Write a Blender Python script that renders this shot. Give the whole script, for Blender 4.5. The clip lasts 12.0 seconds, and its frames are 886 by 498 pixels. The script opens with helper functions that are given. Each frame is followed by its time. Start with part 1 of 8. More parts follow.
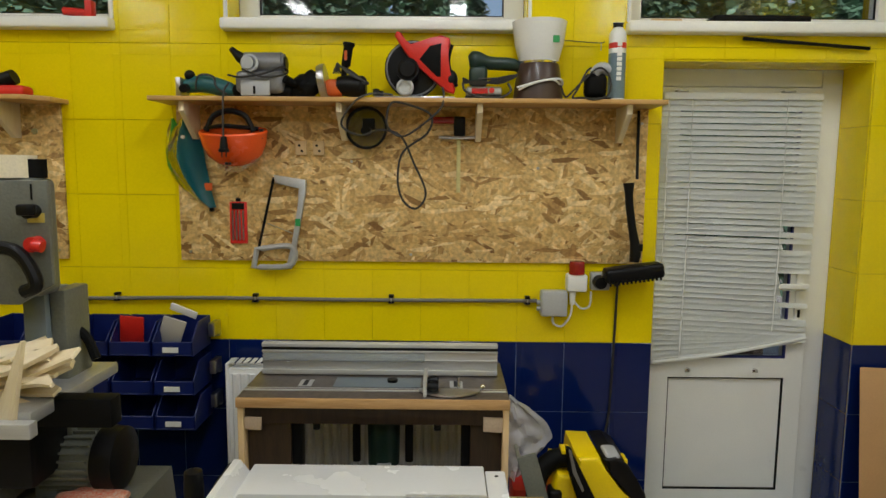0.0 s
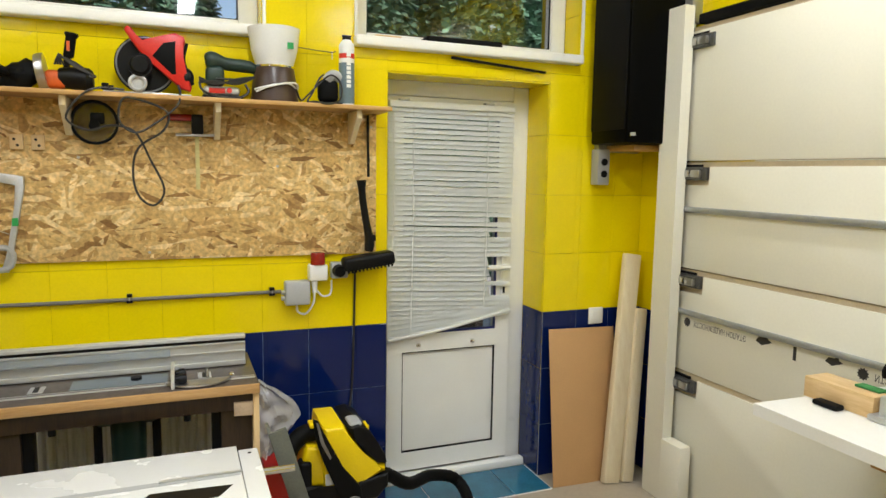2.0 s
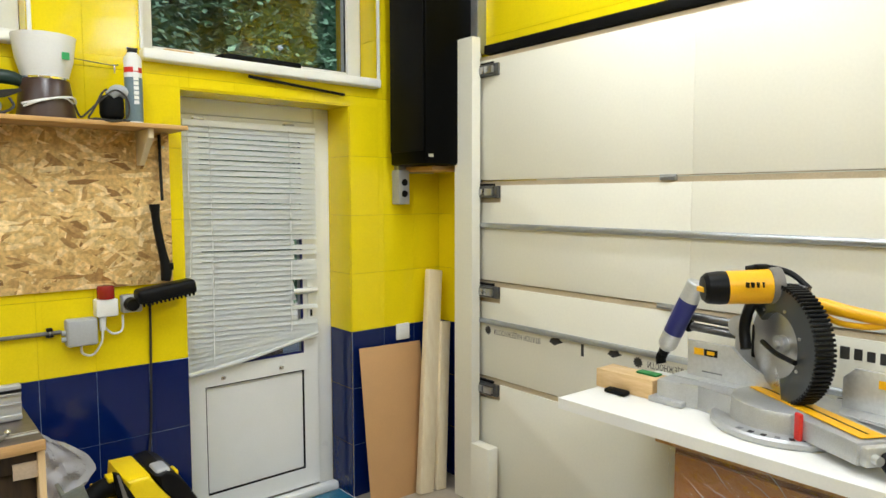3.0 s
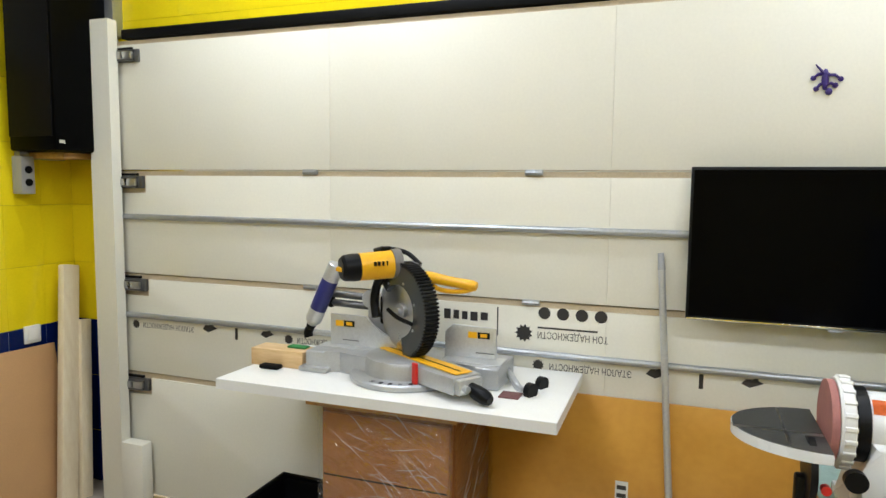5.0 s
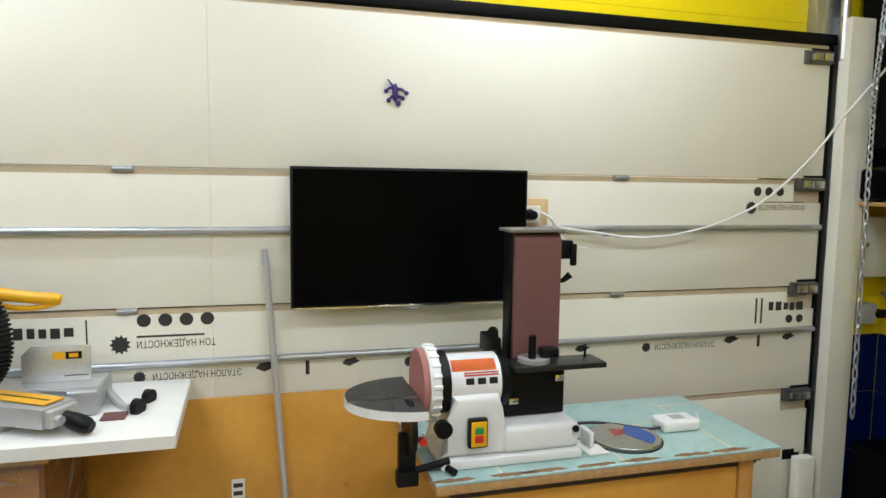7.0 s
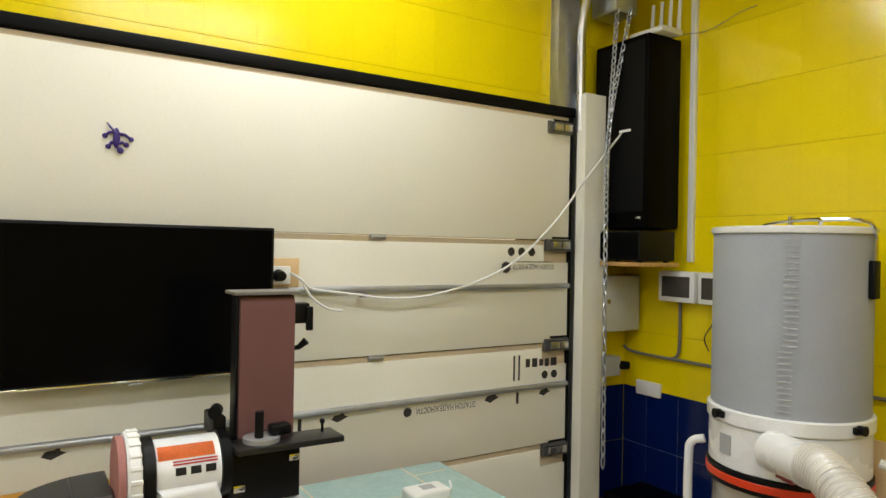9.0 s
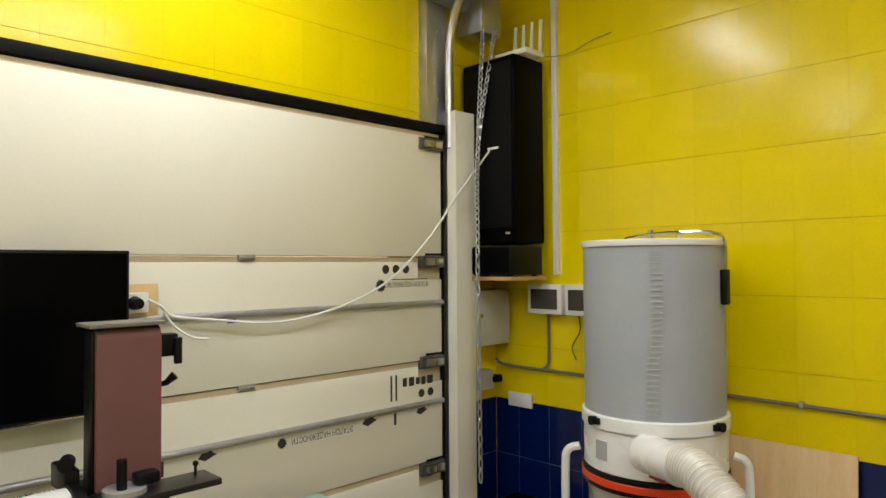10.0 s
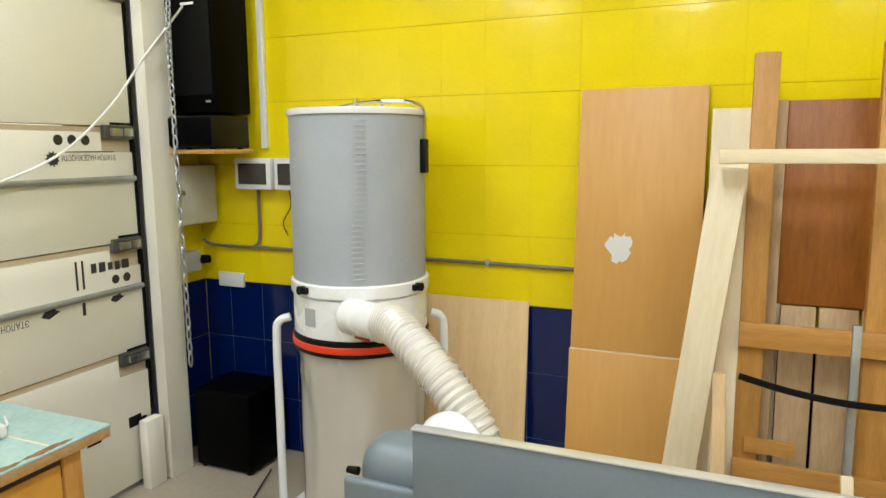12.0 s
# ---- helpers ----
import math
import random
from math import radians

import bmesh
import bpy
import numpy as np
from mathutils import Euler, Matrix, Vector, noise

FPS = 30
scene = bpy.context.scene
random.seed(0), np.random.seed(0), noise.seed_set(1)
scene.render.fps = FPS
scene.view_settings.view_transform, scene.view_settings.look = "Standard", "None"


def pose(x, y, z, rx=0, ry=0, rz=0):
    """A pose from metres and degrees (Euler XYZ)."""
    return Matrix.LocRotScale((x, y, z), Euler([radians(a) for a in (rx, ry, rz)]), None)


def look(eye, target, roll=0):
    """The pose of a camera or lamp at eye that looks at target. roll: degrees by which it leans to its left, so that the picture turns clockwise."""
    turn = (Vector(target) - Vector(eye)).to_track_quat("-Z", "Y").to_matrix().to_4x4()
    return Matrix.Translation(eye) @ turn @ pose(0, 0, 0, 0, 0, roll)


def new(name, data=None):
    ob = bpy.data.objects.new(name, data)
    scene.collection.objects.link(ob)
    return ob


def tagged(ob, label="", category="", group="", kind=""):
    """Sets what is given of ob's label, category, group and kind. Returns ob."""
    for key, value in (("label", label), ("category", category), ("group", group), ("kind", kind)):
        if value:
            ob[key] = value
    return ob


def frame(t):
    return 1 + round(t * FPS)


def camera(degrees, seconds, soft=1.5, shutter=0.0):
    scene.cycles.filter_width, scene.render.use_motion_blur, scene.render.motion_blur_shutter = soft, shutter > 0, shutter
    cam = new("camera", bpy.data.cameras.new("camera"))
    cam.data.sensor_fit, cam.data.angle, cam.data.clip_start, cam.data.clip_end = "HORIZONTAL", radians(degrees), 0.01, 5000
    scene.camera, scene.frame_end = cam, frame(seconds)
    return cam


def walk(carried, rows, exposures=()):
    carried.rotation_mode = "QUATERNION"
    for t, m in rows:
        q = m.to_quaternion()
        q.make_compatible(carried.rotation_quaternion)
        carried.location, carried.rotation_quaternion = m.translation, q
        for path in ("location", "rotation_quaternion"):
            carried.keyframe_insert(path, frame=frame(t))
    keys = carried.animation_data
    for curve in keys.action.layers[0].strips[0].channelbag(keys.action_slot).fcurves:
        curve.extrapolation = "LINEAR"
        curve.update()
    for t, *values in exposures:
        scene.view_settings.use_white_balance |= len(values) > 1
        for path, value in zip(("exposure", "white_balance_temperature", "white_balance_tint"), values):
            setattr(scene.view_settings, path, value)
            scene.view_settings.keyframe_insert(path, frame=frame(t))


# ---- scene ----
cam = camera(67.2, 12.0)
PATH = [
    (0, (0.082, 0.102, 1.592), (0.074, 2.088, 1.355), 0.5),
    (0.5, (0.035, 0.081, 1.584), (0.182, 2.062, 1.352), -0.5),
    (1, (0.017, 0.058, 1.585), (0.391, 2.005, 1.325), -0.4),
    (1.5, (0.031, -0.007, 1.582), (0.584, 1.902, 1.358), 1.1),
    (2, (0.047, -0.116, 1.58), (0.785, 1.729, 1.355), 0.9),
    (2.5, (0.032, -0.143, 1.578), (1.001, 1.596, 1.386), 1.2),
    (3, (-0.05, -0.072, 1.572), (1.236, 1.452, 1.417), -0.1),
    (3.2, (-0.068, -0.059, 1.57), (1.331, 1.359, 1.392), -0.2),
    (4.8, (-0.226, -0.182, 1.586), (1.602, 0.607, 1.403), 0.8),
    (5, (-0.249, -0.202, 1.59), (1.621, 0.483, 1.404), 0.6),
    (5.5, (-0.295, -0.228, 1.596), (1.651, 0.211, 1.458), 1.1),
    (5.6, (-0.298, -0.226, 1.597), (1.659, 0.163, 1.46), 1.0),
    (6, (-0.283, -0.184, 1.605), (1.71, -0.109, 1.455), -0.0),
    (6.5, (-0.287, -0.105, 1.61), (1.69, -0.36, 1.447), 0.1),
    (7, (-0.273, -0.091, 1.609), (1.644, -0.628, 1.415), 0.8),
    (7.5, (-0.231, -0.146, 1.611), (1.618, -0.884, 1.415), 0.9),
    (7.7, (-0.21, -0.18, 1.609), (1.603, -1.007, 1.435), 1.0),
    (9.3, (-0.212, -0.364, 1.602), (1.43, -1.506, 1.633), 1.2),
    (9.5, (-0.19, -0.36, 1.602), (1.39, -1.586, 1.637), 1.1),
    (10, (-0.105, -0.325, 1.609), (1.323, -1.725, 1.66), -0.4),
    (10.5, (-0.045, -0.313, 1.598), (1.184, -1.89, 1.545), -1.1),
    (11, (-0.022, -0.327, 1.577), (0.993, -2.041, 1.408), -0.8),
    (11.5, (-0.056, -0.355, 1.562), (0.791, -2.148, 1.299), -0.3),
    (12, (-0.13, -0.409, 1.549), (0.622, -2.238, 1.254), -0.3),
]
walk(cam, [(t, look(eye, target, roll)) for t, eye, target, roll in PATH],
     [(0.0, -0.80, 6650, 10), (1.0, -0.65, 6750, 10), (1.6, -0.38, 6750, 10), (2.5, 0.03, 6500, 10), (3.2, -0.12, 6300, 10), (5.0, -0.26, 6100, 12), (7.5, -0.28, 6000, 12), (9.5, -0.42, 6850, 12), (10.2, -0.42, 6850, 12), (11.0, -0.14, 6650, 10), (12.0, 0.17, 6350, 10)])

# world, lamps
world = bpy.data.worlds.new("sky")
scene.world = world
world.use_nodes = True
wn = world.node_tree.nodes
sky = wn.new("ShaderNodeTexSky")
sky.sky_type, sky.sun_disc, sky.sun_elevation, sky.sun_rotation = "NISHITA", False, radians(44), radians(163)
world.node_tree.links.new(sky.outputs[0], wn["Background"].inputs[0])
wn["Background"].inputs[1].default_value = 0.15
sun = new("sun", bpy.data.lights.new("sun", "SUN"))
sun.data.energy, sun.data.angle, sun.data.color = 5.0, radians(12), (1, 0.96, 0.9)
sun.matrix_world = look((3, -5, 11), (0, 5, 1))
LAMP_X, LAMP_Y = (-2.92, -1.37, 0.18, 1.76), (1.25, -1.2)
for lx in LAMP_X:
    for ly in LAMP_Y:
        lamp = new("tube_light", bpy.data.lights.new("tube_light", "AREA"))
        lamp.data.shape, lamp.data.size, lamp.data.size_y = "RECTANGLE", 0.16, 1.2
        lamp.data.energy, lamp.data.color = {-2.92: 15.0, -1.37: 18.0, 0.18: 28.0, 1.76: 21.0}[lx], (0.93, 1.0, 1.07)
        lamp.matrix_world = pose(lx, ly, 3.132)


# ---- materials ----
def mat(name, col, rough=0.5, metal=0.0, var=0.10, scale=6.0, bump=0.02, bscale=150.0, stretch=(1, 1, 1), col2=None,
        patch=0.5, each=0.0, coat=0.0, spec=0.5):
    """A surface with large patches, fine grain, uneven gloss and relief; each: how far pieces differ."""
    m = bpy.data.materials.new(name)
    m.use_nodes = True
    n, l = m.node_tree.nodes, m.node_tree.links
    b = n["Principled BSDF"]
    tc, mp = n.new("ShaderNodeTexCoord"), n.new("ShaderNodeMapping")
    mp.inputs["Scale"].default_value = stretch
    l.new(tc.outputs["Object"], mp.inputs["Vector"])
    big, fine = n.new("ShaderNodeTexNoise"), n.new("ShaderNodeTexNoise")
    for t, s in ((big, scale), (fine, bscale)):
        t.inputs["Scale"].default_value, t.inputs["Detail"].default_value = s, 4
        l.new(mp.outputs[0], t.inputs["Vector"])
    mixf = n.new("ShaderNodeMix")
    mixf.inputs[0].default_value = patch
    l.new(fine.outputs[0], mixf.inputs[2]), l.new(big.outputs[0], mixf.inputs[3])
    ramp = n.new("ShaderNodeValToRGB")
    ramp.color_ramp.elements[0].position, ramp.color_ramp.elements[1].position = 0.35, 0.65
    lo = col2 or tuple(c * (1 - var) for c in col)
    hi = col if col2 else tuple(min(1, c * (1 + var)) for c in col)
    ramp.color_ramp.elements[0].color, ramp.color_ramp.elements[1].color = (*lo, 1), (*hi, 1)
    l.new(mixf.outputs[0], ramp.inputs[0])
    out = ramp.outputs[0]
    if each:
        info, hsv, mr = n.new("ShaderNodeObjectInfo"), n.new("ShaderNodeHueSaturation"), n.new("ShaderNodeMapRange")
        mr.inputs["To Min"].default_value, mr.inputs["To Max"].default_value = 1 - each, 1 + each
        l.new(info.outputs["Random"], mr.inputs["Value"]), l.new(mr.outputs[0], hsv.inputs["Value"])
        l.new(out, hsv.inputs["Color"])
        out = hsv.outputs[0]
    l.new(out, b.inputs["Base Color"])
    rr = n.new("ShaderNodeMapRange")
    rr.inputs["To Min"].default_value, rr.inputs["To Max"].default_value = max(0.02, rough - 0.08), min(1, rough + 0.08)
    l.new(big.outputs[0], rr.inputs["Value"]), l.new(rr.outputs[0], b.inputs["Roughness"])
    b.inputs["Metallic"].default_value = metal
    b.inputs["Coat Weight"].default_value = coat
    b.inputs["Specular IOR Level"].default_value = spec
    if bump:
        bp = n.new("ShaderNodeBump")
        bp.inputs["Strength"].default_value, bp.inputs["Distance"].default_value = min(1, bump * 10), 0.002
        l.new(fine.outputs[0], bp.inputs["Height"]), l.new(bp.outputs[0], b.inputs["Normal"])
    return m


def wood(name, light, dark, rough=0.55, along="x", scale=5.0, each=0.06):
    stretch = {"x": (1, 9, 9), "y": (9, 1, 9), "z": (9, 9, 1)}[along]
    return mat(name, light, rough, var=0, scale=scale, bscale=26, bump=0.03, stretch=stretch, col2=dark, patch=0.6, each=each)


def tile_glaze(name, col, rough, dots):
    """Glazed wall tile: slightly wavy glaze, and a faint embossed grid where dots > 0."""
    m = mat(name, col, rough, var=0.05, scale=3, bump=0, each=0.02, spec=0.4)
    n, l = m.node_tree.nodes, m.node_tree.links
    b = n["Principled BSDF"]
    tc, wav = n.new("ShaderNodeTexCoord"), n.new("ShaderNodeTexNoise")
    wav.inputs["Scale"].default_value = 9
    l.new(tc.outputs["Object"], wav.inputs["Vector"])
    bp = n.new("ShaderNodeBump")
    bp.inputs["Strength"].default_value, bp.inputs["Distance"].default_value = 0.25, 0.01
    l.new(wav.outputs[0], bp.inputs["Height"])
    if dots:
        vor = n.new("ShaderNodeTexVoronoi")
        vor.inputs["Scale"].default_value, vor.inputs["Randomness"].default_value = 45, 0.0
        l.new(tc.outputs["Object"], vor.inputs["Vector"])
        st = n.new("ShaderNodeMapRange")
        st.inputs["From Min"].default_value, st.inputs["From Max"].default_value = 0.12, 0.2
        l.new(vor.outputs["Distance"], st.inputs["Value"])
        b2 = n.new("ShaderNodeBump")
        b2.inputs["Strength"].default_value, b2.inputs["Distance"].default_value = dots, 0.001
        l.new(st.outputs[0], b2.inputs["Height"]), l.new(bp.outputs[0], b2.inputs["Normal"])
        bp = b2
    l.new(bp.outputs[0], b.inputs["Normal"])
    return m


def osb_board(name):
    """Oriented strand board: three layers of long flakes lying at different angles."""
    m = bpy.data.materials.new(name)
    m.use_nodes = True
    n, l = m.node_tree.nodes, m.node_tree.links
    b = n["Principled BSDF"]
    tc = n.new("ShaderNodeTexCoord")
    pick = n.new("ShaderNodeTexNoise")
    pick.inputs["Scale"].default_value = 14
    l.new(tc.outputs["Object"], pick.inputs["Vector"])
    col, hgt = None, None
    for k, (ang, sx, sz) in enumerate(((78, 11, 54), (38, 12, 60), (-32, 11, 52), (4, 12, 58))):
        mp = n.new("ShaderNodeMapping")
        rot = n.new("ShaderNodeMapping")
        rot.inputs["Rotation"].default_value = (0, radians(ang), 0)
        mp.inputs["Scale"].default_value = (sx, 1, sz)
        mp.inputs["Location"].default_value = (k * 3.7, 0, k * 1.3)
        l.new(tc.outputs["Object"], rot.inputs["Vector"]), l.new(rot.outputs[0], mp.inputs["Vector"])
        vo = n.new("ShaderNodeTexVoronoi")
        vo.inputs["Scale"].default_value = 1
        l.new(mp.outputs[0], vo.inputs["Vector"])
        sep = n.new("ShaderNodeSeparateColor")
        l.new(vo.outputs["Color"], sep.inputs[0])
        rp = n.new("ShaderNodeValToRGB")
        e = rp.color_ramp.elements
        e[0].position, e[0].color = 0.0, (0.25, 0.12, 0.03, 1)
        e[1].position, e[1].color = 1.0, (0.87, 0.67, 0.35, 1)
        for p, c in ((0.15, (0.51, 0.30, 0.10, 1)), (0.45, (0.65, 0.42, 0.155, 1)), (0.8, (0.73, 0.51, 0.215, 1))):
            q = e.new(p)
            q.color = c
        l.new(sep.outputs[0], rp.inputs[0])
        if col is None:
            col, hgt = rp.outputs[0], sep.outputs[1]
        else:
            gt = n.new("ShaderNodeMath")
            gt.operation = "GREATER_THAN"
            gt.inputs[1].default_value = 0.50 + 0.06 * k
            l.new(sep.outputs[2], gt.inputs[0])
            mx = n.new("ShaderNodeMix")
            mx.data_type = "RGBA"
            l.new(gt.outputs[0], mx.inputs[0]), l.new(col, mx.inputs[6]), l.new(rp.outputs[0], mx.inputs[7])
            col = mx.outputs[2]
    grain = n.new("ShaderNodeTexNoise")
    grain.inputs["Scale"].default_value, grain.inputs["Detail"].default_value = 70, 8
    l.new(tc.outputs["Object"], grain.inputs["Vector"])
    mr = n.new("ShaderNodeMapRange")
    mr.inputs["From Min"].default_value, mr.inputs["From Max"].default_value = 0.3, 0.7
    mr.inputs["To Min"].default_value, mr.inputs["To Max"].default_value = 0.68, 1.22
    l.new(grain.outputs[0], mr.inputs["Value"])
    hs = n.new("ShaderNodeHueSaturation")
    l.new(mr.outputs[0], hs.inputs["Value"]), l.new(col, hs.inputs["Color"])
    l.new(hs.outputs[0], b.inputs["Base Color"])
    b.inputs["Roughness"].default_value = 0.62
    bp = n.new("ShaderNodeBump")
    bp.inputs["Strength"].default_value, bp.inputs["Distance"].default_value = 0.4, 0.002
    l.new(hgt, bp.inputs["Height"]), l.new(bp.outputs[0], b.inputs["Normal"])
    return m


def clear(name, tint=(1, 1, 1), see=1.0, body=None, rough=0.02, mirror=None):
    """Thin glass or film: lets light through, mirrors by Fresnel, with some body colour."""
    m = bpy.data.materials.new(name)
    m.use_nodes = True
    n, l = m.node_tree.nodes, m.node_tree.links
    n.remove(n["Principled BSDF"])
    tr, gl, fr, mx = n.new("ShaderNodeBsdfTransparent"), n.new("ShaderNodeBsdfGlossy"), n.new("ShaderNodeFresnel"), n.new("ShaderNodeMixShader")
    tr.inputs[0].default_value = (*tint, 1)
    gl.inputs["Roughness"].default_value = rough
    fr.inputs[0].default_value = 1.45
    first = tr.outputs[0]
    if body:
        df, m2 = n.new("ShaderNodeBsdfPrincipled"), n.new("ShaderNodeMixShader")
        df.inputs["Base Color"].default_value, df.inputs["Roughness"].default_value = (*body, 1), 0.3
        m2.inputs[0].default_value = 1 - see
        l.new(tr.outputs[0], m2.inputs[1]), l.new(df.outputs[0], m2.inputs[2])
        first = m2.outputs[0]
    if mirror is None:
        l.new(fr.outputs[0], mx.inputs[0])
    else:
        mx.inputs[0].default_value = mirror
    l.new(first, mx.inputs[1]), l.new(gl.outputs[0], mx.inputs[2])
    l.new(mx.outputs[0], n["Material Output"].inputs[0])
    return m


def glow(name, col, strength):
    m = bpy.data.materials.new(name)
    m.use_nodes = True
    b = m.node_tree.nodes["Principled BSDF"]
    b.inputs["Base Color"].default_value = b.inputs["Emission Color"].default_value = (*col, 1)
    b.inputs["Emission Strength"].default_value = strength
    return m


YELLOW = tile_glaze("yellow_glaze", (0.83, 0.655, 0.004), 0.16, 0.0)
YELLOW_DOT = tile_glaze("yellow_embossed_glaze", (0.83, 0.655, 0.004), 0.2, 0.35)
BLUE = tile_glaze("blue_glaze", (0.002, 0.011, 0.085), 0.10, 0.0)
GROUT_Y = mat("yellow_grout", (0.50, 0.36, 0.01), 0.8, var=0.2)
GROUT_B = mat("pale_blue_grout", (0.20, 0.27, 0.45), 0.8, var=0.2)
PLASTER = mat("white_plaster", (0.66, 0.65, 0.62), 0.85, var=0.04)
FLOOR_M = mat("beige_floor", (0.43, 0.37, 0.285), 0.32, var=0.08, scale=3, bscale=40)
TEAL_TILE = mat("teal_floor_glaze", (0.02, 0.13, 0.22), 0.22, var=0.2, scale=12, each=0.15)
PVC = mat("white_pvc", (0.84, 0.84, 0.81), 0.30, var=0.03)
SLAT = mat("cream_white_enamel", (0.93, 0.94, 0.92), 0.34, var=0.03)
sn, sl = SLAT.node_tree.nodes, SLAT.node_tree.links
thin, both = sn.new("ShaderNodeBsdfTranslucent"), sn.new("ShaderNodeMixShader")
thin.inputs[0].default_value, both.inputs[0].default_value = (0.92, 0.95, 0.97, 1), 0.25
sl.new(sn["Principled BSDF"].outputs[0], both.inputs[1]), sl.new(thin.outputs[0], both.inputs[2])
sl.new(both.outputs[0], sn["Material Output"].inputs[0])
GLASS = clear("window_glass")
FOAM = mat("cream_foam_board", (0.79, 0.765, 0.655), 0.58, var=0.025, scale=2.0, bscale=90, bump=0.012, each=0.025)
FOAM_EDGE = mat("tan_foam_edge", (0.58, 0.48, 0.33), 0.75, var=0.12)
GALV = mat("galvanised_steel", (0.44, 0.46, 0.48), 0.40, 0.8, var=0.12, scale=14, bump=0)
STEEL = mat("brushed_steel", (0.50, 0.50, 0.50), 0.30, 1.0, var=0.08, scale=12, bump=0)
CHROME = mat("chrome", (0.75, 0.75, 0.75), 0.15, 1.0, var=0.03, bump=0)
BRACKET = mat("dark_oiled_steel", (0.15, 0.15, 0.15), 0.35, 0.7, var=0.2, scale=30)
DARK_ALU = mat("dull_grey_casting", (0.20, 0.20, 0.21), 0.4, 0.4, var=0.12, scale=18)
ALU = mat("cast_aluminium", (0.50, 0.51, 0.52), 0.42, 0.6, var=0.1, scale=18, bscale=220, bump=0.03)
ALU_L = mat("anodised_aluminium", (0.60, 0.61, 0.61), 0.36, 0.55, var=0.1, scale=10, stretch=(1, 10, 10), bump=0.005)
BLACK = mat("black_plastic", (0.005, 0.005, 0.0055), 0.40, var=0.2, scale=30, spec=0.18)
RUBBER = mat("black_rubber", (0.004, 0.004, 0.004), 0.6, var=0.25, scale=30, spec=0.12)
CABLE = mat("black_cable", (0.02, 0.018, 0.017), 0.5, var=0.2)
SPEAKER = mat("black_speaker_vinyl", (0.0015, 0.0015, 0.0015), 0.35, var=0.25, scale=40, bump=0.02, spec=0.05)
SCREEN = mat("black_screen", (0.002, 0.002, 0.0025), 0.12, var=0.05, bump=0, spec=0.04)
WHITE_PL = mat("white_plastic", (0.78, 0.78, 0.76), 0.35, var=0.03)
GREY_PL = mat("grey_plastic", (0.40, 0.41, 0.42), 0.5, var=0.06)
GREY_CON = mat("grey_conduit", (0.17, 0.155, 0.14), 0.5, var=0.1)
WHITE_EN = mat("white_enamel_paint", (0.79, 0.80, 0.80), 0.26, var=0.015, scale=5)
GREY_EN = mat("grey_green_hammer_paint", (0.15, 0.16, 0.14), 0.35, 0.2, var=0.12, scale=14, bscale=120, bump=0.06)
GREY_BLUE = mat("blue_grey_sheet_paint", (0.15, 0.185, 0.21), 0.38, var=0.05)
OSB = osb_board("strand_board")
SHELF_W = wood("birch_shelf", (0.60, 0.36, 0.13), (0.46, 0.25, 0.08), 0.4)
PINE = wood("pine", (0.72, 0.53, 0.30), (0.60, 0.40, 0.19), 0.55, "z")
PINE_Y = wood("pine_along_wall", (0.70, 0.50, 0.27), (0.56, 0.36, 0.16), 0.55, "y")
PALE = wood("pale_limewood", (0.80, 0.70, 0.50), (0.72, 0.60, 0.40), 0.5, "z")
PALE_X = wood("pale_planed_batten", (0.80, 0.69, 0.48), (0.70, 0.57, 0.36), 0.5, "x")
PLY = wood("birch_plywood", (0.74, 0.54, 0.30), (0.66, 0.45, 0.22), 0.55, "z", 3)
PLY_EDGE = wood("plywood_edge", (0.55, 0.34, 0.15), (0.40, 0.22, 0.08), 0.6, "x")
LACQ = mat("orange_lacquered_plywood", (0.62, 0.32, 0.055), 0.30, var=0, scale=4, bscale=30, col2=(0.52, 0.25, 0.04), stretch=(6, 1, 1), patch=0.7)
HDF = mat("hardboard", (0.52, 0.30, 0.13), 0.55, var=0.06, scale=5, bscale=180)
BEECH = mat("beech_veneer", (0.61, 0.34, 0.095), 0.42, var=0, col2=(0.565, 0.30, 0.078), scale=3, bscale=40, stretch=(14, 14, 1), patch=0.6)
RED_WOOD = mat("reddish_brown_veneer", (0.27, 0.085, 0.013), 0.4, var=0, col2=(0.18, 0.052, 0.008), scale=4, bscale=40, stretch=(9, 9, 1), patch=0.6)
OLD_WOOD = wood("orange_pine", (0.50, 0.255, 0.06), (0.38, 0.175, 0.034), 0.5, "z")
OLD_WOOD_X = wood("orange_pine_rail", (0.50, 0.255, 0.06), (0.38, 0.175, 0.034), 0.5, "x")
DARK_TOP = mat("dark_phenolic_board", (0.05, 0.04, 0.034), 0.35, var=0, col2=(0.12, 0.10, 0.09), scale=9, bscale=60)
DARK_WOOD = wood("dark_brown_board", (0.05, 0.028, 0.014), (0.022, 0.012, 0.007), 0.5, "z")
WHITE_LAM = mat("white_laminate", (0.83, 0.82, 0.78), 0.32, var=0.03, scale=12)
CHIPPED = mat("chipped_brown_edge", (0.30, 0.17, 0.07), 0.7, var=0, col2=(0.12, 0.06, 0.025), scale=25, bscale=120)
TEAL_TOP = mat("worn_teal_linoleum", (0.40, 0.56, 0.53), 0.5, var=0, col2=(0.30, 0.45, 0.43), scale=11, bscale=70)
YEL_TOOL = mat("yellow_tool_plastic", (0.85, 0.44, 0.006), 0.35, var=0.05)
YEL_VAC = mat("bright_yellow_plastic", (0.86, 0.62, 0.004), 0.32, var=0.05)
ORANGE = mat("orange_plastic", (0.86, 0.10, 0.015), 0.25, var=0.06)
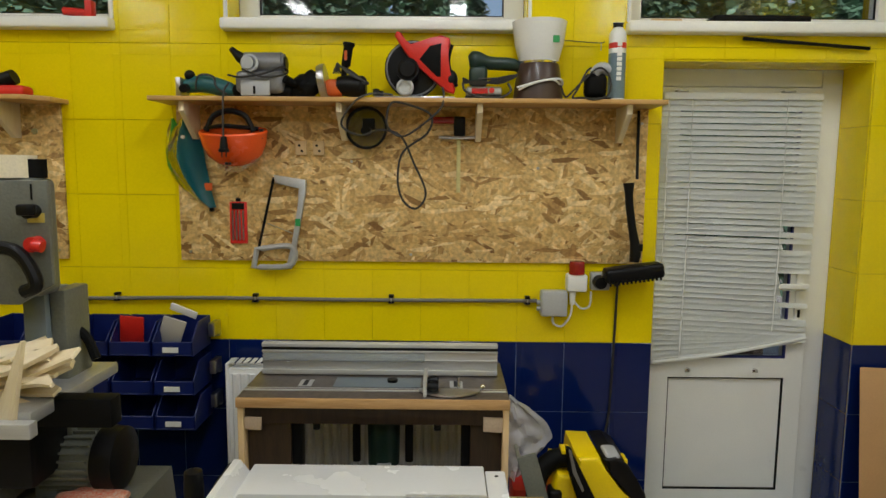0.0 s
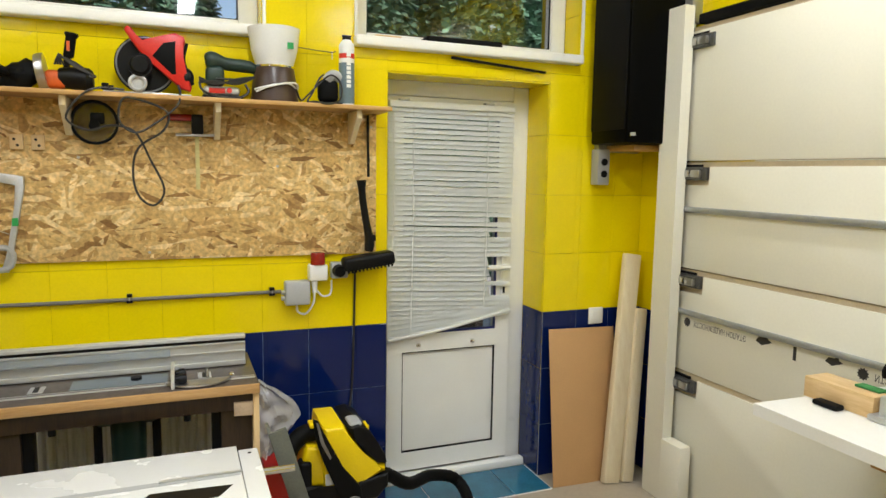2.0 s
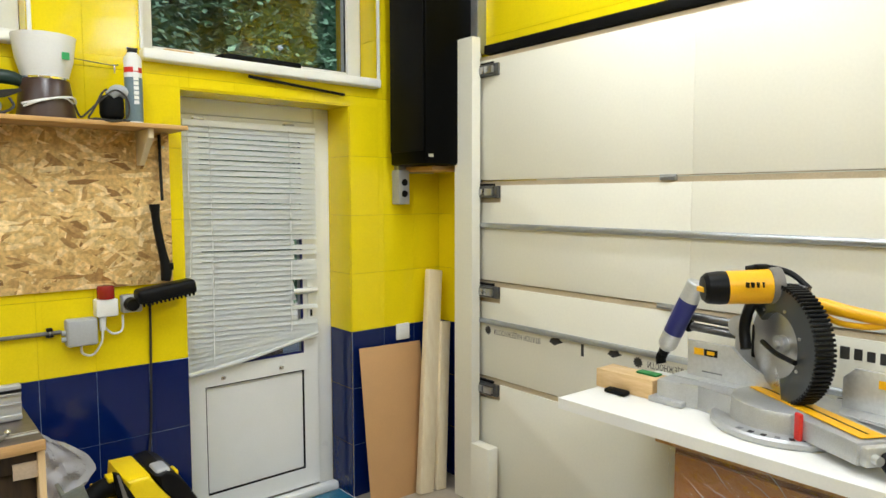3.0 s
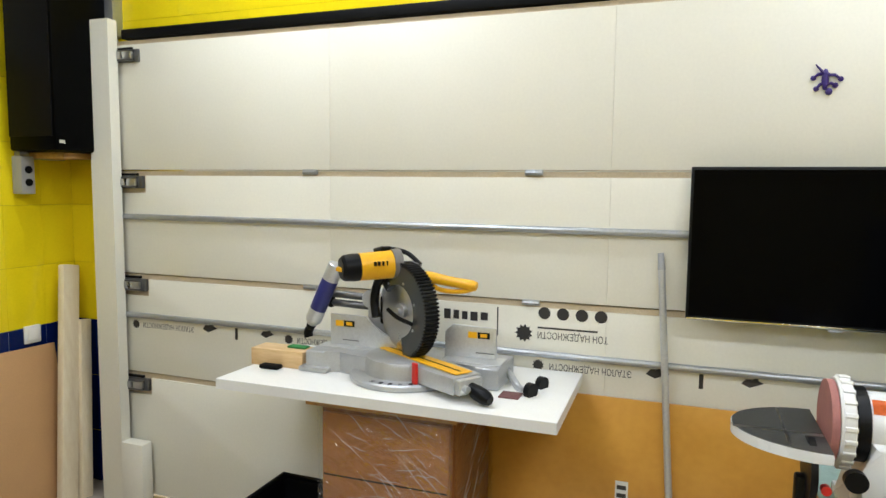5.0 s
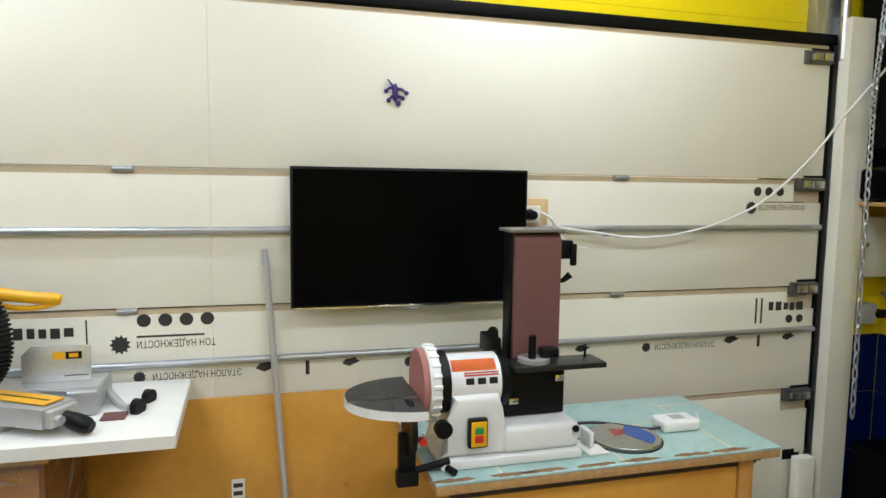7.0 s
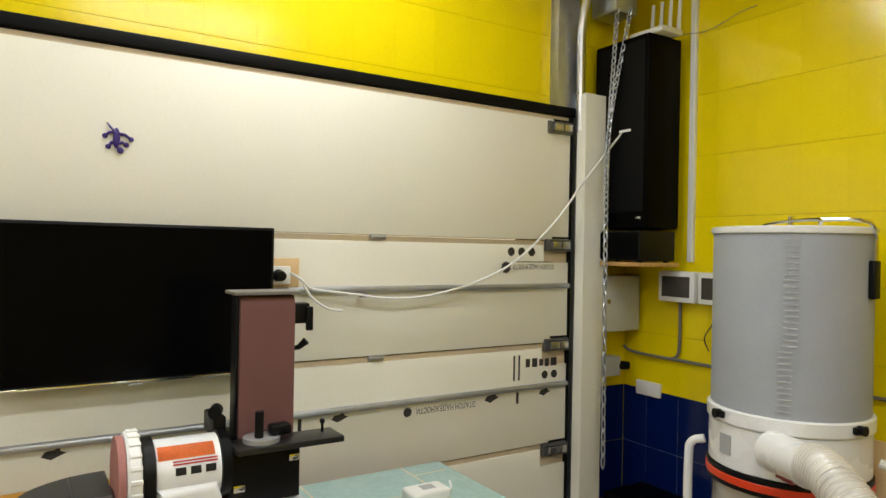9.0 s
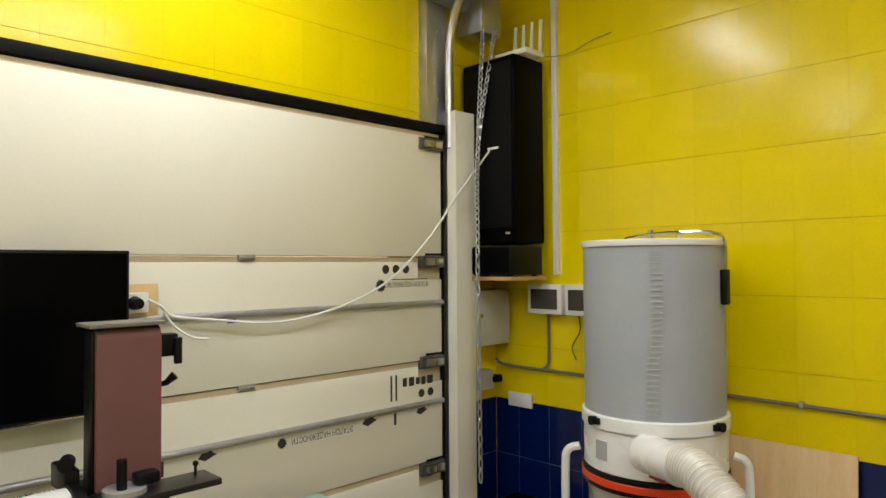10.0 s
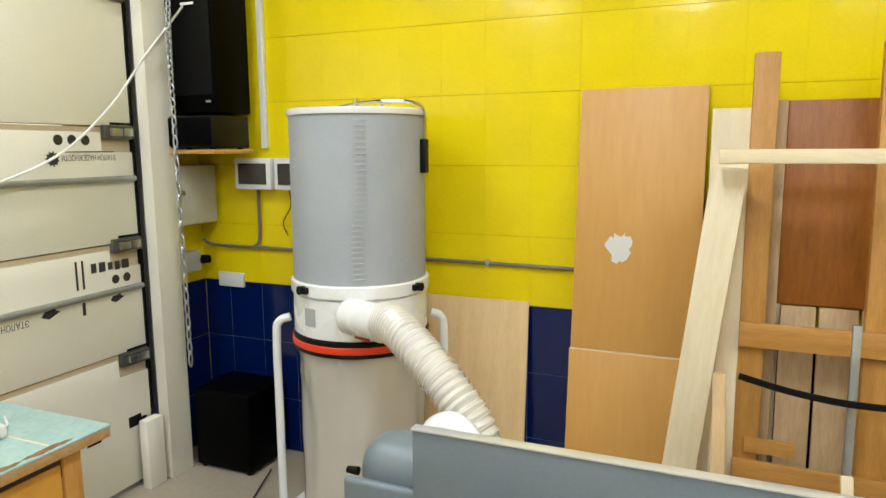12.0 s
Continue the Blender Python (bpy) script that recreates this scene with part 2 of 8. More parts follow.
ORANGE_D = mat("dark_orange_plastic", (0.62, 0.11, 0.02), 0.38, var=0.1)
RED = mat("red_plastic", (0.62, 0.022, 0.015), 0.35, var=0.1)
RED_D = mat("dark_red_lens", (0.28, 0.015, 0.012), 0.2, var=0.1)
TEAL_PL = mat("teal_plastic", (0.01, 0.10, 0.11), 0.4, var=0.15)
GREEN_D = mat("dark_green_plastic", (0.008, 0.028, 0.022), 0.42, var=0.15)
GREEN = mat("green_plastic", (0.02, 0.30, 0.08), 0.4, var=0.1)
BROWN_PL = mat("dark_brown_plastic", (0.05, 0.026, 0.018), 0.35, var=0.12)
# bin blue lowered to navy: the shadow on the rack is in the colour
SHADED_BIN = mat("shaded_blue_plastic", (0.003, 0.011, 0.10), 0.4, var=0.1)
BLUE_D = mat("dark_blue_print", (0.02, 0.025, 0.16), 0.35, var=0.1)
PURPLE = mat("purple_rubber", (0.035, 0.015, 0.16), 0.4, var=0.1)
ABRASIVE = mat("brown_abrasive", (0.165, 0.072, 0.066), 0.85, var=0.12, scale=6, bscale=400, bump=0.05)
ABR_PINK = mat("pink_worn_abrasive", (0.38, 0.16, 0.14), 0.8, var=0.14, scale=20, bscale=300)
INK = mat("black_ink", (0.03, 0.027, 0.025), 0.6, var=0.1)
FILTER = mat("grey_filter_fabric", (0.35, 0.375, 0.41), 0.7, var=0.07, scale=5, bscale=200)
MILKY = clear("milky_plastic", (0.95, 0.90, 0.82), see=0.45, body=(0.90, 0.86, 0.78), rough=0.12)
# dusty wood, also toned down for the shade at the back of the stack
DUSTY_SHADED = wood("dusty_shaded_plank", (0.56, 0.40, 0.23), (0.42, 0.28, 0.14), 0.6, "z")
HOSE_M = clear("translucent_hose", (0.95, 0.93, 0.88), see=0.22, body=(0.80, 0.77, 0.70), rough=0.15)
FILM = clear("stretch_film", (0.97, 0.97, 0.97), see=0.975, body=(0.8, 0.8, 0.8), rough=0.10, mirror=0.13)
VISOR = clear("teal_acrylic", (0.12, 0.6, 0.68), see=0.34, body=(0.002, 0.21, 0.31), rough=0.08)
VISOR_G = clear("green_acrylic", (0.2, 0.8, 0.4), see=0.4, body=(0.01, 0.30, 0.09), rough=0.08)
BAG_M = clear("white_bag_film", (0.9, 0.9, 0.92), see=0.35, body=(0.75, 0.75, 0.78), rough=0.2)
ACRYL = clear("clear_acrylic", (0.93, 0.96, 0.98), see=0.85, body=(0.7, 0.75, 0.8))
LEAF = mat("conifer_green", (0.17, 0.31, 0.21), 0.5, var=0, col2=(0.07, 0.165, 0.12), scale=3, each=0.25)
STONE = mat("outside_paving", (0.35, 0.33, 0.30), 0.8, var=0.2)
DIFFUSER = glow("lamp_diffuser", (1.0, 0.97, 0.9), 9.0)


# ---- mesh helpers ----
class G:
    """A growing mesh made of shaped solids."""

    def __init__(self):
        self.bm = bmesh.new()

    def put(self, verts, m):
        if m is not None:
            bmesh.ops.transform(self.bm, matrix=m, verts=verts)
        return self

    def box(self, a, b, bev=0.0, seg=2, m=None):
        lo, hi = [min(p, q) for p, q in zip(a, b)], [max(p, q) for p, q in zip(a, b)]
        mid = Vector([(p + q) / 2 for p, q in zip(lo, hi)])
        size = Vector([max(q - p, 1e-4) for p, q in zip(lo, hi)])
        vs = bmesh.ops.create_cube(self.bm, size=1, matrix=Matrix.Translation(mid) @ Matrix.Diagonal((*size, 1)))["verts"]
        if bev:
            es = list({e for v in vs for e in v.link_edges})
            r = bmesh.ops.bevel(self.bm, geom=vs + es, offset=min(bev, min(size) * 0.45), segments=seg, affect="EDGES", profile=0.5)
            vs = list({v for v in r["verts"]} | {v for v in vs if v.is_valid})
        return self.put(vs, m)

    def cyl(self, p0, p1, r0, r1=None, n=24, m=None):
        p0, p1 = Vector(p0), Vector(p1)
        d = p1 - p0
        mt = Matrix.Translation((p0 + p1) / 2) @ d.to_track_quat("Z", "Y").to_matrix().to_4x4()
        vs = bmesh.ops.create_cone(self.bm, cap_ends=True, segments=n, radius1=r0, radius2=r0 if r1 is None else r1, depth=d.length, matrix=mt)["verts"]
        return self.put(vs, m)

    def lathe(self, prof, n=32, m=None):
        """Turns a profile of (radius, height) round z."""
        rings = []
        for r, z in prof:
            rings.append([self.bm.verts.new((r * math.cos(2 * math.pi * k / n), r * math.sin(2 * math.pi * k / n), z)) for k in range(n)])
        for a, b in zip(rings, rings[1:]):
            for k in range(n):
                self.bm.faces.new((a[k], a[(k + 1) % n], b[(k + 1) % n], b[k]))
        if prof[0][0] > 1e-5:
            self.bm.faces.new(rings[0][::-1])
        if prof[-1][0] > 1e-5:
            self.bm.faces.new(rings[-1])
        return self.put([v for r in rings for v in r], m)

    def prism(self, poly, h, bev=0.0, m=None, seg=2):
        """A flat outline in local x, y pushed up by h in z."""
        lo = [self.bm.verts.new((x, y, 0)) for x, y in poly]
        hi = [self.bm.verts.new((x, y, h)) for x, y in poly]
        fs = [self.bm.faces.new(lo[::-1]), self.bm.faces.new(hi)]
        k = len(poly)
        for i in range(k):
            fs.append(self.bm.faces.new((lo[i], lo[(i + 1) % k], hi[(i + 1) % k], hi[i])))
        vs = lo + hi
        if bev:
            es = list({e for f in fs[:2] for e in f.edges})
            r = bmesh.ops.bevel(self.bm, geom=es, offset=bev, segments=seg, affect="EDGES", profile=0.5)
            vs = list({v for v in r["verts"]} | {v for v in vs if v.is_valid})
        return self.put(vs, m)

    def tube(self, pts, r, n=8, m=None, closed=False):
        """A round bar along points; r is one radius or one for each point."""
        pts = [Vector(p) for p in pts]
        rs = r if isinstance(r, (list, tuple)) else [r] * len(pts)
        rings, up = [], None
        for i, p in enumerate(pts):
            a = pts[i - 1] if i or closed else p
            b = pts[(i + 1) % len(pts)] if i < len(pts) - 1 or closed else p
            t = (b - a).normalized()
            if up is None:
                up = t.orthogonal().normalized()
            up = (up - t * up.dot(t)).normalized()
            w = t.cross(up)
            rings.append([self.bm.verts.new(p + rs[i] * (math.cos(2 * math.pi * k / n) * up + math.sin(2 * math.pi * k / n) * w)) for k in range(n)])
        pairs = list(zip(rings, rings[1:])) + ([(rings[-1], rings[0])] if closed else [])
        for a, b in pairs:
            for k in range(n):
                self.bm.faces.new((a[k], a[(k + 1) % n], b[(k + 1) % n], b[k]))
        if not closed:
            self.bm.faces.new(rings[0][::-1]), self.bm.faces.new(rings[-1])
        return self.put([v for q in rings for v in q], m)

    def ball(self, c, r, s=(1, 1, 1), m=None, n=20):
        vs = bmesh.ops.create_uvsphere(self.bm, u_segments=n, v_segments=n // 2, radius=r, matrix=Matrix.Translation(c) @ Matrix.Diagonal((*s, 1)))["verts"]
        return self.put(vs, m)

    def ring(self, c, axis, r, t, n=32, k=8):
        q = Vector(axis).to_track_quat("Z", "Y").to_matrix().to_4x4()
        pts = [Vector(c) + q.to_3x3() @ Vector((r * math.cos(a), r * math.sin(a), 0)) for a in [2 * math.pi * i / n for i in range(n)]]
        return self.tube(pts, t, k, closed=True)


def bend(pts, steps=8):
    """Smooth line through the points."""
    p = [Vector(v) for v in pts]
    p = [p[0] * 2 - p[1], *p, p[-1] * 2 - p[-2]]
    out = []
    for i in range(1, len(p) - 2):
        for s in range(steps):
            t = s / steps
            out.append(0.5 * (2 * p[i] + (p[i + 1] - p[i - 1]) * t + (2 * p[i - 1] - 5 * p[i] + 4 * p[i + 1] - p[i + 2]) * t * t + (3 * p[i] - p[i - 1] - 3 * p[i + 1] + p[i + 2]) * t ** 3))
    return out + [p[-2]]


ORIGIN = {}


def mesh_of(name, g, material, shift):
    bmesh.ops.recalc_face_normals(g.bm, faces=g.bm.faces)
    me = bpy.data.meshes.new(name)
    if shift is not None:
        g.bm.transform(Matrix.Translation(-shift))
    g.bm.to_mesh(me)
    g.bm.free()
    me.materials.append(material)
    me.polygons.foreach_set("use_smooth", [True] * len(me.polygons))
    me.set_sharp_from_angle(angle=radians(32))
    return me


def thing(name, at, label, category, group="", turn=None):
    """An empty at the thing's base. Without turn its parts come in world places; with turn (a pose) in its own."""
    ob = new(name)
    ob.empty_display_size = 0.05
    if turn is None:
        ob.location = at
        ORIGIN[ob] = Vector(at)
    else:
        ob.matrix_basis = turn
        ORIGIN[ob] = None
    return tagged(ob, label, category, group)


def part(name, g, material, parent, label=""):
    ob = new(name, mesh_of(name, g, material, ORIGIN[parent]))
    ob.parent = parent
    ORIGIN[ob] = ORIGIN[parent]
    return tagged(ob, label)


def solo(name, g, material, label, category, group="", at=None, kind=""):
    """A thing or piece of the setting that is one mesh."""
    shift = Vector(at) if at is not None else Vector((0, 0, 0))
    ob = new(name, mesh_of(name, g, material, shift))
    ob.location = shift
    ORIGIN[ob] = shift
    return tagged(ob, label, category, group, kind)


# ---- setting ----
N_Y, S_Y, E_X, W_X, CEIL = 2.82, -3.15, 2.36, -4.2, 3.25
TK = 0.004


def split(u0, u1, z0, z1, holes):
    """Rectangles that fill u0..u1, z0..z1 but for the holes."""
    us = sorted({u0, u1, *[h[i] for h in holes for i in (0, 1) if u0 < h[i] < u1]})
    zs = sorted({z0, z1, *[h[i] for h in holes for i in (2, 3) if z0 < h[i] < z1]})
    for a, b in zip(us, us[1:]):
        for c, d in zip(zs, zs[1:]):
            mu, mz = (a + b) / 2, (c + d) / 2
            if not any(h[0] < mu < h[1] and h[2] < mz < h[3] for h in holes):
                yield a, b, c, d


HOLES_N = [(0.94, 1.78, -0.1, 2.035), (-0.79, 0.40, 2.13, 3.02), (0.80, 1.95, 2.13, 3.02), (-2.40, -1.25, 2.13, 3.02)]
HOLES_E = [(-2.60, 2.34, -0.1, 2.26)]
g = G()
for a, b, c, d in split(W_X, E_X + 0.3, 0, CEIL, HOLES_N):
    g.box((a, N_Y + TK, c), (b, 3.22, d))
wall_n = solo("wall_north", g, GROUT_Y, "tiled masonry wall, yellow above dark blue", "wall", kind="structure")
g = G()
for a, b, c, d in split(S_Y - 0.3, N_Y + TK - 0.001, 0, CEIL, HOLES_E):
    g.box((E_X + TK, a, c), (E_X + 0.28, b, d))
wall_e = solo("wall_east", g, GROUT_Y, "tiled wall round the sectional garage door", "wall", kind="structure")
wall_s = solo("wall_south", G().box((W_X, S_Y - TK - 0.25, 0), (E_X + TK - 0.001, S_Y - TK, CEIL)), GROUT_Y, "tiled masonry wall, yellow above dark blue", "wall", kind="structure")
wall_w = solo("wall_west", G().box((W_X - 0.25, S_Y - 0.3, 0), (W_X - 0.001, 3.22, CEIL)), YELLOW, "plain yellow wall", "wall", kind="structure")
solo("floor", G().box((W_X - 0.25, S_Y - 0.3, -0.15), (E_X + 0.3, 3.22, 0)), FLOOR_M, "light beige workshop floor", "floor", kind="structure")
solo("ceiling", G().box((W_X - 0.25, S_Y - 0.3, CEIL + 0.001), (E_X + 0.3, 3.22, CEIL + 0.2)), PLASTER, "white plastered ceiling", "ceiling", kind="structure")
solo("ground", G().box((-60, 3.221, -0.3), (60, 80, -0.12)), STONE, "paved yard outside", "ground", kind="structure")
g = G()
for a, b, c, d in split(W_X + 0.01, E_X, 0.001, 0.879, HOLES_N):
    g.box((a, N_Y + TK - 0.0012, c), (b, N_Y + TK - 0.0001, d))
solo("dado_grout_north", g, GROUT_B, "pale blue grout between dark blue tiles", "wall", kind="structure")
solo("dado_grout_south", G().box((W_X + 0.01, S_Y - TK + 0.0001, 0.001), (E_X, S_Y - TK + 0.0012, 0.879)), GROUT_B, "pale blue grout between dark blue tiles", "wall", kind="structure")
for lx in LAMP_X:
    for ly in LAMP_Y:
        th = thing("ceiling_light", (lx, ly, CEIL), "long white linear ceiling luminaire, switched on", "ceiling light", "ceiling lights")
        part("housing", G().box((lx - 0.095, ly - 0.62, CEIL - 0.075), (lx + 0.095, ly + 0.62, CEIL - 0.001), 0.008), WHITE_EN, th)
        for dx in (-0.045, 0.045):
            part("tube", G().cyl((lx + dx, ly - 0.595, CEIL - 0.092), (lx + dx, ly + 0.595, CEIL - 0.092), 0.0155, n=14), DIFFUSER, th, "glowing fluorescent tube")

# ---- windows in the north wall ----
for k, (x0, x1) in enumerate(((-0.79, 0.40), (0.80, 1.95), (-2.40, -1.25)), 1):
    w = thing("window_%d" % k, (x0, 2.98, 2.13), "white plastic window with a deep white sill", "window")
    tagged(w, kind="structure")
    z0, z1 = 2.175, 3.01
    g = G()
    for a, b in (((x0 + 0.004, 2.97, z0), (x0 + 0.085, 3.04, z1)), ((x1 - 0.085, 2.97, z0), (x1 - 0.004, 3.04, z1))):
        g.box(a, b, 0.006)
    g.box((x0 + 0.085, 2.972, z0), (x1 - 0.085, 3.038, z0 + 0.05), 0.006).box((x0 + 0.085, 2.972, z1 - 0.06), (x1 - 0.085, 3.038, z1), 0.006)
    part("window_frame", g, PVC, w)
    part("pane", G().box((x0 + 0.08, 3.0, z0 + 0.045), (x1 - 0.08, 3.006, z1 - 0.05)), GLASS, w).visible_shadow = False
    part("gasket", G().box((x0 + 0.085, 2.990, z0 + 0.05), (x1 - 0.085, 2.996, z0 + 0.056)).box((x0 + 0.085, 2.990, z0 + 0.05), (x0 + 0.091, 2.996, z1 - 0.06)).box((x1 - 0.091, 2.990, z0 + 0.05), (x1 - 0.085, 2.996, z1 - 0.06)), BLACK, w)
    part("window_sill", G().box((x0 - 0.015, 2.765, 2.127), (x1 + (-0.012 if x0 > 0 else 0.015), 2.975, 2.172), 0.01, 3), PVC, w)
    part("corner_trim", G().box((x0 - 0.012, 2.812, 2.174), (x0 + 0.002, 2.826, 3.02), 0.003), PVC, w)
    part("corner_trim", G().box((x1 - 0.002, 2.812, 2.174), (x1 + 0.012, 2.826, 3.02), 0.003), PVC, w)

# ---- back door ----
d = thing("door_1", (1.36, 3.05, 0), "white half-glazed plastic door behind a broken blind", "door")
tagged(d, kind="structure")
g = G().box((0.945, 3.03, 0), (1.0, 3.10, 2.03), 0.006).box((1.69, 3.03, 0), (1.778, 3.10, 2.03), 0.006).box((1.0, 3.031, 1.955), (1.69, 3.10, 2.03), 0.006)
part("door_frame", g, PVC, d)
lf = G()
for a, b, c, e in split(1.004, 1.686, 0.05, 1.95, [(1.085, 1.605, 0.145, 0.675), (1.085, 1.605, 0.765, 1.87)]):
    lf.box((a, 3.015, c), (b, 3.075, e))
leaf = part("door_leaf", lf, PVC, d)
part("lower_panel", G().box((1.08, 3.03, 0.14), (1.61, 3.06, 0.68)), PVC, leaf)
g = G()
for a, b in (((1.085, 3.018, 0.145), (1.605, 3.03, 0.151)), ((1.085, 3.018, 0.669), (1.605, 3.03, 0.675)), ((1.085, 3.018, 0.145), (1.090, 3.03, 0.675)), ((1.600, 3.018, 0.145), (1.605, 3.03, 0.675))):
    g.box(a, b)
part("gasket", g, RUBBER, leaf)
g = G()
for a, b in (((1.085, 3.016, 0.765), (1.605, 3.03, 0.775)), ((1.597, 3.016, 0.765), (1.605, 3.03, 1.87)), ((1.085, 3.016, 0.765), (1.093, 3.03, 1.87))):
    g.box(a, b)
part("glazing_gasket", g, BLUE_D, leaf)
part("pane", G().box((1.08, 3.04, 0.76), (1.61, 3.046, 1.875)), GLASS, leaf).visible_shadow = False
hd = part("handle_plate", G().box((1.628, 3.004, 0.90), (1.660, 3.0148, 1.17), 0.004), PVC, d)
part("handle", G().cyl((1.644, 3.0, 1.10), (1.644, 2.965, 1.10), 0.010).box((1.53, 2.955, 1.09), (1.66, 2.972, 1.112), 0.006), PVC, hd)
part("keyhole", G().box((1.638, 3.0, 0.955), (1.650, 3.0038, 0.99), 0.002), BLACK, hd)
part("threshold", G().box((0.945, 2.96, 0.0005), (1.775, 3.014, 0.045), 0.012), PVC, d)
for hx in (1.17, 1.47):
    part("latch_hook", G().cyl((hx, 3.014, 0.715), (hx, 2.995, 0.715), 0.006).box((hx - 0.018, 2.990, 0.705), (hx + 0.006, 2.996, 0.72), 0.002), CHROME, d)

b = thing("venetian_blind", (1.34, 2.99, 0.75), "white slatted venetian blind with bent, broken lower slats", "blind")
part("headrail", G().box((1.0, 2.975, 1.895), (1.672, 3.005, 1.925), 0.004), SLAT, b)
for hx in (1.05, 1.50):
    part("bracket", G().box((hx, 2.97, 1.925), (hx + 0.05, 3.0, 1.935), 0.002), STEEL, b)
rng = random.Random(4)
NS = 46
for k in range(NS):
    f = k / (NS - 1)
    zl = 1.885 - f * 1.12
    zr = 1.885 - min(f, 0.86) * 1.16 - max(0, f - 0.86) * 0.18
    xr = 1.672
    if k in (21, 24, 29, 30, 32, 33, 35, 36):
        xr = 1.545 + rng.uniform(-0.02, 0.012)
    g = G()
    tilt = 0.0121 + rng.uniform(-0.002, 0.001)
    sag = rng.uniform(-0.0025, 0.0025)
    n = 6
    top, bot = [], []
    for s in range(n + 1):
        t = s / n
        xx = 0.998 + (xr - 0.998) * t
        tt = (xx - 0.998) / (1.672 - 0.998)
        zz = zl + (zr - zl) * tt + sag * math.sin(math.pi * t)
        rows = [g.bm.verts.new((xx, 2.980 + q * 0.007, zz - tilt + q * tilt + (0.0022 if q == 1 else 0))) for q in range(3)]
        top.append(rows)
    for p, q in zip(top, top[1:]):
        for s in range(2):
            g.bm.faces.new((p[s], q[s], q[s + 1], p[s + 1]))
    r = bmesh.ops.solidify(g.bm, geom=g.bm.faces[:], thickness=0.0009)
    part("slat", g, SLAT, b)
part("bottom_rail", G().tube(bend([(1.0, 2.985, 0.752), (1.3, 2.985, 0.792), (1.672, 2.985, 0.868)], 5), 0.011, 8), SLAT, b)
for hx, z0 in ((1.12, 0.77), (1.02, 1.2), (1.52, 0.9)):
    part("cord", G().tube([(hx, 2.972, 1.90), (hx + 0.003, 2.970, 1.3), (hx - 0.004, 2.972, z0)], 0.0015, 5), WHITE_PL, b)

g = G()
solo("door_apron_tile_bed", G().box((0.945, 2.66, 0.0005), (1.775, 2.955, 0.004)), PVC, "white edge strip of the blue doorway tiles", "floor trim", kind="structure")

# ---- sectional garage door ----
DX = 2.29
gd = thing("garage_door", (DX, -0.1, 0), "cream insulated sectional garage door with steel struts", "garage door")
DY0, DY1 = -2.66, 2.42
LEVELS = (0.03, 0.655, 1.150, 1.655, 2.275)
for k, (z0, z1) in enumerate(zip(LEVELS, LEVELS[1:])):
    s = part("section", G().box((DX + 0.012, DY0, z0), (DX + 0.05, DY1, z1 - 0.004), 0.003), FOAM_EDGE, gd)
    cuts = [1.25, 0.07, -1.12] if k != 3 else [1.25, 0.07]
    ys = [DY0, *sorted(cuts), DY1]
    top = z1 - 0.026
    for n, (a, c) in enumerate(zip(ys, ys[1:])):
        lo, hi, low = a + 0.0002, c - 0.0002, top - 0.085
        out = [(lo, z0 + 0.002), (hi, z0 + 0.002), (hi, top), (lo, top)]
        if k != 3 and n == 0:
            out = [(lo, z0 + 0.002), (hi, z0 + 0.002), (hi, top), (lo + 0.16, top), (lo + 0.16, low), (lo, low)]
        elif k != 3 and n == len(ys) - 2:
            out = [(lo, z0 + 0.002), (hi, z0 + 0.002), (hi, low), (hi - 0.16, low), (hi - 0.16, top), (lo, top)]
        part("foam_board", G().prism(out, 0.0115, 0.0015, pose(DX, 0, 0, 90, 0, 90)), FOAM, s)
for z in (1.43, 0.945):
    part("strut", G().cyl((DX - 0.014, DY0 + 0.01, z), (DX - 0.014, DY1 - 0.01, z), 0.0135, n=14), GALV, gd, "round steel stiffening tube")
part("top_seal", G().box((DX - 0.004, DY0 - 0.04, 2.277), (DX + 0.07, DY1 - 0.04, 2.322), 0.006), RUBBER, gd, "black rubber top seal")
for z in LEVELS[1:4]:
    for y in (1.35, 0.36, -0.62, -1.6):
        part("hinge", G().box((DX - 0.003, y - 0.035, z - 0.018), (DX + 0.012, y + 0.035, z + 0.004), 0.002).cyl((DX - 0.004, y - 0.03, z - 0.008), (DX - 0.004, y + 0.03, z - 0.008), 0.005, n=8), GALV, gd)
for side, y0, sg in ((0, DY1, -1), (1, DY0, 1)):
    for z in ((2.195, 1.597, 1.095, 0.595) if side == 0 else (2.21, 1.63, 1.14, 0.625)):
        rb = part("roller_bracket", G().box((DX - 0.012, y0, z - 0.03), (DX + 0.010, y0 + sg * 0.15, z + 0.03), 0.003).box((DX - 0.03, y0 + sg * 0.005, z - 0.025), (DX - 0.012, y0 + sg * 0.13, z - 0.018)).box((DX - 0.03, y0 + sg * 0.005, z + 0.018), (DX - 0.012, y0 + sg * 0.13, z + 0.025)), BRACKET, gd, "dark steel roller hinge bracket")
        part("spring_box", G().box((DX - 0.034, y0 + sg * 0.015, z - 0.017), (DX - 0.013, y0 + sg * 0.065, z + 0.017), 0.004).box((DX - 0.034, y0 + sg * 0.072, z - 0.017), (DX - 0.013, y0 + sg * 0.125, z + 0.017), 0.004), STEEL, rb)
        # black strip standing in for the shade in the gap above the bracket
        part("painted_shadow_gap", G().box((DX - 0.002, y0 + sg * 0.001, z + 0.031), (DX + 0.010, y0 + sg * 0.11, z + 0.042)), BLACK, rb)
for y0, y1 in ((2.421, 2.440), (-2.671, -2.661)):
    part("side_seal", G().box((DX - 0.008, y0, 0.35), (DX + 0.03, y1, 2.27)), RUBBER, gd, "black rubber side seal")

